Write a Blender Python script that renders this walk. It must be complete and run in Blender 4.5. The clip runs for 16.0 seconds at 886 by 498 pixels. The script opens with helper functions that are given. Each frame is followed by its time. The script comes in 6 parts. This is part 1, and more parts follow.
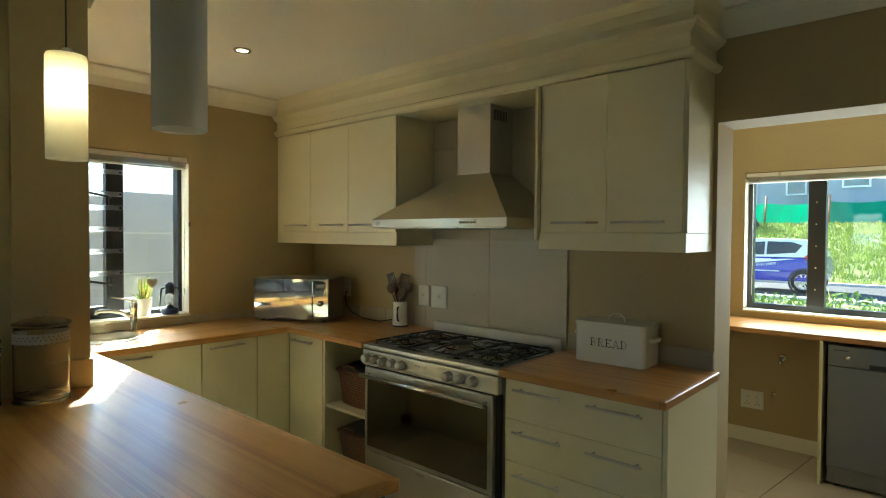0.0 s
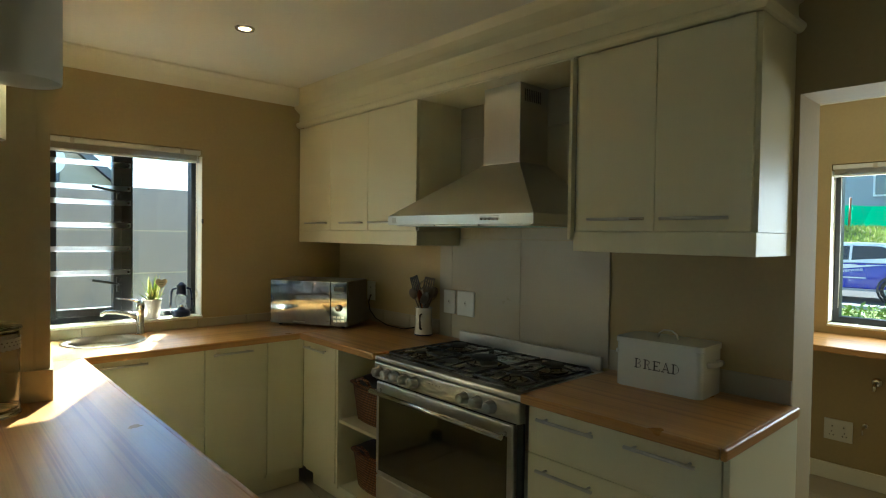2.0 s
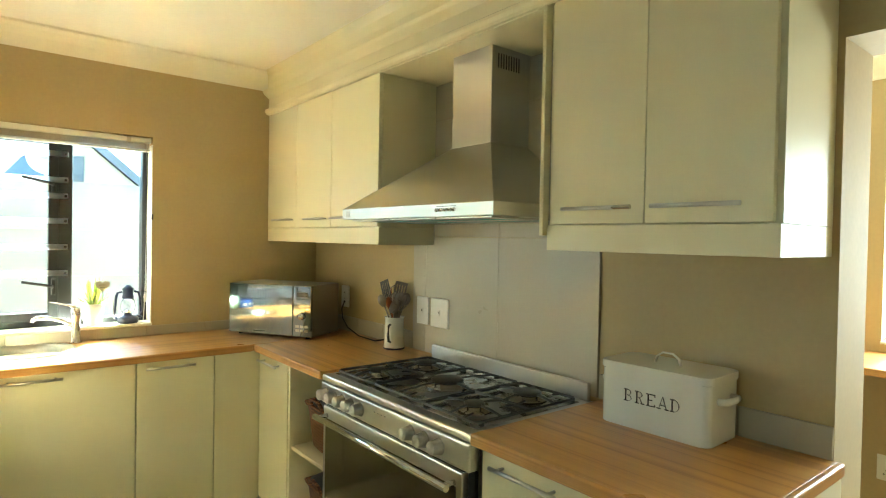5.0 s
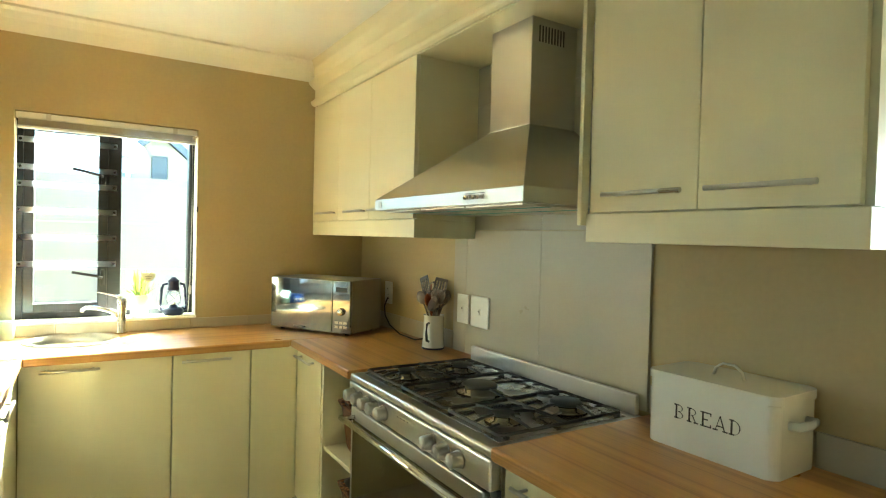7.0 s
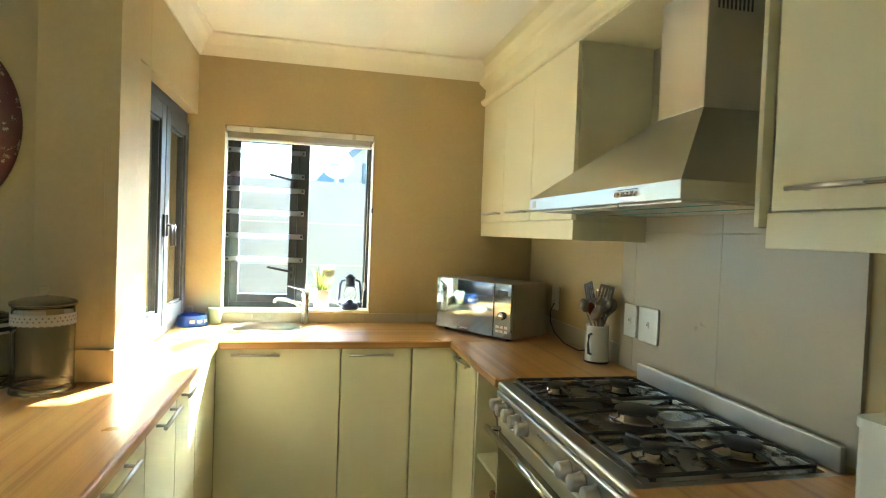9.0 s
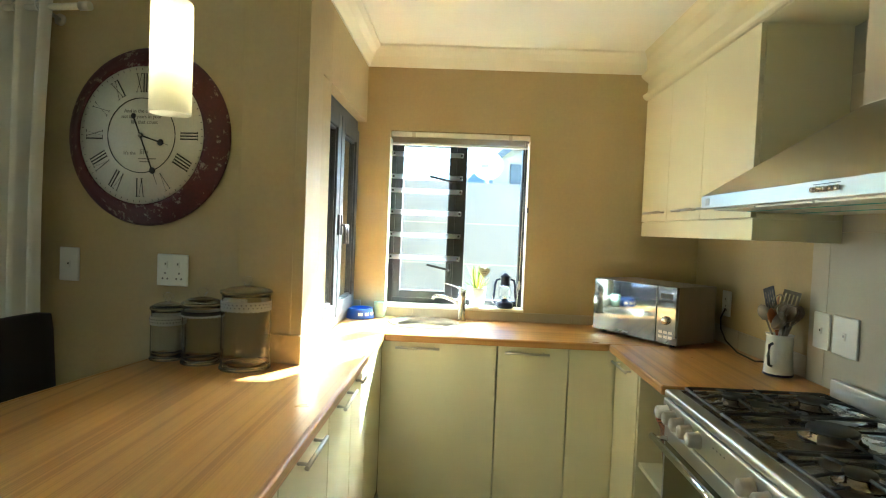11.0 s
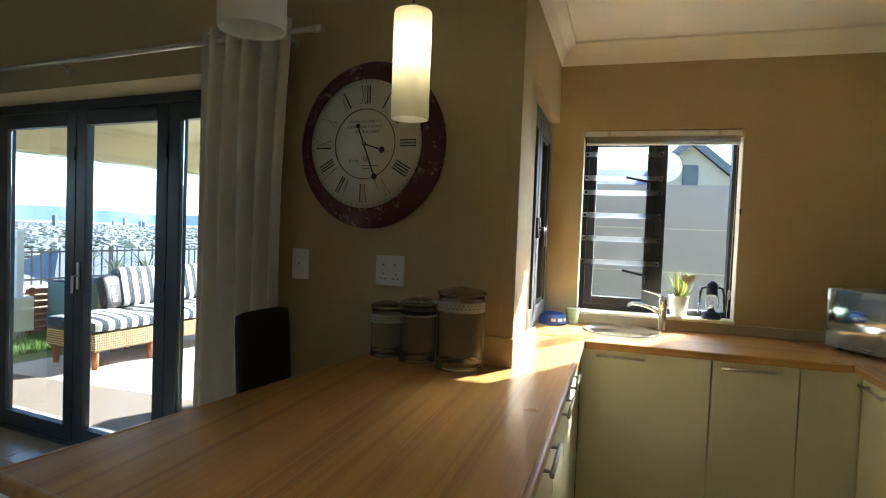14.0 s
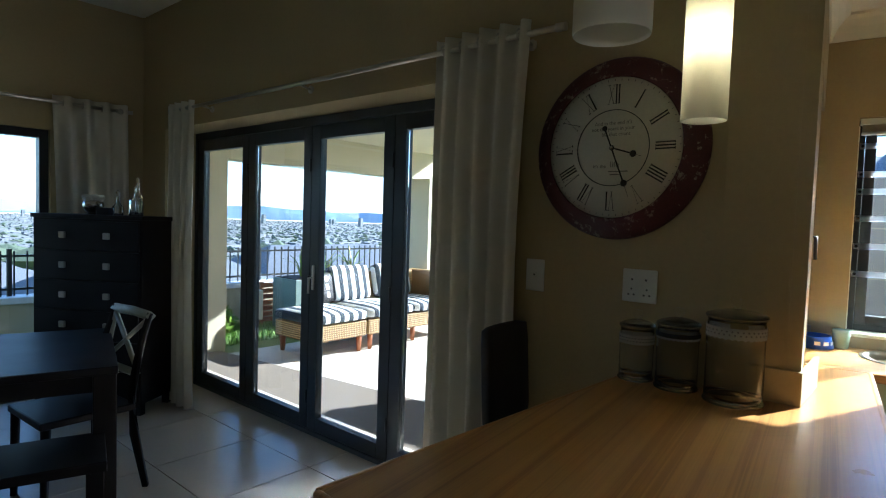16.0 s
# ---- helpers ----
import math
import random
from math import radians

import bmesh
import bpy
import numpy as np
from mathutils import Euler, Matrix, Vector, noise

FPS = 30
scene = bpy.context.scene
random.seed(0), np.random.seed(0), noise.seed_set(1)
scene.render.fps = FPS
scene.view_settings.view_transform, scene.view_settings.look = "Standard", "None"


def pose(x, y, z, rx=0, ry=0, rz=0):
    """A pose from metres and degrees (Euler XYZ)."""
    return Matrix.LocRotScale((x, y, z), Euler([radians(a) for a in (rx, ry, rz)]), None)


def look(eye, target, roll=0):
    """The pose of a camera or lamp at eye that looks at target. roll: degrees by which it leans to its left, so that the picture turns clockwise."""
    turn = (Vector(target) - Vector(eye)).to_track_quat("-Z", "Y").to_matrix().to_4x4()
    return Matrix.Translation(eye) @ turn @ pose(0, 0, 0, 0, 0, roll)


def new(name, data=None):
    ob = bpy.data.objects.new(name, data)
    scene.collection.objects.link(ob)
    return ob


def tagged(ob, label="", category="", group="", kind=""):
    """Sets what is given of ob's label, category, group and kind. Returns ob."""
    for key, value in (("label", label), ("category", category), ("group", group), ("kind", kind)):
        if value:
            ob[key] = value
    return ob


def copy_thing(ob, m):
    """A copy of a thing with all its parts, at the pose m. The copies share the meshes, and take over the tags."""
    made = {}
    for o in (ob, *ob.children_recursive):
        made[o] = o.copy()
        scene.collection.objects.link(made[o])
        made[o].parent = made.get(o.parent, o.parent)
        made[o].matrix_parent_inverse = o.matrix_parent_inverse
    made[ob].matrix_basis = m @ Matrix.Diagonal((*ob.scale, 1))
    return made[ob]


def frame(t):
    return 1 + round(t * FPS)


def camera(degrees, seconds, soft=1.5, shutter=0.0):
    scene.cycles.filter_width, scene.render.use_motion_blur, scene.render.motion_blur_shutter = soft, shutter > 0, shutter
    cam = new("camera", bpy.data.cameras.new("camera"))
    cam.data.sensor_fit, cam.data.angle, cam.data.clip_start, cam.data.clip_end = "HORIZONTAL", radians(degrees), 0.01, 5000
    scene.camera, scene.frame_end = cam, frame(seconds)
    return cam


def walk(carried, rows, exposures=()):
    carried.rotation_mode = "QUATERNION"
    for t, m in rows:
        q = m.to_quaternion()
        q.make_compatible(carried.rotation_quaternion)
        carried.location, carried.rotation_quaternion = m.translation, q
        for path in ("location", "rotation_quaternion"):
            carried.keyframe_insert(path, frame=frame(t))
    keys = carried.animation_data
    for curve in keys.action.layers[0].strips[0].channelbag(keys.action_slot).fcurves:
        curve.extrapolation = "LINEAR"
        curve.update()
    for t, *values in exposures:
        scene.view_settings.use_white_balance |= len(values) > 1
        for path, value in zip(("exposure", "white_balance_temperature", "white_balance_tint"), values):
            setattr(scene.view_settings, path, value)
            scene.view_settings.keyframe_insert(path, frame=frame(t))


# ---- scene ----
cam = camera(75.1, 16.0, 1.1)
PATH = [
    (0, (-0.841, 4.18, 1.479), (-2.174, 5.67, 1.43), 0.4),
    (0.5, (-0.926, 4.289, 1.476), (-2.260, 5.778, 1.43), 0.4),
    (1, (-0.975, 4.412, 1.472), (-2.333, 5.879, 1.428), 0.5),
    (1.5, (-0.991, 4.501, 1.473), (-2.418, 5.901, 1.428), 0.6),
    (2, (-0.971, 4.584, 1.468), (-2.450, 5.929, 1.422), 0.8),
    (2.5, (-0.969, 4.659, 1.454), (-2.475, 5.975, 1.41), 0.8),
    (3, (-1.026, 4.772, 1.45), (-2.538, 6.081, 1.408), 0.9),
    (3.5, (-1.070, 4.876, 1.451), (-2.590, 6.176, 1.41), 0.9),
    (4, (-1.091, 4.954, 1.449), (-2.615, 6.249, 1.413), 0.9),
    (6.5, (-1.153, 5.3, 1.422), (-2.806, 6.426, 1.386), 1.4),
    (7, (-1.176, 5.327, 1.416), (-2.873, 6.384, 1.378), 1.5),
    (7.5, (-1.195, 5.363, 1.422), (-2.958, 6.307, 1.379), 1.6),
    (8, (-1.218, 5.438, 1.422), (-3.036, 6.27, 1.379), 1.8),
    (8.5, (-1.242, 5.51, 1.428), (-3.138, 6.146, 1.378), 1.9),
    (9, (-1.233, 5.53, 1.42), (-3.185, 5.965, 1.367), 2.2),
    (9.5, (-1.229, 5.526, 1.415), (-3.206, 5.819, 1.359), 2.2),
    (12, (-1.215, 5.425, 1.401), (-3.194, 5.143, 1.327), 2.3),
    (12.5, (-1.223, 5.397, 1.393), (-3.186, 5.019, 1.321), 2.2),
    (13, (-1.226, 5.352, 1.39), (-3.176, 4.912, 1.32), 2.3),
    (13.5, (-1.232, 5.304, 1.388), (-3.165, 4.796, 1.317), 2.3),
    (14, (-1.232, 5.259, 1.385), (-3.143, 4.674, 1.318), 2.2),
    (14.5, (-1.232, 5.192, 1.38), (-3.109, 4.504, 1.319), 2.2),
    (15, (-1.248, 5.1, 1.418), (-3.055, 4.248, 1.322), 1.7),
    (15.5, (-1.238, 5.018, 1.421), (-2.971, 4.024, 1.324), 1.9),
    (16, (-1.232, 4.952, 1.429), (-2.895, 3.845, 1.328), 1.9),
]
EXPOSURES = [(0, 2.85, 6000, -3), (1, 2.12, 5800, -4), (2, 2.53, 5700, -4), (3, 3.52, 5700, -5), (3.5, 3.77, 5800, -5), (4, 4.03, 5900, -5), (6.3, 4.48, 5950, -10), (7, 4.39, 5900, -10), (9, 4.23, 5500, -4), (12, 4.08, 5300, -4), (13.5, 3.12, 5650, 4), (14.5, 2.6, 5550, 7), (16, 2.28, 5150, 6)]
walk(cam, [(t, look(eye, target, roll)) for t, eye, target, roll in PATH], EXPOSURES)

# ---- world, sun, sky light ----
world = bpy.data.worlds.new("sky")
scene.world = world
world.use_nodes = True
SUN = Vector((-1.0, 0.565, 0.62)).normalized()
sky = world.node_tree.nodes.new("ShaderNodeTexSky")
sky.sky_type, sky.sun_disc = "NISHITA", False
sky.dust_density, sky.air_density, sky.ozone_density = 0.0, 0.9, 2.5
sky.sun_elevation, sky.sun_rotation = math.asin(SUN.z), math.atan2(SUN.x, SUN.y)
world.node_tree.links.new(sky.outputs[0], world.node_tree.nodes["Background"].inputs[0])
world.node_tree.nodes["Background"].inputs[1].default_value = 0.09
sun = new("sun", bpy.data.lights.new("sun", "SUN"))
sun.data.energy, sun.data.angle, sun.data.color = 5.0, radians(0.6), (1.0, 0.94, 0.84)
sun.matrix_world = look(SUN * 30, (0, 0, 0))


def area(name, eye, target, w, h, watts, colour):
    lamp = new(name, bpy.data.lights.new(name, "AREA"))
    lamp.data.shape, lamp.data.size, lamp.data.size_y = "RECTANGLE", w, h
    lamp.data.energy, lamp.data.color = watts, colour
    lamp.matrix_world = look(eye, target)
    return lamp


# daylight that comes in through the openings
WEST = pose(-3.27, 4.9, 0, 0, 0, -7)  # the dining side stands at a slight angle to the kitchen
DAY = (0.95, 0.97, 1.0)
area("daylight_scullery_window", (-1.33, 8.80, 1.45), (-1.33, 5, 1.2), 1.35, 0.82, 5.0, DAY)


# ---- materials ----
def mat(name, colour, rough=0.5, metal=0.0, vary=0.12, scale=6.0, bump=0.0, fine=120.0, coat=0.0, spec=0.5):
    m = bpy.data.materials.new(name)
    m.use_nodes = True
    n, l = m.node_tree.nodes, m.node_tree.links
    p = n["Principled BSDF"]
    p.inputs["Metallic"].default_value = metal
    p.inputs["Coat Weight"].default_value = coat
    p.inputs["Specular IOR Level"].default_value = spec
    geo = n.new("ShaderNodeNewGeometry")
    big = n.new("ShaderNodeTexNoise")
    big.inputs["Scale"].default_value, big.inputs["Detail"].default_value = scale, 4
    small = n.new("ShaderNodeTexNoise")
    small.inputs["Scale"].default_value, small.inputs["Detail"].default_value = fine, 3
    for k in (big, small):
        l.new(geo.outputs["Position"], k.inputs["Vector"])
    add = n.new("ShaderNodeMath")
    add.operation = "ADD"
    l.new(big.outputs[0], add.inputs[0])
    l.new(small.outputs[0], add.inputs[1])
    ramp = n.new("ShaderNodeValToRGB")
    ramp.color_ramp.elements[0].position, ramp.color_ramp.elements[1].position = 0.3, 0.7
    ramp.color_ramp.elements[0].color = (*[c * (1 - vary) for c in colour], 1)
    ramp.color_ramp.elements[1].color = (*[min(1, c * (1 + vary)) for c in colour], 1)
    half = n.new("ShaderNodeMath")
    half.operation = "MULTIPLY"
    half.inputs[1].default_value = 0.5
    l.new(add.outputs[0], half.inputs[0])
    l.new(half.outputs[0], ramp.inputs[0])
    l.new(ramp.outputs[0], p.inputs["Base Color"])
    rr = n.new("ShaderNodeMapRange")
    rr.inputs["To Min"].default_value, rr.inputs["To Max"].default_value = max(0.02, rough - 0.06), min(1, rough + 0.06)
    l.new(big.outputs[0], rr.inputs["Value"])
    l.new(rr.outputs[0], p.inputs["Roughness"])
    if bump:
        b = n.new("ShaderNodeBump")
        b.inputs["Strength"].default_value, b.inputs["Distance"].default_value = bump, 0.002
        l.new(small.outputs[0], b.inputs["Height"])
        l.new(b.outputs[0], p.inputs["Normal"])
    return m


def wood(name, dark, light, rough, axis, stretch=0.008, scale=30.0):
    """Grain drawn out along one axis: x or y."""
    m = mat(name, light, rough)
    n, l = m.node_tree.nodes, m.node_tree.links
    p = n["Principled BSDF"]
    geo = [k for k in n if k.type == "NEW_GEOMETRY"][0]
    mp = n.new("ShaderNodeMapping")
    mp.inputs["Scale"].default_value = (stretch, 1, 1) if axis == "x" else (1, stretch, 1)
    l.new(geo.outputs["Position"], mp.inputs["Vector"])
    g1, g2 = n.new("ShaderNodeTexNoise"), n.new("ShaderNodeTexNoise")
    g1.inputs["Scale"].default_value, g1.inputs["Detail"].default_value, g1.inputs["Distortion"].default_value = scale, 5, 0.0
    g2.inputs["Scale"].default_value, g2.inputs["Detail"].default_value = scale * 7, 4
    for k in (g1, g2):
        l.new(mp.outputs[0], k.inputs["Vector"])
    mix = n.new("ShaderNodeMath")
    mix.operation, mix.inputs[1].default_value = "MULTIPLY_ADD", 0.35
    l.new(g2.outputs[0], mix.inputs[0])
    l.new(g1.outputs[0], mix.inputs[2])
    ramp = n.new("ShaderNodeValToRGB")
    e = ramp.color_ramp.elements
    e[0].position, e[1].position = 0.55, 0.80
    e[0].color, e[1].color = (*dark, 1), (*light, 1)
    mid = e.new(0.65)
    mid.color = (*[0.35 * a + 0.65 * b for a, b in zip(dark, light)], 1)
    l.new(mix.outputs[0], ramp.inputs[0])
    l.new(ramp.outputs[0], p.inputs["Base Color"])
    return m


def glass(name, tint=(0.97, 0.99, 0.98), rough=0.0, ior=1.45):
    m = bpy.data.materials.new(name)
    m.use_nodes = True
    p = m.node_tree.nodes["Principled BSDF"]
    p.inputs["Base Color"].default_value = (*tint, 1)
    p.inputs["Transmission Weight"].default_value = 1
    p.inputs["Roughness"].default_value = rough
    p.inputs["IOR"].default_value = ior
    return m


def glow(name, colour, strength):
    m = bpy.data.materials.new(name)
    m.use_nodes = True
    p = m.node_tree.nodes["Principled BSDF"]
    p.inputs["Base Color"].default_value = (*colour, 1)
    p.inputs["Emission Color"].default_value = (*colour, 1)
    p.inputs["Emission Strength"].default_value = strength
    p.inputs["Roughness"].default_value = 0.4
    return m


WALL = mat("wall_paint", (0.452, 0.358, 0.186), 0.75, vary=0.05, scale=1.2, bump=0.12, fine=60)
WHITE = mat("ceiling_paint", (0.84, 0.82, 0.70), 0.8, vary=0.03, scale=1.5, bump=0.08, fine=80)
CREAM = mat("cabinet_melamine", (0.75, 0.695, 0.46), 0.38, vary=0.025, scale=2.0, bump=0.05, fine=250)
OAK = wood("worktop_wood", (0.36, 0.174, 0.045), (0.54, 0.284, 0.08), 0.3, "x")
OAKY = wood("worktop_wood_cross", (0.36, 0.174, 0.045), (0.54, 0.284, 0.08), 0.3, "y")
STEEL = mat("brushed_steel", (0.58, 0.555, 0.495), 0.3, 1.0, vary=0.06, scale=3, bump=0.05, fine=400)
CHROME = mat("chrome", (0.75, 0.74, 0.70), 0.14, 1.0, vary=0.02)
IRON = mat("cast_iron", (0.022, 0.021, 0.02), 0.5, vary=0.2, bump=0.2)
BLACK = mat("black_plastic", (0.02, 0.02, 0.02), 0.35, vary=0.1)
FRAME = mat("dark_window_frame", (0.028, 0.031, 0.034), 0.42, vary=0.1)
ENAMEL = mat("white_enamel", (0.78, 0.78, 0.70), 0.25, vary=0.02, coat=0.2)
PLASTIC = mat("white_plastic", (0.76, 0.76, 0.70), 0.35, vary=0.02)
KNOB = mat("knob_grey", (0.44, 0.405, 0.335), 0.45, 0.15, vary=0.05)
CASEPAINT = mat("matt_silver_paint", (0.27, 0.245, 0.205), 0.5, 0.35, vary=0.06, scale=6)
TILE = mat("floor_tile", (0.56, 0.50, 0.41), 0.24, vary=0.08, scale=3, bump=0.03)
STONE = mat("patio_tile", (0.58, 0.53, 0.45), 0.55, vary=0.08, scale=3, bump=0.1)
GROUT = mat("grout", (0.16, 0.13, 0.10), 0.9)
SPLASH = mat("splash_tile", (0.43, 0.385, 0.28), 0.3, vary=0.03, scale=3)
GLASS = glass("window_glass")
HOBSTEEL = mat("worn_hob_steel", (0.24, 0.215, 0.185), 0.27, 1.0, vary=0.15, scale=9, bump=0.05, fine=300)
DULLSTEEL = mat("dull_utensil_steel", (0.22, 0.19, 0.16), 0.35, 1.0, vary=0.15, scale=20)
JARGLASS = glass("jar_glass", (0.985, 0.99, 0.98), ior=1.38)
OVENGLASS = mat("oven_glass", (0.20, 0.185, 0.15), 0.05, 1.0, vary=0.03)
MIRROR = mat("mirror_glass", (0.30, 0.33, 0.35), 0.03, 1.0, vary=0.0)
DARKWOOD = mat("dark_stained_wood", (0.011, 0.008, 0.008), 0.45, vary=0.3, scale=4, spec=0.25)
LEATHER = mat("black_leather", (0.018, 0.014, 0.014), 0.5, vary=0.15, bump=0.3, fine=200)
BOUNDARY = mat("boundary_wall_plaster", (0.28, 0.292, 0.325), 0.85, vary=0.06, scale=2, bump=0.2)
PLASTER = mat("garden_wall_plaster", (0.50, 0.45, 0.32), 0.85, vary=0.06, scale=2, bump=0.2)
SLATE = mat("roof_tile", (0.11, 0.12, 0.14), 0.6, vary=0.2, scale=5)
RED = mat("distressed_red_paint", (0.075, 0.011, 0.013), 0.5, vary=0.3, scale=8)
rn, rl = RED.node_tree.nodes, RED.node_tree.links
rgeo = [k for k in rn if k.type == "NEW_GEOMETRY"][0]
chips = rn.new("ShaderNodeTexNoise")
chips.inputs["Scale"].default_value, chips.inputs["Detail"].default_value, chips.inputs["Roughness"].default_value = 26, 8, 0.72
rl.new(rgeo.outputs["Position"], chips.inputs["Vector"])
worn = rn.new("ShaderNodeValToRGB")
worn.color_ramp.elements[0].position, worn.color_ramp.elements[1].position = 0.57, 0.61
rl.new(chips.outputs[0], worn.inputs[0])
rmix = rn.new("ShaderNodeMixRGB")
rmix.inputs[2].default_value = (0.30, 0.22, 0.16, 1)
rl.new(worn.outputs[0], rmix.inputs[0])
rl.new(rn["Principled BSDF"].inputs["Base Color"].links[0].from_socket, rmix.inputs[1])
rl.new(rmix.outputs[0], rn["Principled BSDF"].inputs["Base Color"])
FACE = mat("aged_clock_face", (0.62, 0.58, 0.46), 0.6, vary=0.07, scale=9)
INK = mat("black_ink", (0.02, 0.018, 0.016), 0.7)
FADED = mat("faded_ink", (0.22, 0.20, 0.16), 0.7)
BLUE = mat("cobalt_plastic", (0.02, 0.10, 0.55), 0.3)
NAVY = mat("navy_enamel", (0.012, 0.018, 0.06), 0.3, 0.2)
LEAF = mat("leaf_green", (0.16, 0.26, 0.03), 0.5, vary=0.3, scale=30)
PETAL = mat("pale_leaf", (0.52, 0.52, 0.14), 0.5, vary=0.2, scale=30)
MINT = mat("mint_glass", (0.45, 0.62, 0.52), 0.15, vary=0.03)
CERAMIC = mat("white_ceramic", (0.72, 0.72, 0.66), 0.3, vary=0.03)
HEARTWOOD = mat("pale_painted_wood", (0.45, 0.42, 0.32), 0.7)
LACE = mat("white_lace", (0.75, 0.73, 0.66), 0.9, bump=0.6, fine=500)
PERSPEX = glass("clear_burglar_bar", (0.97, 0.98, 1.0), 0.3)
TEAK = mat("teak", (0.30, 0.10, 0.035), 0.5, vary=0.2, scale=10)
SOIL = mat("soil", (0.05, 0.035, 0.025), 0.95)
CARBLUE = mat("car_blue", (0.012, 0.02, 0.36), 0.2, coat=0.6)
CARWHITE = mat("car_white", (0.78, 0.78, 0.78), 0.2, coat=0.6)
TYRE = mat("tyre", (0.015, 0.015, 0.015), 0.8)
RIM = mat("alloy_rim", (0.6, 0.6, 0.6), 0.3, 0.8)
TAIL = mat("red_lens", (0.5, 0.01, 0.012), 0.15)
CARGLASS = mat("tinted_car_glass", (0.03, 0.035, 0.035), 0.08, coat=0.5)
ASPHALT = mat("asphalt", (0.055, 0.055, 0.058), 0.9, vary=0.15, scale=3, bump=0.3)
KERB = mat("concrete_kerb", (0.42, 0.42, 0.40), 0.85, bump=0.2)
NET = mat("green_shade_net", (0.04, 0.42, 0.28), 0.8, vary=0.2, scale=2)
BLDG = mat("grey_facade", (0.33, 0.36, 0.40), 0.8, vary=0.05, scale=0.5)
FARGLASS = mat("far_window", (0.10, 0.15, 0.17), 0.1, coat=0.5)
PAINTWHITE = mat("white_paint", (0.75, 0.76, 0.77), 0.5)
PLANTER = mat("grey_green_planter", (0.16, 0.22, 0.20), 0.6, vary=0.1)
SILVER = mat("silver", (0.6, 0.58, 0.55), 0.2, 1.0)


def weave(name, dark, light, scale):
    """Woven strands: two crossed wave textures as colour and relief."""
    m = mat(name, light, 0.6)
    n, l = m.node_tree.nodes, m.node_tree.links
    co = n.new("ShaderNodeTexCoord")
    waves = []
    for d in ("X", "Z"):
        w = n.new("ShaderNodeTexWave")
        w.bands_direction = d
        w.inputs["Scale"].default_value, w.inputs["Distortion"].default_value, w.inputs["Detail"].default_value = scale, 1.5, 1
        l.new(co.outputs["Object"], w.inputs["Vector"])
        waves.append(w)
    mul = n.new("ShaderNodeMath")
    mul.operation = "MULTIPLY"
    l.new(waves[0].outputs["Fac"], mul.inputs[0])
    l.new(waves[1].outputs["Fac"], mul.inputs[1])
    ramp = n.new("ShaderNodeValToRGB")
    ramp.color_ramp.elements[0].color, ramp.color_ramp.elements[1].color = (*dark, 1), (*light, 1)
    ramp.color_ramp.elements[1].position = 0.5
    l.new(mul.outputs[0], ramp.inputs[0])
    l.new(ramp.outputs[0], n["Principled BSDF"].inputs["Base Color"])
    b = n.new("ShaderNodeBump")
    b.inputs["Strength"].default_value, b.inputs["Distance"].default_value = 0.8, 0.01
    l.new(mul.outputs[0], b.inputs["Height"])
    l.new(b.outputs[0], n["Principled BSDF"].inputs["Normal"])
    return m


def stripes(name, axis, scale, a, b):
    """Woven stripes of two colours across one axis of the cloth."""
    m = mat(name, a, 0.9, bump=0.3, fine=400)
    n, l = m.node_tree.nodes, m.node_tree.links
    co = n.new("ShaderNodeTexCoord")
    w = n.new("ShaderNodeTexWave")
    w.bands_direction = axis
    w.inputs["Scale"].default_value = scale
    l.new(co.outputs["Object"], w.inputs["Vector"])
    ramp = n.new("ShaderNodeValToRGB")
    ramp.color_ramp.interpolation = "CONSTANT"
    ramp.color_ramp.elements[0].color, ramp.color_ramp.elements[1].color = (*a, 1), (*b, 1)
    ramp.color_ramp.elements[1].position = 0.5
    l.new(w.outputs["Fac"], ramp.inputs[0])
    l.new(ramp.outputs[0], n["Principled BSDF"].inputs["Base Color"])
    return m


def cloth(name, colour, through_light):
    """Cloth or frosted glass that lets part of the light through."""
    m = mat(name, colour, 0.9, vary=0.04, bump=0.2, fine=500)
    n, l = m.node_tree.nodes, m.node_tree.links
    t = n.new("ShaderNodeBsdfTranslucent")
    t.inputs["Color"].default_value = (*colour, 1)
    mix = n.new("ShaderNodeMixShader")
    mix.inputs[0].default_value = through_light
    l.new(n["Principled BSDF"].outputs[0], mix.inputs[1])
    l.new(t.outputs[0], mix.inputs[2])
    l.new(mix.outputs[0], n["Material Output"].inputs["Surface"])
    return m


FABRIC = cloth("curtain_cloth", (0.78, 0.735, 0.63), 0.25)
FROST = cloth("frosted_glass", (0.80, 0.77, 0.66), 0.55)
WICKER = weave("wicker", (0.13, 0.07, 0.02), (0.52, 0.34, 0.13), 14.0)
BASKET = weave("red_brown_wicker", (0.07, 0.02, 0.01), (0.40, 0.16, 0.06), 22.0)
STRIPE_X = stripes("striped_cloth", "X", 2.6, (0.035, 0.045, 0.06), (0.72, 0.72, 0.70))
GRASSBED = mat("grass_ground", (0.17, 0.20, 0.045), 0.95, vary=0.35, scale=1.2, bump=0.5, fine=30)
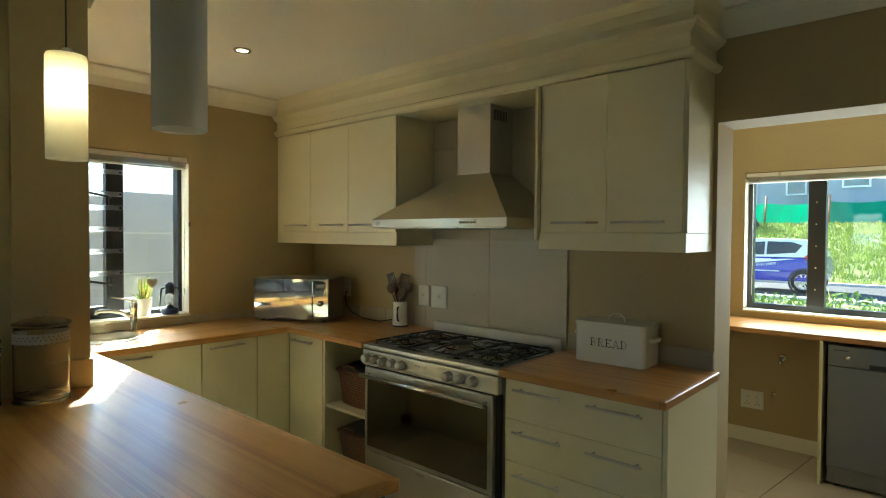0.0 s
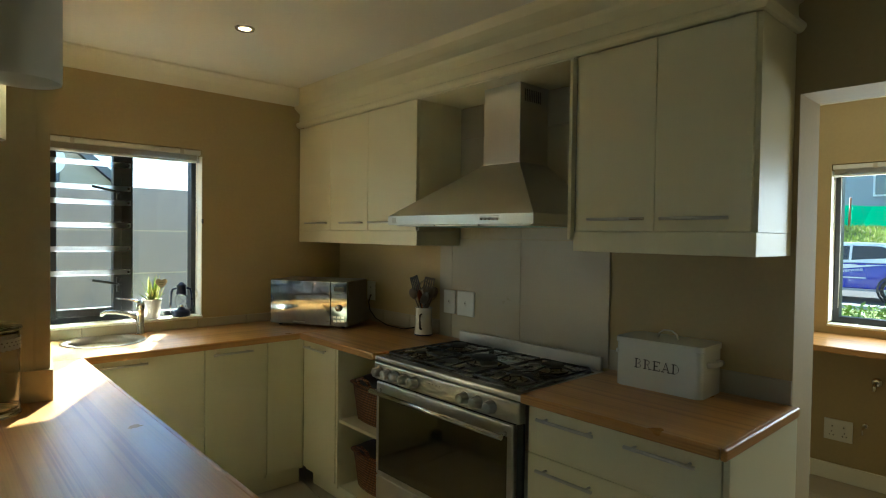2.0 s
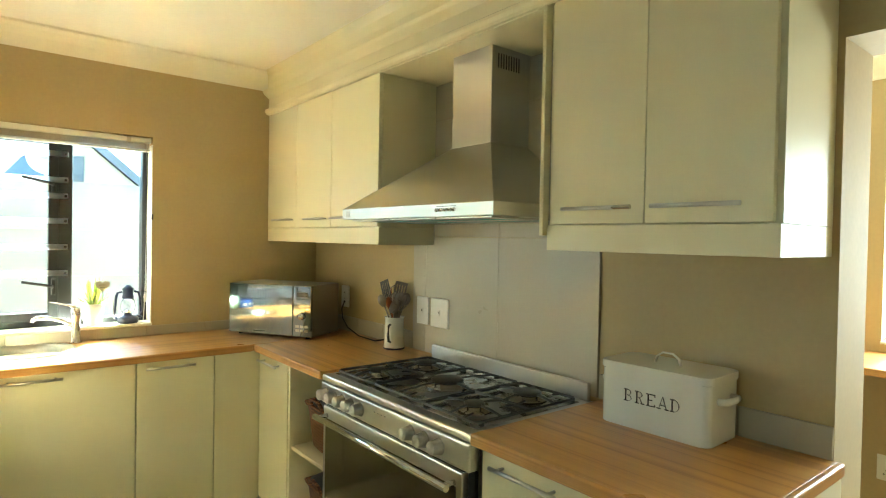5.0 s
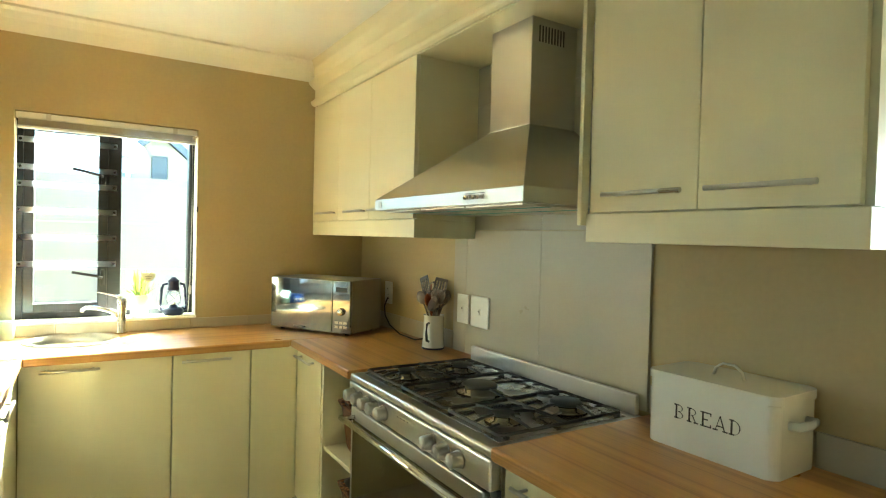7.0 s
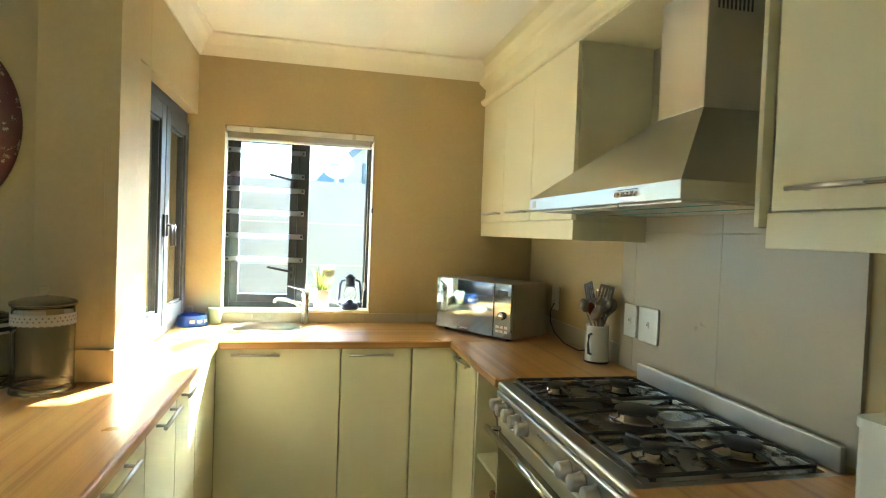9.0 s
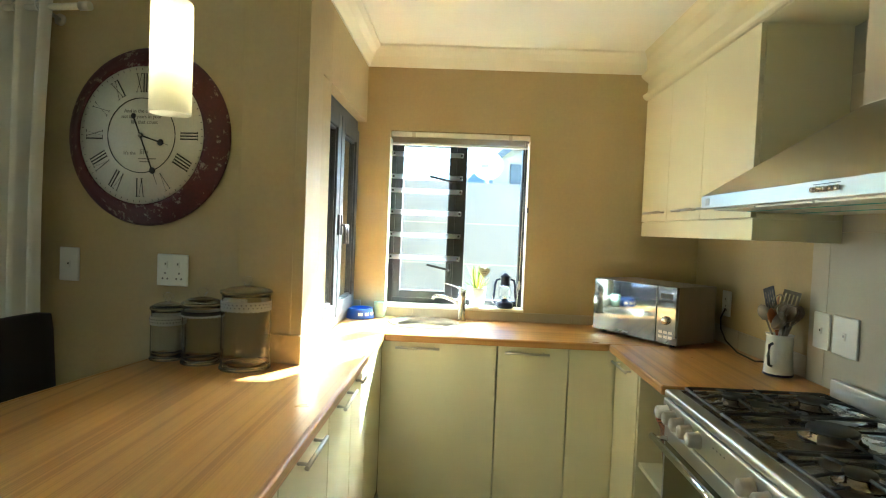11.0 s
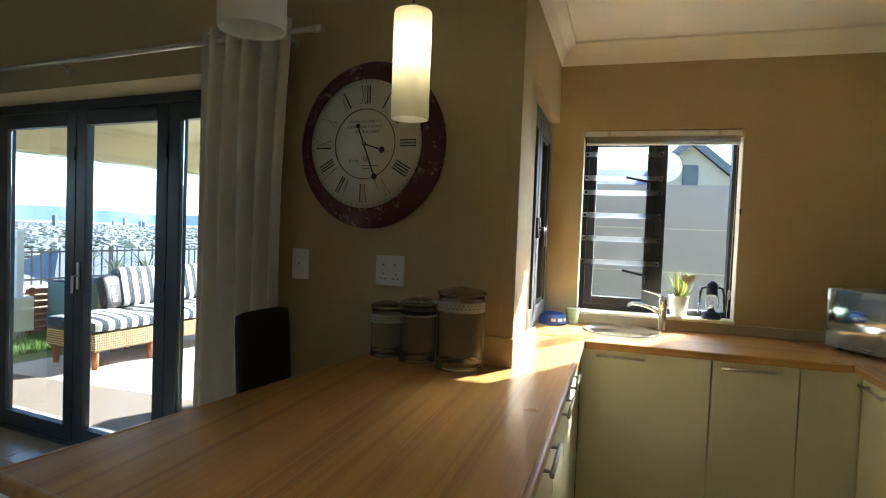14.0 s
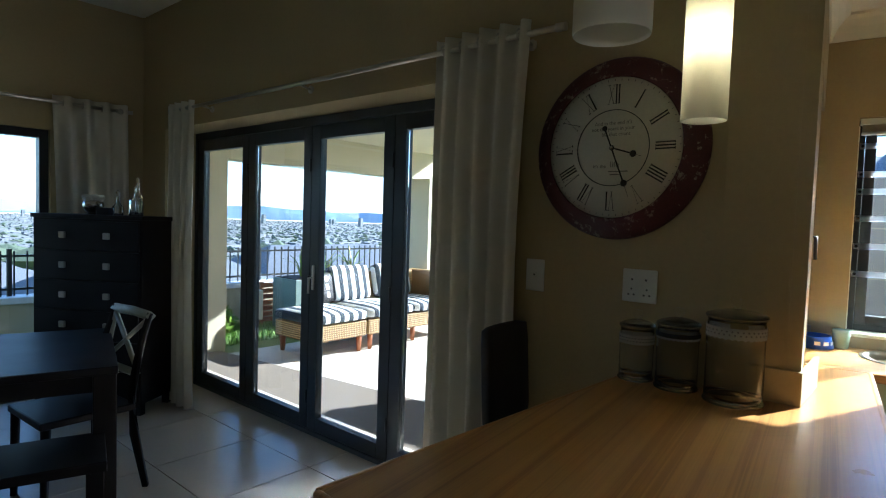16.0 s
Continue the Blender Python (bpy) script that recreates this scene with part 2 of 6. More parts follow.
# the far plain is built over: grey-brown with patches of green, greyed to paint in distance haze
gn, gl = GRASSBED.node_tree.nodes, GRASSBED.node_tree.links
gp = gn.new("ShaderNodeSeparateXYZ")
gl.new([k for k in gn if k.type == "NEW_GEOMETRY"][0].outputs["Position"], gp.inputs[0])
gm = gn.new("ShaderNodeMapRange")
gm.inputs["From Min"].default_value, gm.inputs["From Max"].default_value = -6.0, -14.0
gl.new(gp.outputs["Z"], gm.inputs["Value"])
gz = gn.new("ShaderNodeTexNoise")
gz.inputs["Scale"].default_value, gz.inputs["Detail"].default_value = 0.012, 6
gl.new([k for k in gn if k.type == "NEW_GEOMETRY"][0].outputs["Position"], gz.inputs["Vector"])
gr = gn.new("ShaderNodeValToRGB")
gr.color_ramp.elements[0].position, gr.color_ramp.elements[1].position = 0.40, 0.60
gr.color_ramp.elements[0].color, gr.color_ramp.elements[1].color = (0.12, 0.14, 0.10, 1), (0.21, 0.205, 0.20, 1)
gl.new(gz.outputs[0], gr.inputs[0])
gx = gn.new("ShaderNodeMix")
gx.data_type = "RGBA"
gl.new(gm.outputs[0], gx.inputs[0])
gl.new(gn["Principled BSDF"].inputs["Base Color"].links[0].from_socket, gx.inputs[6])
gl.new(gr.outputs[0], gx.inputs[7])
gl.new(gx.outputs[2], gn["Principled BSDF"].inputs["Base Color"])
BLADE = mat("grass_blade", (0.13, 0.24, 0.03), 0.6, vary=0.45, scale=1.5)


# ---- building helpers ----
def box(bm, x0, x1, y0, y1, z0, z1, m=None):
    r = bmesh.ops.create_cube(bm, size=1)["verts"]
    for v in r:
        v.co = Vector((x0 + (v.co.x + 0.5) * (x1 - x0), y0 + (v.co.y + 0.5) * (y1 - y0), z0 + (v.co.z + 0.5) * (z1 - z0)))
        if m is not None:
            v.co = m @ v.co
    return r


def boxes(*dims, bevel=0.0, seg=2, m=None):
    bm = bmesh.new()
    for d in dims:
        box(bm, *d)
    if bevel:
        bmesh.ops.bevel(bm, geom=bm.edges[:], offset=bevel, segments=seg, affect="EDGES", profile=0.5)
    if m is not None:
        bm.transform(m)
    return bm


def lathe(profile, seg=40, m=None):
    """Turns (radius, height) pairs about z."""
    bm = bmesh.new()
    rings = []
    for r, z in profile:
        if r < 1e-5:
            rings.append([bm.verts.new((0, 0, z))])
        else:
            rings.append([bm.verts.new((r * math.cos(2 * math.pi * i / seg), r * math.sin(2 * math.pi * i / seg), z)) for i in range(seg)])
    for a, b in zip(rings, rings[1:]):
        for i in range(seg):
            j = (i + 1) % seg
            if len(a) == 1 and len(b) == 1:
                continue
            if len(a) == 1:
                bm.faces.new((a[0], b[j], b[i]))
            elif len(b) == 1:
                bm.faces.new((a[i], a[j], b[0]))
            else:
                bm.faces.new((a[i], a[j], b[j], b[i]))
    for f in bm.faces:
        f.smooth = True
    bmesh.ops.recalc_face_normals(bm, faces=bm.faces[:])
    if m is not None:
        bm.transform(m)
    return bm


def tube(points, radius, seg=10, closed=False, flat=1.0):
    """A round bar along points."""
    bm = bmesh.new()
    pts = [Vector(p) for p in points]
    rings = []
    n = len(pts)
    up = Vector((0, 0, 1))
    for i, p in enumerate(pts):
        a = pts[(i - 1) % n] if closed or i > 0 else p
        b = pts[(i + 1) % n] if closed or i < n - 1 else p
        t = (b - a).normalized()
        side = t.cross(up)
        if side.length < 1e-3:
            side = t.cross(Vector((0, 1, 0)))
        side.normalize()
        nor = side.cross(t).normalized()
        r = radius[i] if isinstance(radius, (list, tuple)) else radius
        rings.append([bm.verts.new(p + side * r * math.cos(2 * math.pi * k / seg) + nor * r * flat * math.sin(2 * math.pi * k / seg)) for k in range(seg)])
    for i in range(n if closed else n - 1):
        a, b = rings[i], rings[(i + 1) % n]
        for k in range(seg):
            f = bm.faces.new((a[k], a[(k + 1) % seg], b[(k + 1) % seg], b[k]))
            f.smooth = True
    if not closed:
        bm.faces.new(rings[0][::-1])
        bm.faces.new(rings[-1])
    bmesh.ops.recalc_face_normals(bm, faces=bm.faces[:])
    return bm


def join(*bms):
    out = bmesh.new()
    for b in bms:
        me = bpy.data.meshes.new("joined")
        b.to_mesh(me)
        out.from_mesh(me)
        bpy.data.meshes.remove(me)
        b.free()
    return out


def mesh(name, bm, material):
    me = bpy.data.meshes.new(name)
    bm.normal_update()
    bm.to_mesh(me)
    bm.free()
    me.materials.append(material)
    return new(name, me)


def part(name, bm, material, parent, label=""):
    ob = mesh(name, bm, material)
    ob.parent = parent
    if label:
        tagged(ob, label)
    return ob


def thing(name, label, category, m=None, group=""):
    ob = new(name)
    ob.empty_display_size = 0.05
    tagged(ob, label, category, group)
    if m is not None:
        ob.matrix_world = m
    return ob


def structure(name, bm, material, label, category, m=None):
    ob = mesh(name, bm, material)
    if m is not None:
        ob.matrix_world = m
    return tagged(ob, label, category, kind="structure")


def wall_with_holes(axis, a0, a1, b0, b1, z0, z1, holes):
    """A wall along an axis from a0 to a1, b0 to b1 thick, with holes (a, a, z, z)."""
    dims = []
    cuts = sorted({a0, a1, *[h[0] for h in holes], *[h[1] for h in holes]})
    for p, q in zip(cuts, cuts[1:]):
        hs = sorted([h for h in holes if h[0] <= p + 1e-6 and h[1] >= q - 1e-6], key=lambda h: h[2])
        z = z0
        for h in hs:
            if h[2] > z + 1e-6:
                dims.append((p, q, z, h[2]))
            z = h[3]
        if z < z1 - 1e-6:
            dims.append((p, q, z, z1))
    bm = bmesh.new()
    for p, q, zz0, zz1 in dims:
        if axis == "x":
            box(bm, p, q, b0, b1, zz0, zz1)
        else:
            box(bm, b0, b1, p, q, zz0, zz1)
    bmesh.ops.remove_doubles(bm, verts=bm.verts[:], dist=1e-5)
    return bm


CEIL = 2.42
HIGH = 3.0


def words(text, size, m, material, parent, thick=0.0006, name="lettering"):
    """Flat raised lettering, facing -y of its pose, centred."""
    cu = bpy.data.curves.new("text", "FONT")
    cu.body, cu.size, cu.extrude, cu.align_x, cu.align_y = text, size, thick, "CENTER", "CENTER"
    ob = bpy.data.objects.new("text", cu)
    me = bpy.data.meshes.new_from_object(ob)
    bpy.data.objects.remove(ob)
    me.materials.append(material)
    me.transform(m @ pose(0, 0, 0, 90, 0, 0))
    out = new(name, me)
    out.parent = parent
    return out


def sweep(profile, path, closed=False):
    """A moulding: profile of (out, up) pairs along a path of (x, y, nx, ny) with mitred outward directions."""
    bm = bmesh.new()
    rows = [[bm.verts.new((x + nx * o, y + ny * o, u)) for o, u in profile] for x, y, nx, ny in path]
    for a, b in zip(rows, rows[1:]):
        for i in range(len(profile)):
            j = (i + 1) % len(profile)
            bm.faces.new((a[i], a[j], b[j], b[i]))
    bm.faces.new(rows[0][::-1])
    bm.faces.new(rows[-1])
    bmesh.ops.recalc_face_normals(bm, faces=bm.faces[:])
    return bm


def soft_box(x0, x1, y0, y1, z0, z1, r, seg=4, puff=0.0):
    """A padded box: rounded all round, swollen in the middle."""
    bm = boxes((x0, x1, y0, y1, z0, z1))
    bmesh.ops.subdivide_edges(bm, edges=bm.edges[:], cuts=5, use_grid_fill=True)
    c = Vector(((x0 + x1) / 2, (y0 + y1) / 2, (z0 + z1) / 2))
    h = Vector(((x1 - x0) / 2, (y1 - y0) / 2, (z1 - z0) / 2))
    for v in bm.verts:
        d = v.co - c
        q = Vector([max(-h[i] + r, min(h[i] - r, d[i])) for i in range(3)])
        e = d - q
        d = q + (e.normalized() * r if e.length > 1e-6 else e)
        f = [1 - abs(d[i] / h[i]) ** 2 for i in range(3)]
        d.z += puff * max(0, f[0]) * max(0, f[1]) * (1 if d.z > 0 else -0.3)
        v.co = c + d
    for f in bm.faces:
        f.smooth = True
    return bm



# ---- the large structure ----
floor = structure("floor", boxes((-4.9, 3.2, -0.9, 9.2, -0.12, -0.006)), GROUT, "floor of large beige tiles with dark grout", "floor")
structure("wall_sink", wall_with_holes("y", 4.67, 7.02, -4.74, -4.5, 0, CEIL, [(5.045, 5.84, 0.955, 1.96)]), WALL, "tan painted kitchen wall behind the sink", "wall")
structure("wall_hood", wall_with_holes("x", -4.5, 3.2, 6.8, 7.02, 0, CEIL, [(-1.615, 0.3, 0, 1.965)]), WALL, "tan painted kitchen wall behind the stove", "wall")
structure("wall_side", wall_with_holes("x", -4.5, -3.275, 4.67, 4.908, 0, 3.1, [(-4.5, -3.48, 0.86, 2.0)]), WALL, "tan painted side wall with a recessed window", "wall")
structure("wall_scullery_back", wall_with_holes("x", -2.7, 0.7, 8.75, 8.97, 0, CEIL, [(-2.0, -0.63, 0.945, 1.94)]), WALL, "tan painted scullery wall with a window", "wall")
structure("wall_scullery_left", boxes((-2.9, -2.7, 7.02, 8.97, 0, CEIL)), WALL, "tan painted scullery side wall", "wall")
structure("wall_scullery_right", boxes((0.7, 0.9, 7.02, 8.97, 0, CEIL)), WALL, "tan painted scullery end wall", "wall")
structure("wall_east", boxes((3.2, 3.4, -1.5, 7.02, 0, 3.1)), WALL, "plain tan painted wall on the living side", "wall")
structure("wall_clock", wall_with_holes("y", -4.75, -0.032, -0.34, 0, 0, 3.1, [(-4.33, -1.23, 0, 2.06)]), WALL, "tan painted wall with a clock and a wide glass door", "wall", WEST)
structure("wall_south", wall_with_holes("x", -0.34, 6.9, -4.97, -4.75, 0, 3.1, [(0.66, 2.0, 0, 2.0)]), WALL, "tan painted dining wall with a glazed door", "wall", WEST)
structure("ceiling", boxes((-4.74, 3.2, 4.908, 9.0, CEIL, CEIL + 0.12)), WHITE, "white painted kitchen ceiling", "ceiling")
structure("ceiling_dining", boxes((-0.34, 6.9, -4.97, 0.45, HIGH, HIGH + 0.1)), WHITE, "white painted high dining ceiling", "ceiling", WEST)
structure("bulkhead", boxes((-3.275, 3.2, 4.868, 4.907, CEIL + 0.004, 3.1)), WHITE, "white bulkhead between kitchen and dining ceilings", "wall")

COVE = [(0, 2.312), (0.008, 2.312), (0.014, 2.33), (0.03, 2.365), (0.055, 2.395), (0.075, 2.408), (0.075, CEIL), (0, CEIL)]
structure("cornice_sink", sweep(COVE, [(-4.5, 6.5, 1, 0), (-4.5, 4.908, 1, 1), (-3.27, 4.908, 0, 1)]), WHITE, "white coved cornice under the kitchen ceiling", "cornice")
structure("cornice_hood", sweep(COVE, [(-1.63, 6.8, 0, -1), (3.2, 6.8, 0, -1)]), WHITE, "white coved cornice beside the wall cabinets", "cornice")
structure("cornice_scullery", sweep(COVE, [(-2.7, 8.75, 1, -1), (0.7, 8.75, -1, -1)]), WHITE, "white coved cornice in the scullery", "cornice")
structure("baseboard_scullery", boxes((-2.7, 0.7, 8.735, 8.75, 0, 0.1), bevel=0.003), WHITE, "white painted skirting board in the scullery", "baseboard")
structure("baseboard_side", boxes((-1.613, -1.598, 6.8, 7.02, 0, 0.1), bevel=0.003), WHITE, "white painted skirting in the scullery opening", "baseboard")


# ---- windows and glass doors ----
def pane(name, bm, parent):
    ob = part(name, bm, GLASS, parent)
    ob.visible_shadow = False
    return ob


def ring(x0, x1, z0, z1, y0, y1, w, bevel=0.003):
    return boxes((x0, x0 + w, y0, y1, z0, z1), (x1 - w, x1, y0, y1, z0, z1), (x0 + w, x1 - w, y0, y1, z0, z0 + w), (x0 + w, x1 - w, y0, y1, z1 - w, z1), bevel=bevel)


# sink window: the frame runs along local x (world y), the room is on local -y (world +x)
window = tagged(thing("window_1", "dark aluminium kitchen window with a white sill", "window", pose(-4.63, 5.045, 0, 0, 0, 90)), kind="structure")
part("window_frame", ring(0, 0.795, 0.97, 1.96, -0.03, 0.04, 0.03), FRAME, window)
part("mullion", boxes((0.383, 0.444, -0.03, 0.04, 1.0, 1.93), bevel=0.004), FRAME, window)
sash = part("sash", ring(0.032, 0.383, 1.002, 1.928, -0.045, 0.01, 0.042), FRAME, window, "dark opening sash with black handles")
pane("pane", boxes((0.074, 0.341, -0.018, -0.012, 1.044, 1.886)), window)
pane("pane", boxes((0.444, 0.765, 0.0, 0.006, 1.0, 1.93)), window)
for z in (1.68, 1.17):
    part("handle", join(boxes((0.353, 0.371, -0.062, -0.045, z - 0.04, z + 0.04), bevel=0.004), tube([(0.361, -0.065, z), (0.341, -0.075, z + 0.008), (0.231, -0.08, z + 0.03)], 0.007)), BLACK, sash, "black window handle")
part("window_sill", boxes((0, 0.795, -0.15, 0.04, 0.955, 0.97), bevel=0.004), WHITE, window, "white tiled window sill")
part("reveal", boxes((0.0, 0.004, -0.13, -0.031, 0.971, 1.92), (0.791, 0.795, -0.13, -0.031, 0.971, 1.92)), WHITE, window, "white painted window reveal")
for z in (1.835, 1.705, 1.625, 1.50, 1.37, 1.24):
    part("burglar_bar", boxes((0.01, 0.42, -0.075, -0.07, z - 0.014, z + 0.014), bevel=0.002), PERSPEX, window, "clear acrylic burglar bar")
    for x in (0.02, 0.41):
        part("bolt", lathe([(0, -0.004), (0.007, -0.004), (0.007, 0.002), (0, 0.003)], 12, pose(x, -0.076, z, 90, 0, 0)), BLACK, window)


def blind(m, w, z):
    b = thing("venetian_blind", "raised cream venetian blind with its slats stacked", "blind", m)
    part("headrail", boxes((0, w, -0.022, 0.018, z - 0.028, z), bevel=0.003), PLASTIC, b)
    for k in range(6):
        part("slat", boxes((0.008, w - 0.008, -0.02, 0.014, z - 0.033 - 0.005 * k, z - 0.0305 - 0.005 * k)), SPLASH, b)
    part("bottom_rail", boxes((0.006, w - 0.006, -0.021, 0.015, z - 0.074, z - 0.062), bevel=0.003), PLASTIC, b)
    for x in (w * 0.15, w * 0.85):
        part("bracket", boxes((x, x + 0.02, -0.026, -0.022, z - 0.032, z - 0.002), bevel=0.001), STEEL, b)
    return b


bl = blind(pose(-4.535, 5.05, 0, 0, 0, 90), 0.785, 1.956)
part("cord", tube([(0.762, -0.028, 1.92), (0.764, -0.03, 1.5), (0.76, -0.028, 1.14), (0.752, -0.03, 0.985)], 0.0022, 6), PLASTIC, bl, "white pull cord")
part("cord_weight", lathe([(0, 1.08), (0.006, 1.082), (0.008, 1.11), (0.004, 1.13), (0, 1.13)], 10, pose(0.76, -0.028, 0)), PLASTIC, bl)
part("cleat", boxes((0.785, 0.793, -0.05, -0.036, 1.52, 1.55), bevel=0.003), BLACK, bl, "black cord cleat")

# recessed side window above the worktop: local x runs along world -x, the room is on local -y (world +y)
side = tagged(thing("window_2", "tall dark-framed window with two narrow sashes", "window", pose(-3.48, 4.828, 0, 0, 0, 180)), kind="structure")
part("window_frame", ring(0.0, 1.02, 0.905, 2.0, -0.03, 0.04, 0.05), FRAME, side)
for x0, x1 in ((0.055, 0.505), (0.517, 0.965)):
    s = part("sash", ring(x0, x1, 0.96, 1.935, -0.05, 0.0, 0.07), FRAME, side)
    part("glazing_bead", ring(x0 + 0.07, x1 - 0.07, 1.03, 1.865, -0.04, -0.02, 0.012), FRAME, s)
    pane("pane", boxes((x0 + 0.07, x1 - 0.07, -0.03, -0.025, 1.03, 1.865)), side)
for x in (0.485, 0.537):
    part("handle", join(boxes((x - 0.01, x + 0.01, -0.062, -0.05, 1.36, 1.46), bevel=0.004), tube([(x, -0.065, 1.41), (x, -0.085, 1.41), (x, -0.088, 1.32)], 0.007)), BLACK, side)

# scullery window: local x along world x, the room on local -y
scw = tagged(thing("window_3", "dark aluminium scullery window with a white sill", "window", pose(-2.0, 8.87, 0)), kind="structure")
part("window_frame", ring(0, 1.37, 0.96, 1.94, -0.03, 0.04, 0.038), FRAME, scw)
part("mullion", boxes((0.38, 0.485, -0.04, 0.045, 0.998, 1.902), bevel=0.004), FRAME, scw)
part("mullion", boxes((0.89, 0.94, -0.03, 0.04, 0.998, 1.902), bevel=0.004), FRAME, scw)
for x0, x1 in ((0.038, 0.38), (0.485, 0.89), (0.94, 1.332)):
    pane("pane", boxes((x0, x1, 0.0, 0.006, 0.998, 1.902)), scw)
part("window_sill", boxes((0, 1.37, -0.14, 0.04, 0.945, 0.96), bevel=0.004), WHITE, scw)
for k in range(5):
    part("screw", lathe([(0, -0.003), (0.006, -0.003), (0.006, 0.0), (0, 0.0)], 10, pose(0.43, -0.041, 1.12 + 0.15 * k, 90, 0, 0)), STEEL, scw)
part("reveal", boxes((0, 0.004, -0.12, -0.031, 0.971, 1.9)), WHITE, scw)
bl = blind(pose(-1.995, 8.775, 0), 1.36, 1.936)
part("cord", tube([(0.05, -0.03, 1.87), (0.052, -0.03, 1.3), (0.05, -0.03, 1.06)], 0.0022, 6), PLASTIC, bl, "white pull cord")

# wide glass door to the patio: local y along the wall
door = tagged(thing("door_1", "closed dark aluminium folding glass door to the patio", "glass door", WEST @ pose(-0.27, -4.33, 0, 0, 0, 90)), kind="structure")
part("door_frame", boxes((0, 0.035, -0.03, 0.05, 0.03, 2.06), (3.065, 3.1, -0.03, 0.05, 0.03, 2.06), (0.035, 3.065, -0.03, 0.05, 2.005, 2.06), (0, 3.1, -0.03, 0.05, 0.0, 0.03), bevel=0.004), FRAME, door)
for k in range(4):
    x0 = 0.038 + k * 0.757
    leaf = part("door_leaf", ring(x0, x0 + 0.752, 0.033, 2.002, -0.02, 0.035, 0.085), FRAME, door)
    pane("pane", boxes((x0 + 0.085, x0 + 0.667, 0.004, 0.010, 0.118, 1.917)), door)
    for z in (0.25, 1.0, 1.75):
        part("hinge", tube([(x0 + 0.752, -0.026, z - 0.04), (x0 + 0.752, -0.026, z + 0.04)], 0.008, 8), BLACK, leaf)
part("handle", join(boxes((1.585, 1.605, -0.032, -0.02, 0.95, 1.11), bevel=0.004), tube([(1.595, -0.034, 1.03), (1.595, -0.06, 1.03), (1.595, -0.062, 0.93)], 0.008)), STEEL, door, "steel lever handle")

door = tagged(thing("door_2", "closed dark-framed sliding glass door", "glass door", WEST @ pose(0.66, -4.84, 0)), kind="structure")
part("door_frame", ring(0, 1.34, 0.0, 2.0, -0.04, 0.05, 0.06), FRAME, door)
for x in (0.67,):
    part("mullion", boxes((x - 0.045, x + 0.045, -0.035, 0.045, 0.06, 1.94), bevel=0.004), FRAME, door)
for x0, x1 in ((0.06, 0.625), (0.715, 1.28)):
    pane("pane", boxes((x0, x1, 0.0, 0.006, 0.06, 1.94)), door)

# ---- kitchen cabinets ----
def bar_handle(x0, x1, z, y=-0.018):
    """A round steel bar on two posts along x."""
    return join(tube([(x0, y - 0.03, z), (x1, y - 0.03, z)], 0.006, 10), *[tube([(x, y, z), (x, y - 0.03, z)], 0.0045, 8) for x in (x0 + 0.025, x1 - 0.025)])


def base_unit(name, label, m, w, depth, fronts, z0=0.1, z1=0.868, category="cabinet"):
    """fronts: (kind, x0, x1, z0, z1, handles) with handles as (x0, x1, z)."""
    u = thing(name, label, category, m, "fitted kitchen units")
    part("body", boxes((0.0028, w - 0.0028, 0.0005, depth, z0, z1)), CREAM, u)
    part("plinth", boxes((0, w, 0.05, 0.065, 0.0, z0 - 0.001)), CREAM, u)
    for kind, x0, x1, za, zb, bars in fronts:
        d = part(kind, boxes((x0 + 0.0028, x1 - 0.0028, -0.018, 0.0, za + 0.002, zb - 0.002), bevel=0.0012), CREAM, u)
        for a, b, z in bars:
            part("handle", bar_handle(a, b, z), STEEL, d, "brushed steel bar handle")
    return u


SINKSIDE = pose(-3.986, 0, 0, 0, 0, 90)
base_unit("sink_cabinet", "cream sink cabinet with one wide door", SINKSIDE @ pose(5.110, 0, 0), 0.557, 0.5, [("door", 0.0, 0.557, 0.12, 0.866, [(0.07, 0.28, 0.838)])])
base_unit("base_cabinet", "cream base cabinet with a single door", SINKSIDE @ pose(5.667, 0, 0), 0.34, 0.5, [("door", 0.0, 0.34, 0.12, 0.866, [(0.035, 0.245, 0.835)])])
base_unit("corner_cabinet", "cream corner cabinet with a blank panel", SINKSIDE @ pose(6.007, 0, 0), 0.235, 0.5, [("panel", 0.0, 0.222, 0.12, 0.866, [])])
base_unit("base_cabinet", "narrow cream base cabinet beside the open shelves", pose(-3.968, 6.248, 0), 0.344, 0.55, [("door", 0.001, 0.344, 0.12, 0.866, [(0.05, 0.27, 0.825)])])

shelf = thing("open_shelf_unit", "cream open shelf unit holding two wicker baskets", "shelf", pose(-3.624, 6.235, 0), "fitted kitchen units")
part("side_panel", boxes((0.001, 0.018, 0, 0.56, 0.1, 0.868)), CREAM, shelf)
part("side_panel", boxes((0.385, 0.402, 0, 0.56, 0.1, 0.868)), CREAM, shelf)
part("back_panel", boxes((0.018, 0.385, 0.5, 0.515, 0.1, 0.868)), CREAM, shelf)
part("shelf_board", boxes((0.018, 0.385, 0.01, 0.5, 0.46, 0.476)), CREAM, shelf)
part("shelf_board", boxes((0.018, 0.385, 0.01, 0.5, 0.1, 0.116)), CREAM, shelf)
part("plinth", boxes((0, 0.403, 0.05, 0.065, 0, 0.099)), CREAM, shelf)


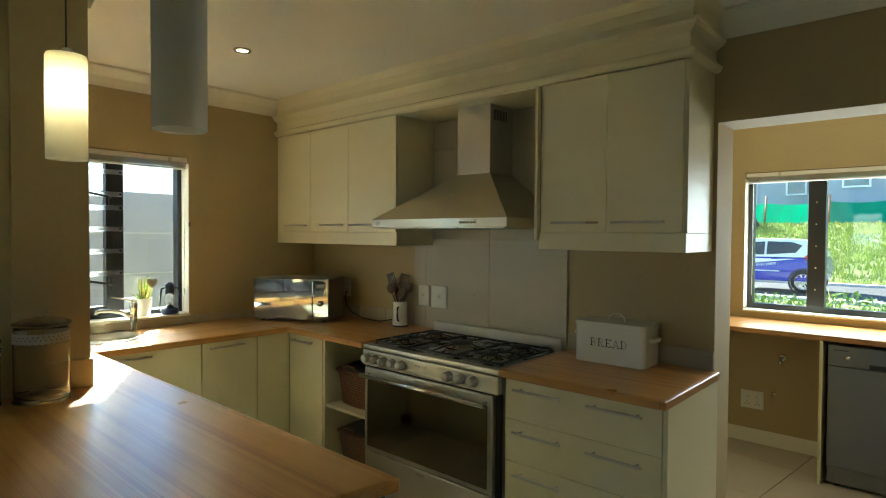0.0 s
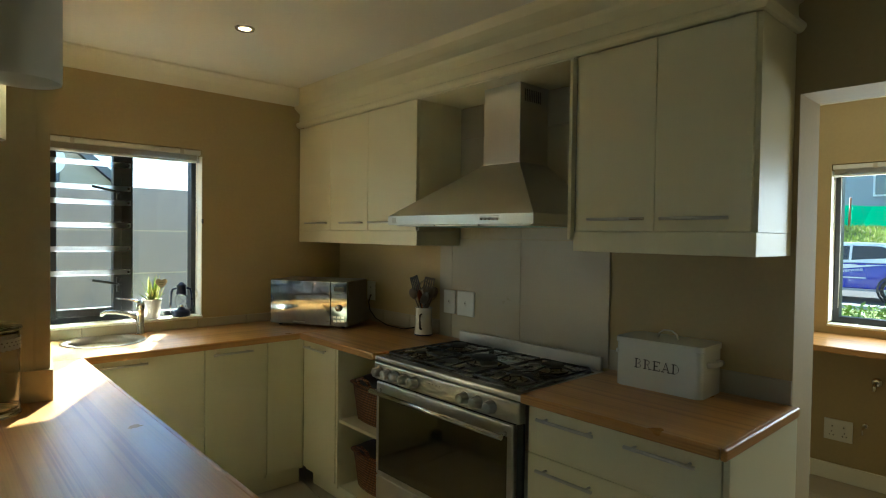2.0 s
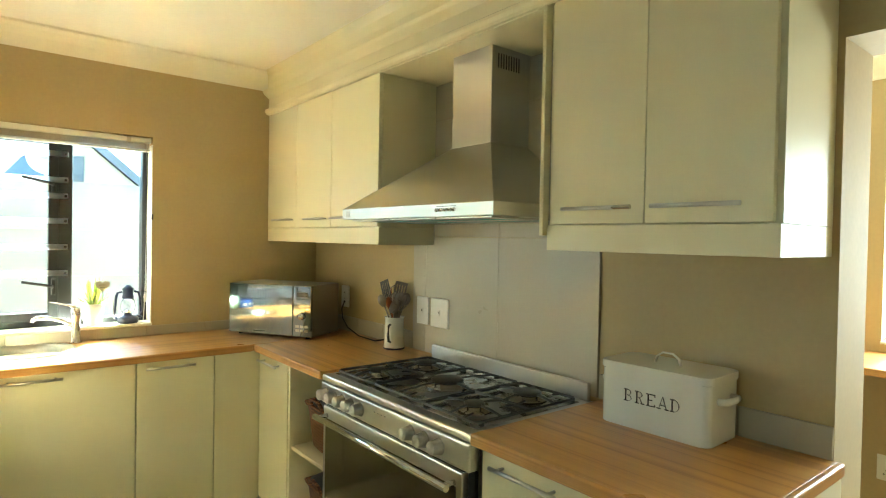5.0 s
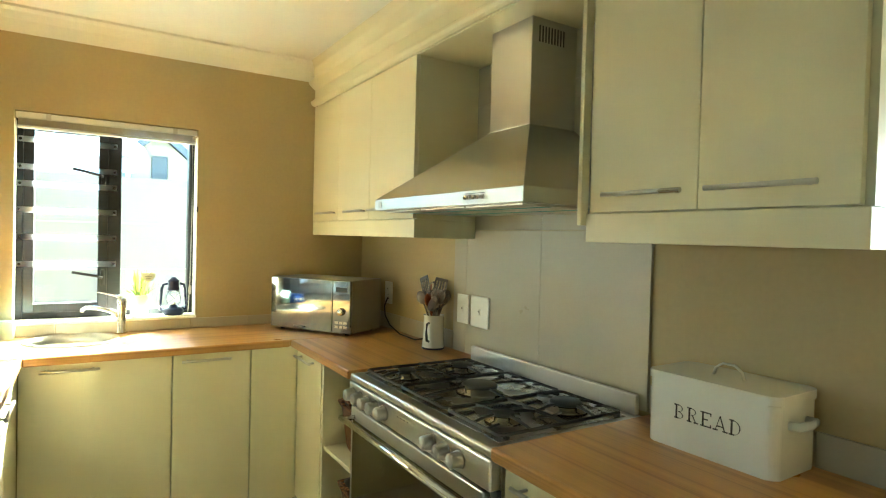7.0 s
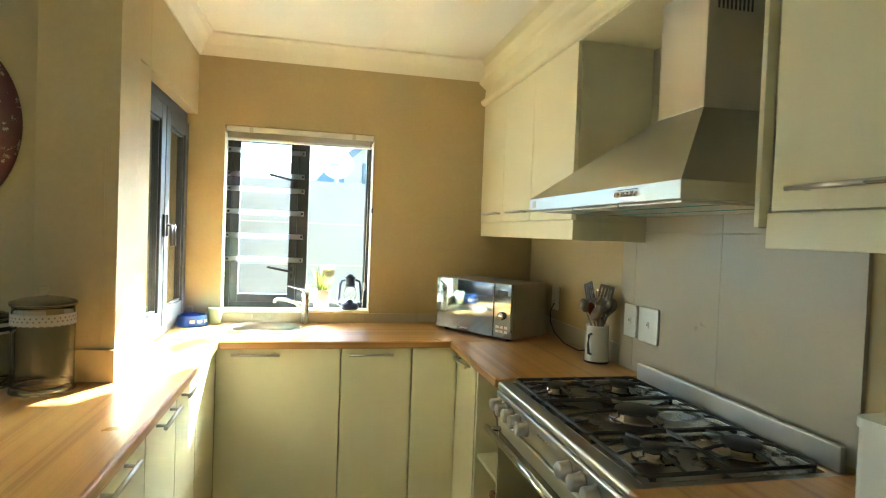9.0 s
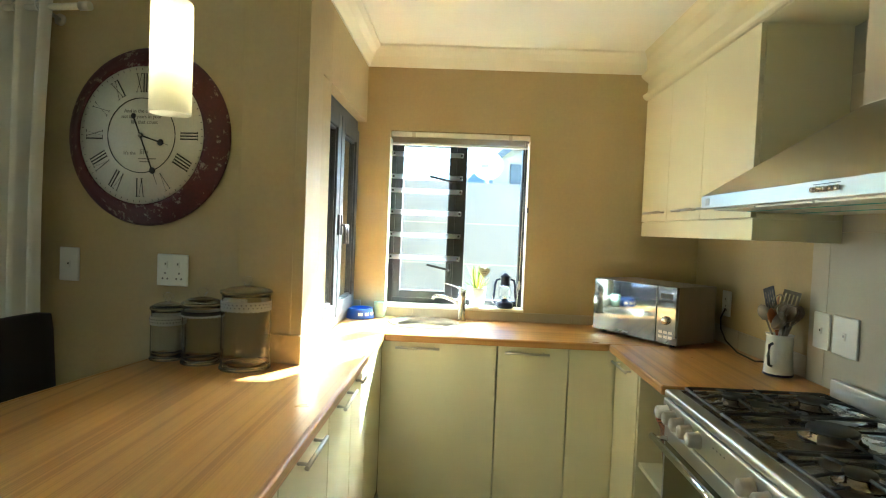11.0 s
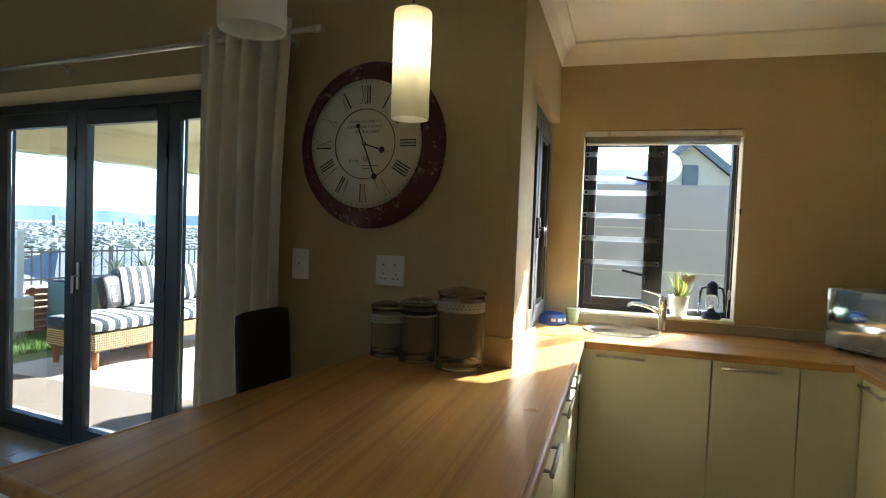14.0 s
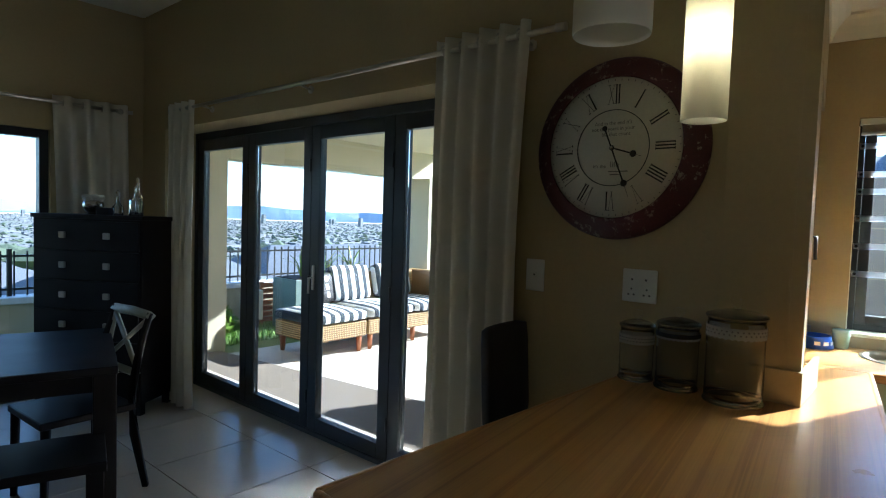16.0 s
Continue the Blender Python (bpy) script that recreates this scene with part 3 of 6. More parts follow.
def basket(m):
    b = thing("wicker_basket", "red-brown wicker basket with a dark cloth lining", "basket", m, "baskets on the open shelves")
    bm = bmesh.new()
    rows = []
    n = 20
    for r, z in ((0.0, 0), (0.92, 0), (0.94, 0.02), (1.0, 0.12), (1.04, 0.19), (1.06, 0.2), (0.98, 0.2), (0.92, 0.1), (0.86, 0.012), (0.0, 0.012)):
        ringv = []
        for i in range(4 * n):
            a = 2 * math.pi * i / (4 * n)
            k = max(abs(math.cos(a)), abs(math.sin(a))) ** 0.75
            ringv.append(bm.verts.new((0.17 * r * math.cos(a) / k, 0.2 * r * math.sin(a) / k, z + 0.006 * math.sin(i * 2.0) * (r > 1.03))))
        rows.append(ringv)
    for a, c in zip(rows, rows[1:]):
        for i in range(4 * n):
            j = (i + 1) % (4 * n)
            f = bm.faces.new((a[i], a[j], c[j], c[i]))
            f.smooth = True
    bmesh.ops.remove_doubles(bm, verts=bm.verts[:], dist=1e-6)
    bmesh.ops.recalc_face_normals(bm, faces=bm.faces[:])
    part("body", bm, BASKET, b)
    part("rim", tube([(0.185 * math.cos(t) / max(abs(math.cos(t)), abs(math.sin(t))) ** 0.75, 0.216 * math.sin(t) / max(abs(math.cos(t)), abs(math.sin(t))) ** 0.75, 0.203) for t in [2 * math.pi * k / 48 for k in range(48)]], 0.009, 8, True), BASKET, b)
    part("handle", tube([(-0.06, -0.215, 0.2), (-0.05, -0.232, 0.24), (0, -0.236, 0.255), (0.05, -0.232, 0.24), (0.06, -0.215, 0.2)], 0.008, 8), BASKET, b)
    part("lining", soft_box(-0.165, 0.165, -0.195, 0.195, 0.13, 0.235, 0.04, puff=0.02), LEATHER, b, "dark cloth lining")
    return b


bk = basket(pose(-3.422, 6.50, 0.476) @ Matrix.Diagonal((0.92, 1, 1, 1)))
copy_thing(bk, pose(-3.422, 6.50, 0.116) @ Matrix.Diagonal((0.92, 1, 1, 1)))

rows = []
for k in range(4):
    zt = 0.866 - 0.183 * k
    rows.append(("drawer", 0.0, 0.69, zt - 0.183, zt, [(0.06, 0.29, zt - 0.046), (0.402, 0.625, zt - 0.046)]))
base_unit("drawer_unit", "cream drawer unit with four wide drawers", pose(-2.305, 6.248, 0), 0.69, 0.55, rows, category="drawers")
end = thing("end_panel", "cream end panel beside the scullery opening", "panel", pose(-1.6145, 6.232, 0))
part("board", boxes((0, 0.018, 0, 0.566, 0, 0.868), bevel=0.001), CREAM, end)

BARSIDE = pose(0, 5.09, 0, 0, 0, 180)
for x, w, bars in ((-3.56, 0.428, []), (-3.23, 0.33, [(0.05, 0.27, 0.843)]), (-2.88, 0.35, [(0.085, 0.29, 0.843)]), (-2.41, 0.47, [(0.115, 0.32, 0.843)]), (-1.97, 0.44, [])):
    base_unit("peninsula_cabinet", "cream peninsula cabinet under the wooden worktop", BARSIDE @ pose(-x, 0, 0), w, 0.45 if x > -3.2 else 0.17, [("door", 0.0, w, 0.12, 0.866, bars)])
bp = thing("peninsula_back_panel", "cream back and end panels of the peninsula", "panel", pose(0, 0, 0))
part("back_board", boxes((-3.20, -1.97, 4.62, 4.638, 0, 0.868)), CREAM, bp)
part("end_board", boxes((-1.968, -1.95, 4.62, 5.10, 0, 0.868)), CREAM, bp)


def slab(pts, z0, z1, bevel):
    bm = bmesh.new()
    vs = [bm.verts.new((x, y, z0)) for x, y in pts]
    f = bm.faces.new(vs)
    r = bmesh.ops.extrude_face_region(bm, geom=[f])
    bmesh.ops.translate(bm, verts=[v for v in r["geom"] if isinstance(v, bmesh.types.BMVert)], vec=(0, 0, z1 - z0))
    bmesh.ops.recalc_face_normals(bm, faces=bm.faces[:])
    bmesh.ops.bevel(bm, geom=[e for e in bm.edges if abs(e.verts[0].co.z - e.verts[1].co.z) < 1e-6], offset=bevel, segments=3, affect="EDGES", profile=0.5)
    return bm


SINKC, SINKR = (-4.325, 5.285), 0.178


def worktop(name, label, bm, material, edges=()):
    """A board with rounded nosings (x, x, y, y) along its open edges."""
    t = thing(name, label, "worktop", group="wooden worktops")
    part("board", bm, material, t)
    for x0, x1, y0, y1 in edges:
        part("nosing", boxes((x0, x1, y0, y1, 0.8665, 0.9015), bevel=0.007, seg=4), OAKY if y1 - y0 > x1 - x0 else OAK, t)
    return t


def with_sink_hole(bm):
    cut = bmesh.new()
    bmesh.ops.create_cone(cut, cap_ends=True, segments=48, radius1=SINKR - 0.012, radius2=SINKR - 0.012, depth=0.3, matrix=Matrix.Translation((*SINKC, 0.9)))
    a, b = bpy.data.meshes.new("a"), bpy.data.meshes.new("b")
    bm.to_mesh(a), cut.to_mesh(b)
    oa, ob = new("a", a), new("b", b)
    mod = oa.modifiers.new("cut", "BOOLEAN")
    mod.object, mod.operation, mod.solver = ob, "DIFFERENCE", "EXACT"
    me = bpy.data.meshes.new_from_object(oa.evaluated_get(bpy.context.evaluated_depsgraph_get()))
    bpy.data.objects.remove(oa), bpy.data.objects.remove(ob)
    out = bmesh.new()
    out.from_mesh(me)
    return out


worktop("sink_worktop", "honey-coloured wooden worktop round the steel sink", with_sink_hole(slab([(-4.5, 4.86), (-3.946, 4.86), (-3.946, 6.2), (-3.943, 6.8), (-4.5, 6.8)], 0.868, 0.9, 0.003)), OAKY, [(-3.951, -3.932, 5.126, 6.184)])
worktop("stove_worktop", "honey-coloured wooden worktop beside the stove", slab([(-3.9425, 6.2), (-3.22, 6.2), (-3.22, 6.8), (-3.9425, 6.8)], 0.868, 0.9, 0.003), OAK, [(-3.932, -3.22, 6.186, 6.205)])
worktop("drawer_worktop", "honey-coloured wooden worktop over the drawers", slab([(-2.31, 6.2), (-1.605, 6.2), (-1.605, 6.8), (-2.31, 6.8)], 0.868, 0.9, 0.003), OAK, [(-2.31, -1.609, 6.186, 6.205), (-1.608, -1.589, 6.186, 6.8)])
bar = worktop("peninsula_worktop", "long honey-coloured wooden breakfast bar worktop", slab([(-3.9455, 4.911), (-3.266, 4.911), (-3.331, 4.383), (-2.016, 4.16), (-1.832, 5.12), (-3.9455, 5.12)], 0.868, 0.9, 0.003), OAK, [(-3.951, -1.832, 5.106, 5.125)])
for (ax, ay), (bx, by) in (((-3.335, 4.381), (-2.012, 4.16)), ((-2.014, 4.157), (-1.828, 5.127))):
    run = math.hypot(bx - ax, by - ay)
    part("nosing", boxes((0, run, -0.012, 0.006, 0.8665, 0.9015), bevel=0.007, seg=4, m=pose(ax, ay, 0, 0, 0, math.degrees(math.atan2(by - ay, bx - ax)))), OAK, bar)
tagged(mesh("window_ledge", boxes((-3.944, -3.482, 4.86, 4.908, 0.872, 0.898)), OAK), "wooden ledge reaching into the side window recess", "ledge")

# upstand tiles
up = tagged(thing("upstand", "low beige tile upstand along the worktops", "tile trim"), kind="structure")
for k in range(3):
    part("tile", boxes((-2.318 + 0.235 * k, -2.086 + 0.235 * k, 6.79, 6.8, 0.901, 0.985), bevel=0.0015), SPLASH, up)
for k in range(4):
    part("tile", boxes((-4.49 + 0.268 * k, -4.225 + 0.268 * k, 6.79, 6.8, 0.901, 0.985), bevel=0.0015), SPLASH, up)
for k in range(5):
    part("tile", boxes((-4.5, -4.491, 4.915 + 0.3 * k, 5.212 + 0.3 * k, 0.901, 0.953), bevel=0.0015), SPLASH, up)
part("tile", boxes((-4.5, -4.491, 4.862, 4.91, 0.901, 0.985), bevel=0.0015), SPLASH, up)
colbase = tagged(mesh("upstand_block", boxes((0.001, 0.012, -0.24, 0.014, 0.901, 1.005), (-0.3, 0.0, 0.003, 0.014, 0.901, 1.005), bevel=0.001), WALL), "tan tile upstand round the column foot", "tile trim", kind="structure")
colbase.matrix_world = WEST

# splashback of large tiles behind the stove
splash = tagged(thing("splashback", "large pale beige tiles behind the stove", "splashback"), kind="structure")
for x0, x1 in ((-3.416, -3.317), (-3.315, -2.823), (-2.821, -2.324)):
    for z0, z1 in ((0.902, 1.453), (1.455, 1.99), (1.992, 2.16)):
        part("tile", boxes((x0, x1, 6.788, 6.8, z0, z1), bevel=0.0012), SPLASH, splash)

# wall cabinets
def wall_unit(name, label, x0, x1, doors, bars):
    u = thing(name, label, "wall cabinet", pose(x0, 6.493, 0), "fitted wall units")
    w = x1 - x0
    part("body", boxes((0, w, 0.001, 0.307, 1.492, 2.17)), CREAM, u)
    part("pelmet", boxes((0.0, w, -0.012, 0.307, 1.415, 1.491), bevel=0.002), CREAM, u, "cream pelmet board under the doors")
    for a, b in doors:
        d = part("door", boxes((a - x0 + 0.0015, b - x0 - 0.0015, -0.018, 0, 1.494, 2.166), bevel=0.0015), CREAM, u)
        for c, e in bars:
            if a - 0.01 <= c and e <= b + 0.01:
                part("handle", bar_handle(c - x0, e - x0, 1.537), STEEL, d, "brushed steel bar handle")
    return u


wall_unit("wall_cabinet", "cream wall cabinet with three doors beside the cooker hood", -4.5, -3.26, [(-4.49, -4.095), (-4.095, -3.695), (-3.695, -3.26)], [(-4.36, -4.11), (-3.945, -3.72), (-3.65, -3.33)])
wall_unit("wall_cabinet", "cream wall cabinet with two doors above the bread bin", -2.3, -1.632, [(-2.282, -1.963), (-1.963, -1.645)], [(-2.214, -1.986), (-1.928, -1.704)])
trim = tagged(mesh("hood_niche_board", boxes((-3.26, -2.3, 6.48, 6.8, 2.166, 2.18)), CREAM), "cream board closing the niche above the hood", "panel", kind="structure")
tagged(mesh("niche_edge", boxes((-2.315, -2.3005, 6.462, 6.49, 1.46, 2.165), bevel=0.002), CREAM), "cream edge strip of the hood niche", "trim", kind="structure")
tagged(mesh("cabinet_fascia", boxes((-4.5, -1.632, 6.482, 6.8, 2.181, 2.419)), CREAM), "cream fascia filling above the wall cabinets", "panel", kind="structure")
MOULD = [(0, 2.172), (0.012, 2.172), (0.022, 2.178), (0.03, 2.19), (0.03, 2.2), (0.02, 2.208), (0.006, 2.212), (0.004, 2.268), (0.016, 2.276), (0.034, 2.29), (0.044, 2.302), (0.044, 2.312), (0.02, 2.318), (0.021, 2.345), (0.03, 2.385), (0.05, 2.41), (0.056, 2.419), (0, 2.419)]
structure("cabinet_cornice", sweep(MOULD, [(-4.5, 6.482, 0, -1), (-1.632, 6.482, 1, -1), (-1.632, 6.8, 1, 0)]), CREAM, "cream moulded cornice along the top of the cabinets", "cornice")

# ---- cooker hood ----
hood = thing("cooker_hood", "brushed steel chimney cooker hood over the stove", "cooker hood", pose(-2.823, 6.8, 0))
bm = bmesh.new()
lo = [bm.verts.new(v) for v in ((-0.457, -0.485, 1.562), (0.457, -0.485, 1.562), (0.457, -0.001, 1.562), (-0.457, -0.001, 1.562))]
hi = [bm.verts.new(v) for v in ((-0.07, -0.215, 1.805), (0.154, -0.215, 1.805), (0.154, -0.001, 1.805), (-0.07, -0.001, 1.805))]
for i in range(4):
    bm.faces.new((lo[i], lo[(i + 1) % 4], hi[(i + 1) % 4], hi[i]))
bm.faces.new(hi)
bm.faces.new(lo[::-1])
part("canopy", bm, STEEL, hood)
part("lip", boxes((-0.459, 0.459, -0.487, -0.001, 1.518, 1.562), bevel=0.002), STEEL, hood)
part("chimney", boxes((-0.07, 0.154, -0.215, -0.001, 1.805, 2.166), bevel=0.003), STEEL, hood)
for k in range(9):
    part("vent_slot", boxes((0.1535, 0.1552, -0.185 + 0.0135 * k, -0.179 + 0.0135 * k, 2.085, 2.14)), BLACK, hood)
for k in range(5):
    part("button", lathe([(0, 0.008), (0.006, 0.008), (0.007, 0), (0, 0)], 12, pose(0.19 + 0.022 * k, -0.4875, 1.54, 90, 0, 0)), CHROME, hood)
part("button_label", boxes((0.185, 0.285, -0.4882, -0.487, 1.551, 1.553)), BLACK, hood)
part("badge", boxes((-0.425, -0.395, -0.4882, -0.487, 1.528, 1.552)), KNOB, hood)
for k in range(3):
    part("grease_filter", boxes((-0.42 + 0.285 * k, -0.145 + 0.285 * k, -0.46, -0.05, 1.512, 1.5178), bevel=0.001), STEEL, hood)
for y in (-0.36, -0.2):
    part("edge_film", boxes((-0.38, 0.42, y - 0.006, y + 0.006, 1.5105, 1.5118)), mat("turquoise_film" if y < -0.3 else "turquoise_strip", (0.02, 0.35, 0.36), 0.4), hood, "turquoise protective film strip")

# ---- stove ----
stove = thing("gas_stove", "freestanding steel gas stove with five burners", "stove", pose(-3.217, 6.2, 0))
W = 0.903
part("body", boxes((0.002, W - 0.002, 0.03, 0.57, 0.09, 0.866)), STEEL, stove)
part("side_edge", boxes((W - 0.03, W - 0.003, 0.016, 0.03, 0.1, 0.78)), BLACK, stove, "black side trim of the oven")
part("hob_plate", boxes((0, W, -0.005, 0.575, 0.866, 0.892), bevel=0.008, seg=3), STEEL, stove)
part("recessed_hob", boxes((0.03, W - 0.03, 0.04, 0.52, 0.8925, 0.8945), bevel=0.001), HOBSTEEL, stove)
part("upstand", boxes((0.008, W - 0.02, 0.548, 0.566, 0.893, 0.955), bevel=0.003), STEEL, stove, "brushed steel rear upstand")
for k in range(3):
    part("vent_slot", boxes((0.1 + 0.26 * k, 0.3 + 0.26 * k, 0.536, 0.542, 0.8925, 0.8955)), BLACK, stove)
part("control_panel", boxes((0.002, W - 0.002, -0.008, 0.028, 0.782, 0.864), bevel=0.006), STEEL, stove)
for x in (0.045, 0.11, 0.175, 0.24, 0.305, 0.617, 0.692, 0.765):
    kb = part("knob", lathe([(0, 0.036), (0.017, 0.036), (0.021, 0.032), (0.0225, 0.012), (0.024, 0.004), (0.026, 0), (0, 0)], 24, pose(x, -0.0085, 0.822, 90, 0, 0)), KNOB, stove, "round grey control knob")
    part("pointer", boxes((x - 0.0015, x + 0.0015, -0.0435, -0.0425, 0.828, 0.84)), BLACK, kb)
for k in range(4):
    part("panel_mark", boxes((0.40 + 0.022 * k, 0.406 + 0.022 * k, -0.009, -0.0082, 0.834, 0.838)), BLACK, stove)
odoor = part("oven_door", join(boxes((0.015, W - 0.035, -0.004, 0.028, 0.33, 0.772), bevel=0.005)), STEEL, stove)
part("oven_window", boxes((0.04, W - 0.06, -0.007, -0.0045, 0.352, 0.725), bevel=0.001), OVENGLASS, odoor, "dark reflective oven glass")
part("oven_gap", boxes((0.016, W - 0.036, 0.005, 0.02, 0.7725, 0.7815)), BLACK, odoor)
part("handle", join(tube([(0.03, -0.05, 0.735), (W - 0.05, -0.05, 0.735)], 0.011, 14), *[tube([(x, -0.004, 0.735), (x, -0.05, 0.735)], 0.009, 8) for x in (0.05, W - 0.07)]), CHROME, odoor, "polished steel oven handle")
part("drawer", boxes((0.015, W - 0.035, -0.002, 0.028, 0.11, 0.322), bevel=0.004), STEEL, stove)
part("badge", boxes((0.40, 0.46, -0.0035, -0.0022, 0.29, 0.305)), KNOB, stove)
for x, y in ((0.06, 0.08), (W - 0.06, 0.08), (0.06, 0.5), (W - 0.06, 0.5)):
    part("foot", lathe([(0, 0), (0.02, 0), (0.018, 0.09), (0, 0.09)], 14, pose(x, y, 0)), BLACK, stove)
for x, y, r in ((0.16, 0.155, 0.034), (0.16, 0.40, 0.045), (0.45, 0.28, 0.062), (0.74, 0.40, 0.05), (0.74, 0.155, 0.034)):
    bn = part("burner", lathe([(0, 0), (r + 0.02, 0), (r + 0.018, 0.006), (r + 0.004, 0.008), (r, 0.016), (r * 0.9, 0.02), (0, 0.02)], 30, pose(x, y, 0.8945)), HOBSTEEL, stove, "dull steel burner ring")
    part("burner_cap", lathe([(0, 0.02), (r, 0.02), (r, 0.026), (r * 0.9, 0.03), (0, 0.031)], 30, pose(x, y, 0.8945)), IRON, bn, "black enamelled burner cap")
for x0, x1, cs in ((0.035, 0.295, ((0.16, 0.155), (0.16, 0.40))), (0.305, 0.595, ((0.45, 0.28),)), (0.605, 0.865, ((0.74, 0.155), (0.74, 0.40)))):
    g = part("pan_support", tube([(x0 + 0.012, 0.05, 0.906), (x1 - 0.012, 0.05, 0.906), (x1, 0.062, 0.906), (x1, 0.498, 0.906), (x1 - 0.012, 0.51, 0.906), (x0 + 0.012, 0.51, 0.906), (x0, 0.498, 0.906), (x0, 0.062, 0.906)], 0.0052, 8, True), IRON, stove, "cast iron pan support")
    for cx, cy in cs:
        ylo, yhi = (0.05, 0.51) if len(cs) == 1 else ((0.05, 0.28) if cy < 0.28 else (0.28, 0.51))
        for s in (-1, 1):
            part("prong", tube([(cx + s * 0.06, ylo, 0.906), (cx + s * 0.06, ylo + 0.045, 0.912)], 0.0036, 7), IRON, g)
            part("prong", tube([(cx + s * 0.06, yhi, 0.906), (cx + s * 0.06, yhi - 0.045, 0.912)], 0.0036, 7), IRON, g)
        for a, b in (((x0, cy), (cx - 0.025, cy)), ((x1, cy), (cx + 0.025, cy)), ((cx, ylo), (cx, cy - 0.025)), ((cx, yhi), (cx, cy + 0.025))):
            part("prong", tube([(*a, 0.906), ((a[0] + b[0]) / 2, (a[1] + b[1]) / 2, 0.915), (*b, 0.918)], 0.0042, 7), IRON, g)
    if len(cs) == 2:
        part("crossbar", tube([(x0, 0.28, 0.908), (x1, 0.28, 0.908)], 0.0056, 7), IRON, g)
    for x, y in ((x0, 0.07), (x1, 0.07), (x0, 0.49), (x1, 0.49)):
        part("rubber_foot", boxes((x - 0.006, x + 0.006, y - 0.006, y + 0.006, 0.8925, 0.903)), IRON, g)

# ---- sink, tap, things on the sill ----
sink = thing("kitchen_sink", "round stainless steel inset sink", "sink", pose(*SINKC, 0.9))
part("bowl", lathe([(SINKR + 0.015, 0.0005), (SINKR + 0.014, 0.004), (SINKR, 0.005), (SINKR - 0.016, 0.002), (SINKR - 0.022, -0.02), (SINKR - 0.03, -0.12), (SINKR - 0.06, -0.15), (0.03, -0.158), (0, -0.158)], 64), STEEL, sink)
part("drain", lathe([(0, -0.155), (0.03, -0.155), (0.035, -0.157), (0.012, -0.1565)], 24), CHROME, sink)

tap = thing("mixer_tap", "chrome single-lever mixer tap beside the sink", "tap", pose(-4.455, 5.49, 0.9, 0, 0, -32))
part("body", lathe([(0, 0), (0.027, 0), (0.027, 0.006), (0.021, 0.01), (0.02, 0.12), (0.022, 0.13), (0.022, 0.165), (0.018, 0.174), (0, 0.176)], 28), CHROME, tap)
part("spout", tube([(0, -0.015, 0.085), (0, -0.06, 0.112), (0, -0.12, 0.122), (0, -0.175, 0.122), (0, -0.196, 0.114), (0, -0.2, 0.1)], [0.014, 0.0125, 0.012, 0.012, 0.012, 0.011], 14), CHROME, tap)
part("lever", tube([(0, 0, 0.174), (0, -0.03, 0.186), (0, -0.09, 0.196), (0, -0.12, 0.2)], [0.014, 0.011, 0.007, 0.006], 12, flat=0.6), CHROME, tap)

pot = thing("plant_pot", "white ceramic pot with a spiky yellow-green plant", "potted plant", pose(-4.545, 5.575, 0.9705))
part("pot", lathe([(0, 0), (0.036, 0), (0.04, 0.004), (0.05, 0.1), (0.052, 0.11), (0.047, 0.11), (0.044, 0.09), (0, 0.088)], 32), CERAMIC, pot)
part("soil", lathe([(0, 0.092), (0.044, 0.09)], 24), SOIL, pot)
rnd = random.Random(4)


def blade(base, tip, width, curl, seg=6):
    """A pointed strap leaf with a keel."""
    bm = bmesh.new()
    base, tip = Vector(base), Vector(tip)
    d = tip - base
    sidev = d.cross(Vector((0, 0, 1)))
    sidev = sidev.normalized() if sidev.length > 1e-4 else Vector((1, 0, 0))
    out = sidev.cross(d).normalized()
    prev = None
    for i in range(seg + 1):
        t = i / seg
        c = base + d * t + out * curl * math.sin(math.pi * t)
        w = width * (0.55 + 0.9 * t) * (1 - t) ** 0.6 if i < seg else 0.0006
        row = [bm.verts.new(c - sidev * w), bm.verts.new(c - out * w * 0.35), bm.verts.new(c + sidev * w), bm.verts.new(c + out * w * 0.1)]
        if prev:
            for k in range(4):
                bm.faces.new((prev[k], prev[(k + 1) % 4], row[(k + 1) % 4], row[k]))
        prev = row
    for f in bm.faces:
        f.smooth = True
    return bm


for i in range(40):
    a, l = rnd.uniform(0, 2 * math.pi), rnd.uniform(0.08, 0.16)
    s = rnd.uniform(0.02, 0.075)
    part("leaf", blade((0.02 * math.cos(a), 0.02 * math.sin(a), 0.085), (s * math.cos(a), s * math.sin(a), 0.09 + l), rnd.uniform(0.004, 0.007), rnd.uniform(-0.01, 0.012)), PETAL if i % 3 else LEAF, pot)
for i in range(10):
    a = rnd.uniform(0, 2 * math.pi)
    part("leaf", blade((0.025 * math.cos(a), 0.025 * math.sin(a), 0.088), (0.06 * math.cos(a), 0.075 * math.sin(a), 0.13 + rnd.uniform(0, 0.03)), 0.011, 0.01), LEAF, pot, "broad green leaf")
hb = bmesh.new()
hv = []
for k in range(36):
    t = 2 * math.pi * k / 36
    hv.append(hb.verts.new((0, 0.0021 * 16 * math.sin(t) ** 3, 0.0021 * (13 * math.cos(t) - 5 * math.cos(2 * t) - 2 * math.cos(3 * t) - math.cos(4 * t)))))
hf = hb.faces.new(hv)
r = bmesh.ops.extrude_face_region(hb, geom=[hf])
bmesh.ops.translate(hb, verts=[v for v in r["geom"] if isinstance(v, bmesh.types.BMVert)], vec=(0.006, 0, 0))
bmesh.ops.recalc_face_normals(hb, faces=hb.faces[:])
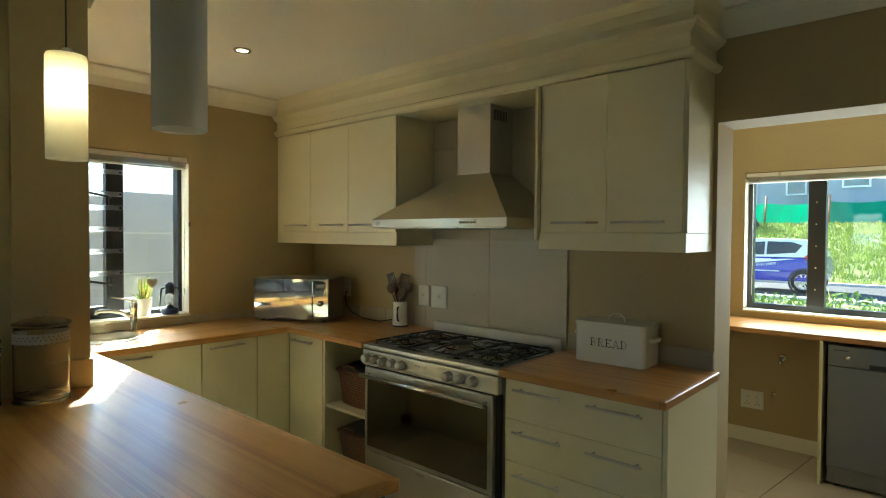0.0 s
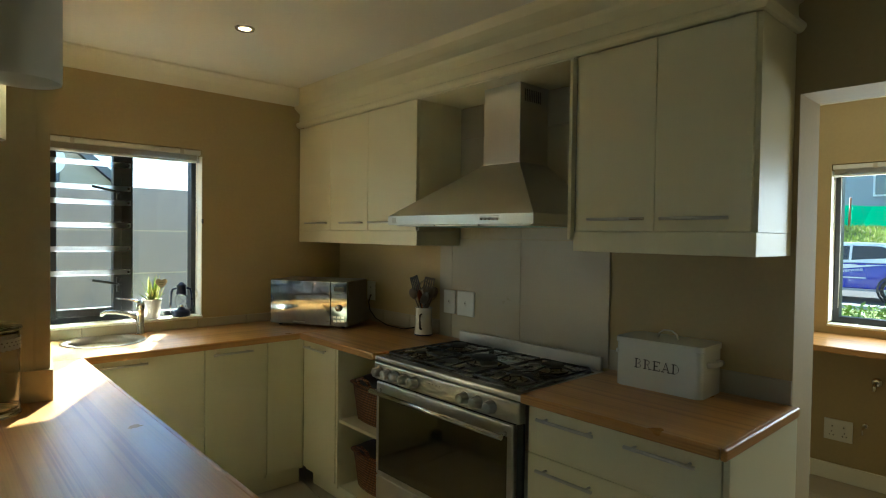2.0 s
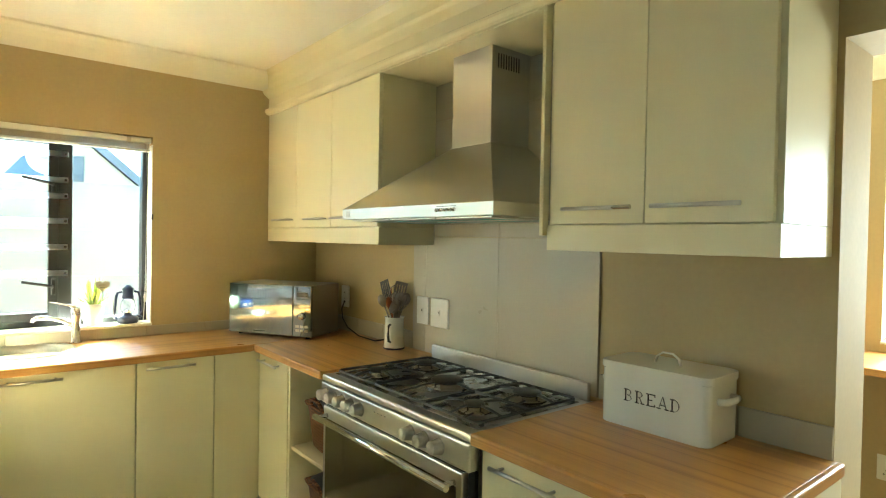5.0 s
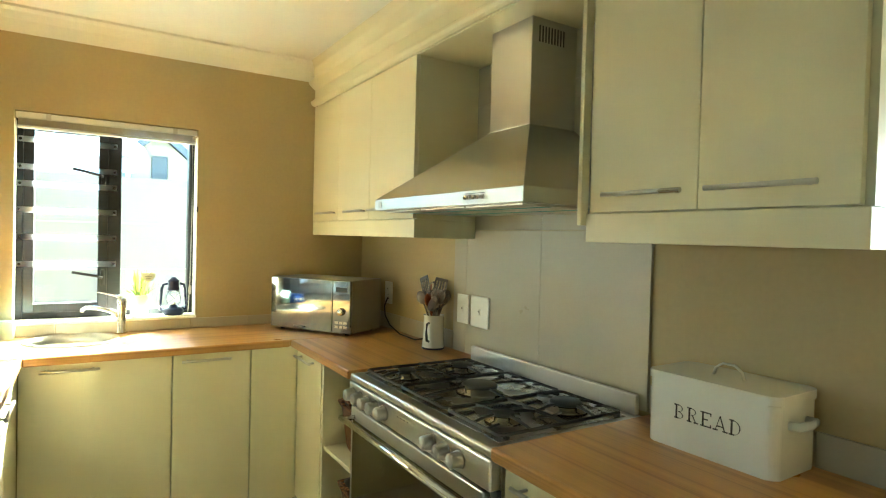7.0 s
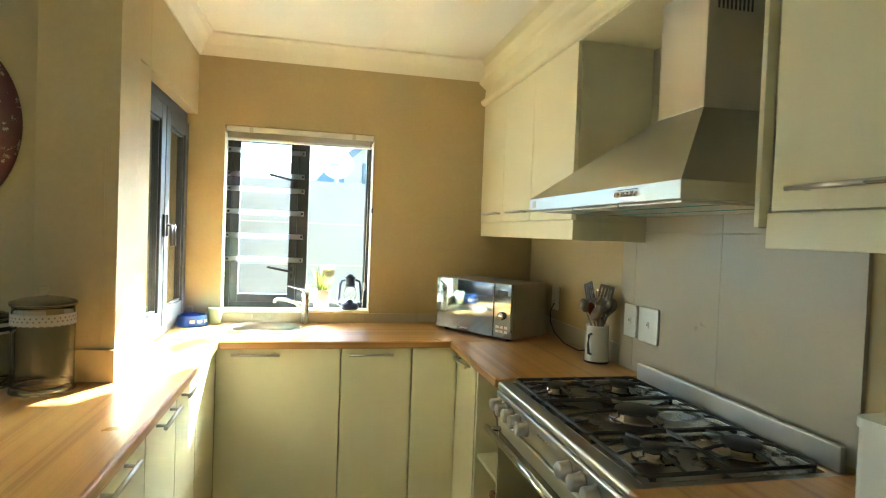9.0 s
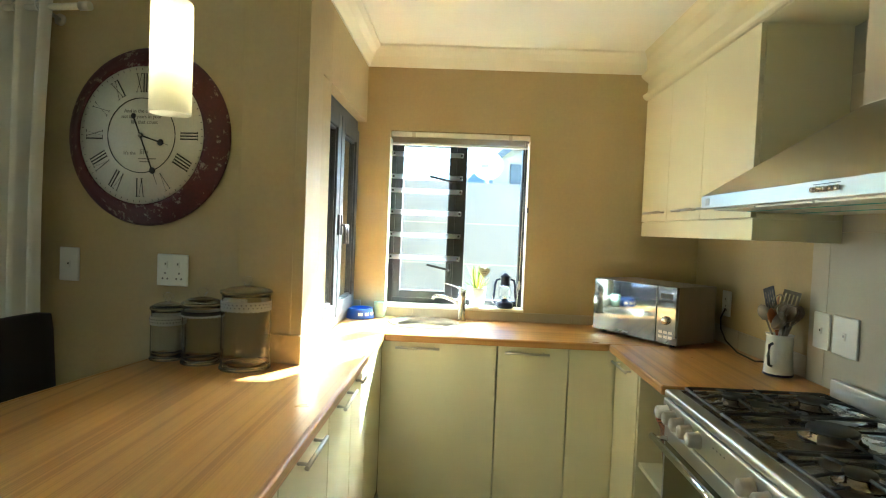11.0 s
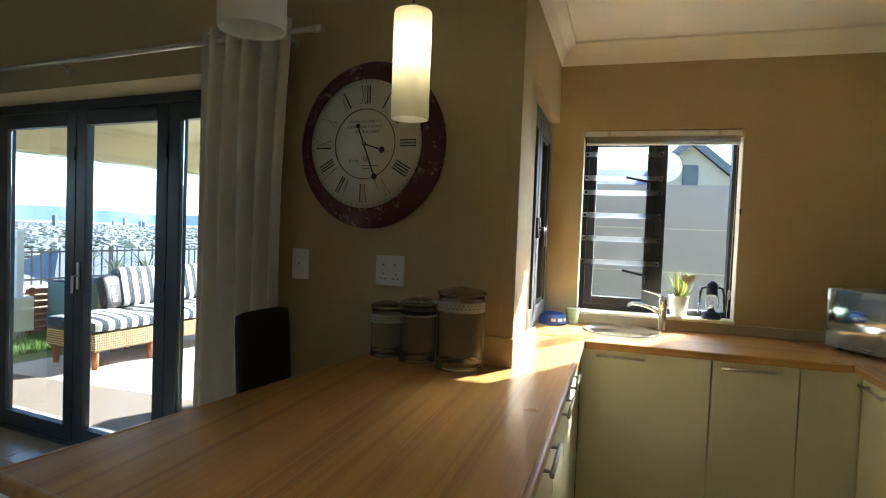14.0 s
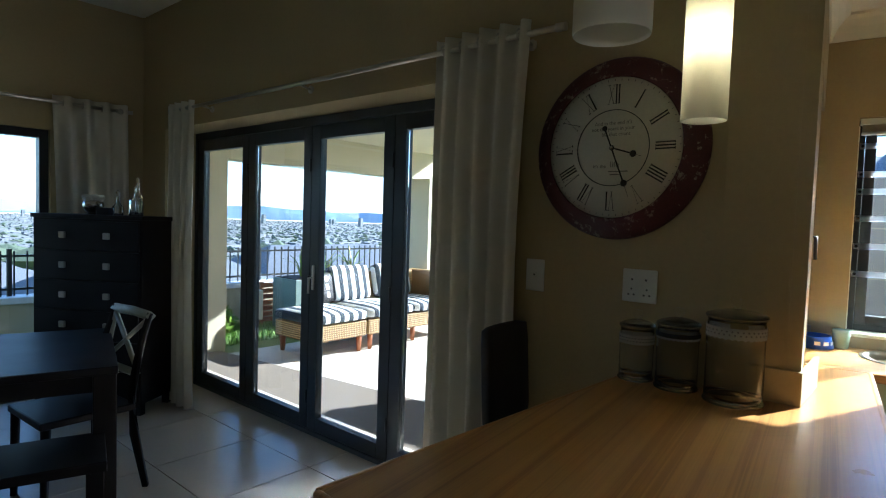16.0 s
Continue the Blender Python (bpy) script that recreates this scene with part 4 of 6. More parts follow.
hb.transform(pose(0.045, 0.035, 0.205))
hp = part("heart_pick", hb, HEARTWOOD, pot, "small pale wooden heart on a stick")
part("stick", tube([(0.046, 0.035, 0.18), (0.035, 0.03, 0.09)], 0.002, 6), HEARTWOOD, hp)
for k, w in enumerate((0.03, 0.022)):
    part("writing", boxes((0.0515, 0.0522, 0.035 - w / 2, 0.035 + w / 2, 0.206 - 0.012 * k, 0.21 - 0.012 * k)), FADED, hp)

lan = thing("lantern", "navy blue hurricane lantern with a clear globe", "lantern", pose(-4.54, 5.735, 0.9705))
part("tank", lathe([(0, 0), (0.046, 0), (0.05, 0.008), (0.05, 0.026), (0.04, 0.036), (0.022, 0.04), (0.02, 0.05), (0, 0.05)], 32), NAVY, lan)
part("globe", lathe([(0.024, 0.05), (0.034, 0.07), (0.037, 0.09), (0.03, 0.118), (0.024, 0.13), (0.0225, 0.129), (0.0285, 0.117), (0.0355, 0.09), (0.0325, 0.07), (0.0225, 0.051)], 32), JARGLASS, lan, "clear glass globe")
part("cap", lathe([(0.026, 0.13), (0.03, 0.135), (0.026, 0.15), (0.026, 0.175), (0.03, 0.18), (0.018, 0.19), (0.01, 0.2), (0, 0.2)], 28), NAVY, lan)
part("burner", lathe([(0, 0.05), (0.014, 0.05), (0.012, 0.066), (0.004, 0.07), (0, 0.07)], 18), CHROME, lan)
for s in (-1, 1):
    part("side_tube", tube([(0, s * 0.045, 0.02), (0, s * 0.06, 0.03), (0, s * 0.063, 0.06), (0, s * 0.057, 0.13), (0, s * 0.05, 0.16), (0, s * 0.028, 0.166)], 0.0065, 10), NAVY, lan)
for s in (-1, 1):
    part("globe_guard", tube([(0.02, -s * 0.035, 0.06), (0.038, 0, 0.09), (0.022, s * 0.032, 0.125)], 0.0012, 6), NAVY, lan)
part("bail", tube([(0, -0.06, 0.15), (0.03, -0.075, 0.1), (0.035, -0.07, 0.03)], 0.0018, 6), CHROME, lan)

bowl = thing("pet_bowl", "blue plastic pet bowl with pale printed marks", "bowl", pose(-4.40, 4.925, 0.9))
part("dish", lathe([(0, 0.004), (0.06, 0.004), (0.062, 0), (0.078, 0), (0.08, 0.004), (0.068, 0.05), (0.07, 0.056), (0.064, 0.056), (0.05, 0.02), (0, 0.018)], 44), BLUE, bowl)
for k in range(3):
    a = 0.2 + 0.5 * k
    part("print_mark", boxes((-0.012, 0.012, -0.001, 0.001, -0.008, 0.008), m=pose(0.0755 * math.cos(a), 0.0755 * math.sin(a), 0.027, 0, 0, math.degrees(a) + 90)), PAINTWHITE, bowl)
cup = thing("tumbler", "pale mint glass tumbler", "cup", pose(-4.445, 5.03, 0.9))
part("cup_wall", lathe([(0, 0.003), (0.026, 0.003), (0.028, 0), (0.03, 0.004), (0.037, 0.085), (0.035, 0.086), (0.028, 0.01), (0, 0.008)], 32), MINT, cup)

# ---- microwave, bread bin, utensils, switches ----
mw = thing("microwave", "silver microwave with a mirrored door", "microwave", pose(-4.115, 6.34, 0.9, 0, 0, 32))
part("case", boxes((-0.26, 0.26, 0.012, 0.285, 0.012, 0.285), bevel=0.004), CASEPAINT, mw, "matt silver-grey painted case")
part("door", boxes((-0.26, 0.148, -0.006, 0.0115, 0.014, 0.283), bevel=0.003), MIRROR, mw, "mirrored glass door")
cp = part("control_panel", boxes((0.151, 0.26, -0.006, 0.0115, 0.014, 0.283), bevel=0.003), MIRROR, mw, "mirrored control strip")
part("dial", lathe([(0, 0.018), (0.016, 0.018), (0.018, 0.014), (0.02, 0), (0, 0)], 26, pose(0.206, -0.0065, 0.125, 90, 0, 0)), CHROME, cp, "chrome dial")
part("display", boxes((0.172, 0.24, -0.0072, -0.0062, 0.225, 0.25)), BLACK, cp)
for i in range(2):
    for j in range(3):
        part("button", boxes((0.168 + 0.027 * j, 0.19 + 0.027 * j, -0.0075, -0.0062, 0.04 + 0.022 * i, 0.054 + 0.022 * i), bevel=0.0004), CHROME, cp)
part("badge", boxes((-0.10, -0.02, -0.0072, -0.0062, 0.028, 0.034)), KNOB, mw)
for x, y in ((-0.215, 0.04), (0.215, 0.04), (-0.215, 0.255), (0.215, 0.255)):
    part("foot", lathe([(0, 0), (0.012, 0), (0.012, 0.012), (0, 0.012)], 12, pose(x, y, 0)), BLACK, mw)
cable = tagged(mesh("power_cable", tube([(-4.09, 6.785, 1.075), (-4.08, 6.76, 1.03), (-4.05, 6.75, 0.98), (-3.98, 6.745, 0.935), (-3.85, 6.74, 0.906), (-3.68, 6.735, 0.905), (-3.56, 6.745, 0.93)], 0.004, 8), BLACK), "black power cable hanging from the socket", "cable")


def plate(name, label, m, w, h, rockers=0, pins=0):
    s = thing(name, label, "socket" if pins else "switch", m)
    part("faceplate", boxes((-w / 2, w / 2, -0.009, 0, -h / 2, h / 2), bevel=0.004), PLASTIC, s)
    for k in range(rockers):
        x = (k - (rockers - 1) / 2) * w * 0.4
        part("rocker", boxes((x - 0.007, x + 0.007, -0.0125, -0.0088, -0.012 + (0.02 if pins else 0), 0.012 + (0.02 if pins else 0)), bevel=0.001), PLASTIC, s)
        part("mark", boxes((x - 0.003, x + 0.003, -0.0132, -0.0124, -0.001 + (0.02 if pins else 0), 0.006 + (0.02 if pins else 0))), BLACK, s)
    for k in range(pins):
        x = (k - (pins - 1) / 2) * w * 0.45
        for dx, dz in ((0, 0.0), (-0.01, -0.02), (0.01, -0.02)):
            part("pin_hole", lathe([(0, 0.0002), (0.0036, 0.0002), (0.0036, 0), (0, 0)], 10, pose(x + dx, -0.0092, dz - 0.012, 90, 0, 0)), BLACK, s)
    return s


plate("cooker_switch", "white switch plate behind the stove", pose(-3.327, 6.787, 1.1), 0.09, 0.13, 1)
plate("cooker_switch", "square white cooker isolator plate", pose(-3.198, 6.787, 1.1), 0.128, 0.135, 1)
plate("wall_socket", "white wall socket behind the microwave", pose(-4.10, 6.799, 1.1), 0.085, 0.125, 1, 1)
plate("wall_socket", "white double wall socket above the glass jars", WEST @ pose(0.001, -0.498, 1.217, 0, 0, 90), 0.125, 0.118, 2, 2)
plate("light_switch", "slim white light switch beside the curtain", WEST @ pose(0.001, -0.93, 1.219, 0, 0, 90), 0.083, 0.128, 1)
plate("wall_socket", "white double wall socket under the scullery counter", pose(-1.925, 8.749, 0.31), 0.15, 0.13, 2, 2)

jug = thing("utensil_jug", "white enamel jug full of cooking utensils", "utensil holder", pose(-3.47, 6.715, 0.9))
part("jug", lathe([(0, 0.004), (0.045, 0.004), (0.05, 0), (0.052, 0.006), (0.047, 0.08), (0.046, 0.15), (0.05, 0.158), (0.046, 0.158), (0.043, 0.14), (0.044, 0.02), (0, 0.016)], 36), ENAMEL, jug)
part("foot_rim", lathe([(0.0505, 0.0), (0.0535, 0.002), (0.0535, 0.008), (0.0505, 0.01)], 36), NAVY, jug, "blue-black foot rim")
part("handle", tube([(0.028, -0.042, 0.125), (0.034, -0.056, 0.12), (0.036, -0.06, 0.08), (0.034, -0.055, 0.045), (0.03, -0.042, 0.04)], 0.006, 8), BLACK, jug, "black enamel handle")


def utensil(kind, lean, turn, length, material):
    m = pose(-0.028 * math.cos(turn), -0.028 * math.sin(turn), 0.02) @ Euler((0, lean, turn)).to_matrix().to_4x4()
    shaft = tube([(0, 0, 0), (0, 0, length * 0.75)], 0.004, 8)
    if kind == "spoon":
        head = lathe([(0, -0.032), (0.014, -0.026), (0.023, -0.006), (0.022, 0.012), (0.012, 0.028), (0, 0.033)], 20, pose(0, 0, length * 0.75 + 0.03) @ Matrix.Diagonal((1, 0.25, 1, 1)))
    elif kind == "slotted":
        head = boxes(*[(-0.03 + 0.013 * k, -0.022 + 0.013 * k, -0.0015, 0.0015, length * 0.75, length * 0.75 + 0.085) for k in range(5)], (-0.03, 0.03, -0.0015, 0.0015, length * 0.75 + 0.083, length * 0.75 + 0.097), (-0.03, 0.03, -0.0015, 0.0015, length * 0.75 - 0.006, length * 0.75 + 0.004))
    elif kind == "whisk":
        head = join(*[tube([(0, 0, length * 0.7), (0.03 * math.cos(a), 0.03 * math.sin(a), length * 0.7 + 0.05), (0.024 * math.cos(a), 0.024 * math.sin(a), length * 0.7 + 0.085), (0, 0, length * 0.7 + 0.1)], 0.0014, 5) for a in [k * math.pi / 3 for k in range(6)]])
    else:
        head = lathe([(0, 0.0), (0.034, 0.02), (0.036, 0.035), (0.034, 0.035), (0, 0.004)], 24, pose(0, 0.01, length * 0.75, 60, 0, 0))
    shaft.transform(m)
    head.transform(m)
    return shaft, head


for kind, lean, turn, length, mt in (
    ("slotted", 0.34, 3.3, 0.31, BLACK), ("slotted", 0.46, 2.8, 0.26, TEAK), ("spoon", 0.24, 2.4, 0.28, DULLSTEEL),
    ("spoon", 0.14, 4.4, 0.26, DULLSTEEL), ("ladle", 0.34, 0.2, 0.30, DULLSTEEL), ("whisk", 0.22, 5.6, 0.29, DULLSTEEL),
    ("spoon", 0.36, 0.7, 0.28, DULLSTEEL), ("ladle", 0.18, 1.4, 0.29, KNOB), ("spoon", 0.05, 5.0, 0.23, BLACK),
    ("whisk", 0.42, 0.0, 0.26, DULLSTEEL), ("spoon", 0.40, 3.9, 0.27, DULLSTEEL), ("ladle", 0.44, 5.9, 0.27, DULLSTEEL),
    ("slotted", 0.20, 0.9, 0.29, DULLSTEEL), ("spoon", 0.30, 4.9, 0.25, TEAK)):
    shaft, head = utensil(kind, lean, turn, length, mt)
    u = part("utensil", shaft, mt, jug, {"black_plastic": "black plastic turner", "teak": "wooden kitchen utensil"}.get(mt.name, "steel cooking utensil"))
    part("head", head, mt, u)

bread = thing("bread_bin", "white enamel bread bin with black lettering", "bread bin", pose(-2.012, 6.698, 0.9, 0, 0, 1.5))


def rounded(w, d, z0, z1, r, flare=0.0):
    bm = bmesh.new()
    rows = []
    for z in (z0, z1):
        k = 1 + flare * (z - z0)
        row = []
        for cx, cy, a0 in ((w / 2 - r, d / 2 - r, 0), (-w / 2 + r, d / 2 - r, 90), (-w / 2 + r, -d / 2 + r, 180), (w / 2 - r, -d / 2 + r, 270)):
            for s in range(7):
                a = radians(a0 + 15 * s)
                row.append(bm.verts.new(((cx + r * math.cos(a)) * k, (cy + r * math.sin(a)) * k, z)))
        rows.append(row)
    n = len(rows[0])
    for i in range(n):
        f = bm.faces.new((rows[0][i], rows[0][(i + 1) % n], rows[1][(i + 1) % n], rows[1][i]))
    caps = [bm.faces.new(rows[0][::-1]), bm.faces.new(rows[1])]
    bmesh.ops.bevel(bm, geom=list({e for f in caps for e in f.edges}), offset=0.003, segments=2, affect="EDGES", profile=0.5)
    return bm


part("tin", rounded(0.332, 0.185, 0, 0.165, 0.022), ENAMEL, bread)
lid = part("lid", rounded(0.34, 0.193, 0.1655, 0.187, 0.025), ENAMEL, bread, "loose white enamel lid")
part("lid_handle", tube([(-0.04, 0, 0.186), (-0.034, 0, 0.206), (-0.015, 0, 0.219), (0.015, 0, 0.219), (0.034, 0, 0.206), (0.04, 0, 0.186)], 0.006, 10, flat=0.5), ENAMEL, lid, "arched strap handle")
for s in (-1, 1):
    part("side_handle", tube([(s * 0.166, -0.04, 0.118), (s * 0.187, -0.038, 0.12), (s * 0.195, 0, 0.122), (s * 0.187, 0.038, 0.12), (s * 0.166, 0.04, 0.118)], 0.008, 10, flat=1.3), ENAMEL, bread, "white strap side handle")
LET = pose(0.002, -0.0932, 0.095)


def serif_letter(ch, x):
    """A typewriter capital from upright bars, arcs and slab serifs."""
    h, t = 0.036, 0.0045
    bits = []
    stem = lambda px: bits.append(boxes((px, px + t, -0.0008, 0, -h / 2, h / 2)))
    foot = lambda px, pz: bits.append(boxes((px - 0.004, px + t + 0.004, -0.0008, 0, pz, pz + 0.003)))
    arc = lambda cx, cz, rx, rz, a0, a1: bits.append(tube([(cx + rx * math.cos(radians(a0 + (a1 - a0) * k / 10)), -0.0004, cz + rz * math.sin(radians(a0 + (a1 - a0) * k / 10))) for k in range(11)], 0.0019, 6, flat=0.3))
    if ch in "BRED":
        stem(-0.011)
        foot(-0.011, -h / 2), foot(-0.011, h / 2 - 0.003)
    if ch in "BR":
        arc(-0.004, 0.0085, 0.012, 0.0083, -90, 90)
    if ch == "B":
        arc(-0.004, -0.0085, 0.0135, 0.0083, -90, 90)
    if ch == "R":
        bits.append(tube([(0, -0.0004, 0), (0.009, -0.0004, -0.0165)], 0.002, 6, flat=0.3))
        foot(0.0075, -h / 2)
    if ch == "D":
        arc(-0.005, 0, 0.016, 0.0165, -90, 90)
    if ch == "E":
        for z, w in ((h / 2 - 0.003, 0.021), (-0.0015, 0.013), (-h / 2, 0.021)):
            bits.append(boxes((-0.009, -0.009 + w, -0.0008, 0, z, z + 0.003)))
        for z in (h / 2 - 0.008, -h / 2):
            bits.append(boxes((0.0105, 0.013, -0.0008, 0, z, z + 0.008)))
    if ch == "A":
        bits.append(tube([(-0.0125, -0.0004, -h / 2), (-0.001, -0.0004, h / 2)], 0.0014, 6, flat=0.4))
        bits.append(tube([(0.0115, -0.0004, -h / 2), (-0.001, -0.0004, h / 2)], 0.0024, 6, flat=0.3))
        bits.append(boxes((-0.008, 0.007, -0.0008, 0, -0.008, -0.0055)))
        foot(-0.015, -h / 2), foot(0.0095, -h / 2)
    bm = join(*bits)
    bm.transform(LET @ pose(x, 0, 0))
    return bm


for k, ch in enumerate("BREAD"):
    part("letter", serif_letter(ch, (k - 2) * 0.036), INK, bread, "black printed letter")

# ---- jars on the breakfast bar ----
def jar(x, y, r, h, band, label):
    j = thing("glass_jar", label, "jar", pose(x, y, 0.9), "glass storage jars")
    part("jar_glass", lathe([(0, 0.008), (r * 0.9, 0.008), (r * 0.94, 0.004), (r * 1.05, 0.0), (r * 1.06, 0.006), (r * 0.99, 0.012), (r, 0.03), (r, h - 0.03), (r * 0.97, h - 0.01), (r * 0.97, h), (r * 0.93, h), (r * 0.93, h - 0.012), (r * 0.96, h - 0.03), (r * 0.96, 0.03), (r * 0.93, 0.014), (0, 0.014)], 48), JARGLASS, j)
    lid = part("lid", lathe([(0, h + 0.004), (r * 0.9, h + 0.002), (r * 1.04, h + 0.002), (r * 1.07, h + 0.008), (r * 1.03, h + 0.014), (r * 0.62, h + 0.025), (0.014, h + 0.03), (0, h + 0.03)], 48), JARGLASS, j, "glass lid")
    part("knob", lathe([(0, h + 0.03), (0.009, h + 0.03), (0.009, h + 0.036), (0.017, h + 0.044), (0.018, h + 0.053), (0.01, h + 0.061), (0, h + 0.063)], 24), JARGLASS, lid, "round glass knob")
    n = 60
    bm = bmesh.new()
    lo, hi = [], []
    for i in range(n):
        a = 2 * math.pi * i / n
        rr = r + 0.0014
        lo.append(bm.verts.new((rr * math.cos(a), rr * math.sin(a), h - 0.02 - band + (0.003 if i % 2 else -0.001))))
        hi.append(bm.verts.new((rr * math.cos(a), rr * math.sin(a), h - 0.02)))
    for i in range(n):
        bm.faces.new((lo[i], lo[(i + 1) % n], hi[(i + 1) % n], hi[i]))
    r2 = bmesh.ops.solidify(bm, geom=bm.faces[:], thickness=0.0012)
    lace = part("lace_band", bm, LACE, j, "white lace ribbon round the neck")
    # two rows of small eyelets along the lace
    for row in range(2 if band > 0.025 else 0):
        for i in range(36):
            a = 2 * math.pi * (i + 0.5 * row) / 36
            part("eyelet", lathe([(0, 0.0006), (0.0026, 0.0006), (0.0026, 0), (0, 0)], 6, pose((r + 0.0027) * math.cos(a), (r + 0.0027) * math.sin(a), h - 0.03 - 0.01 * row, 90, 0, math.degrees(a) + 90)), FADED, lace)
    return j


jar(-3.195, 4.735, 0.083, 0.257, 0.035, "large glass storage jar with a lace band")
mid = jar(-3.238, 4.56, 0.066, 0.205, 0.02, "medium glass storage jar with a black and white band")
part("ribbon", lathe([(0.068, 0.173), (0.0695, 0.174), (0.0695, 0.186), (0.068, 0.187)], 48), INK, mid, "narrow black lace ribbon")
jar(-3.268, 4.42, 0.057, 0.178, 0.032, "small glass storage jar with a lace band")

# ---- wall clock ----
clock = thing("wall_clock", "large round clock with a distressed dark red rim", "clock", WEST @ pose(0.002, -0.605, 1.706, 0, 0, 90))
FRONT = pose(0, 0, 0, 90, 0, 0)
part("rim", lathe([(0.325, 0), (0.328, 0.01), (0.322, 0.02), (0.30, 0.03), (0.272, 0.046), (0.256, 0.056), (0.25, 0.056), (0.25, 0.05)], 96, FRONT), RED, clock)
part("backing", lathe([(0, 0.0), (0.322, 0.0), (0.322, 0.008), (0, 0.008)], 64, FRONT), RED, clock)
face = part("face", lathe([(0, 0.05), (0.2505, 0.05), (0.2505, 0.008), (0, 0.008)], 96, FRONT), FACE, clock, "aged cream paper face")
part("minute_ring", join(tube([(0.135 * math.cos(a), -0.0508, 0.135 * math.sin(a)) for a in [2 * math.pi * k / 72 for k in range(72)]], 0.0016, 6, True)), INK, face)
for k in range(60):
    a = 2 * math.pi * k / 60
    part("minute_mark", boxes((-0.0008, 0.0008, -0.0512, -0.0502, -0.003, 0.003), m=pose(0.24 * math.sin(a), 0, 0.24 * math.cos(a), 0, math.degrees(a), 0)), INK, face)


def roman(text):
    """A thin roman numeral, built upright round its centre."""
    w = {"I": 0.011, "V": 0.026, "X": 0.026}
    x, bits = -sum(w[c] for c in text) / 2, []
    bar = lambda x0, x1, t: bits.append(tube([(x0, -0.0506, -0.033), (x1, -0.0506, 0.033)], t, 4, flat=0.3))
    for c in text:
        m0 = x + w[c] / 2
        if c == "I":
            bar(m0, m0, 0.0024)
        elif c == "V":
            bar(m0, m0 - 0.009, 0.0026), bar(m0, m0 + 0.009, 0.0012)
        else:
            bar(m0 + 0.009, m0 - 0.009, 0.0026), bar(m0 - 0.009, m0 + 0.009, 0.0012)
        x += w[c]
    tot = sum(w[c] for c in text) / 2
    x = -tot
    for c in text:
        for z in (-0.033, 0.033):
            for cx in ((x + w[c] / 2,) if c == "I" or (c == "V" and z < 0) else (x + w[c] / 2 - 0.009, x + w[c] / 2 + 0.009)):
                bits.append(boxes((cx - 0.0042, cx + 0.0042, -0.051, -0.0502, z - 0.0008, z + 0.0008)))
        x += w[c]
    return join(*bits)


for k, t in enumerate(("XII", "I", "II", "III", "IIII", "V", "VI", "VII", "VIII", "IX", "X", "XI")):
    a = 2 * math.pi * k / 12
    bm = roman(t)
    bm.transform(pose(0.19 * math.sin(a), 0, 0.19 * math.cos(a), 0, math.degrees(a), 0))
    part("numeral", bm, INK, face, "black roman numeral")
for t, size, z, x in (("And in the end it's", 0.019, 0.088, 0.0), ("not the years in your", 0.019, 0.068, 0.0), ("life that count", 0.019, 0.048, 0.012), ("It's the", 0.018, -0.065, -0.045), ("life", 0.03, -0.06, 0.012)):
    words(t, size, pose(x, -0.0506, z), FADED, face)
for x0, x1, z in ((-0.01, 0.062, -0.086), (-0.004, 0.03, -0.097)):
    part("writing", boxes((x0, x1, -0.051, -0.0503, z, z + 0.004)), FADED, face, "faded script line")


def clock_hand(deg, length, tail, w, z):
    bm = join(boxes((-w * 0.45, w * 0.45, z - 0.001, z, -tail, length * 0.72), (-0.0006, 0.0006, z - 0.001, z, length * 0.72, length)), lathe([(0, -0.001), (w * 2.0, -0.001), (w * 2.0, 0), (0, 0)], 16, pose(0, z, length * 0.72, 90, 0, 0)), lathe([(0, -0.001), (w * 1.6, -0.001), (w * 1.6, 0), (0, 0)], 16, pose(0, z, -tail, 90, 0, 0)))
    bm.transform(pose(0, 0, 0, 0, deg, 0))
    return bm


part("pointer", clock_hand(107, 0.115, 0.0, 0.006, -0.054), INK, clock, "black hour pointer")
part("pointer", clock_hand(158, 0.19, 0.075, 0.006, -0.057), INK, clock, "black minute pointer")
part("hub", lathe([(0, 0.062), (0.005, 0.062), (0.006, 0.05), (0, 0.05)], 16, FRONT), CHROME, clock)

# ---- lamps ----
def pendant(x, y, z, lit):
    p = thing("pendant_lamp", "frosted white glass cylinder pendant, " + ("switched on" if lit else "switched off"), "pendant lamp", pose(x, y, 0), "pendants over the breakfast bar")
    part("shade", lathe([(0.051, z), (0.052, z + 0.004), (0.052, z + 0.285), (0.049, z + 0.293), (0.02, z + 0.295), (0.02, z + 0.291), (0.046, z + 0.288), (0.0485, z + 0.283), (0.0485, z + 0.004)], 48), FROST, p)
    part("lamp_holder", lathe([(0, z + 0.24), (0.018, z + 0.24), (0.018, z + 0.305), (0.01, z + 0.315), (0, z + 0.315)], 24), CHROME, p)
    part("cord", tube([(0, 0, z + 0.31), (0, 0, HIGH)], 0.0025, 6), BLACK, p)
    part("ceiling_rose", lathe([(0, HIGH - 0.03), (0.045, HIGH - 0.026), (0.05, HIGH), (0, HIGH)], 28), CHROME, p)
    part("bulb", lathe([(0, z + 0.14), (0.02, z + 0.148), (0.028, z + 0.17), (0.022, z + 0.2), (0.013, z + 0.24), (0, z + 0.24)], 24), glow("lit_bulb", (1.0, 0.86, 0.6), 5.5) if lit else CERAMIC, p)
    return p


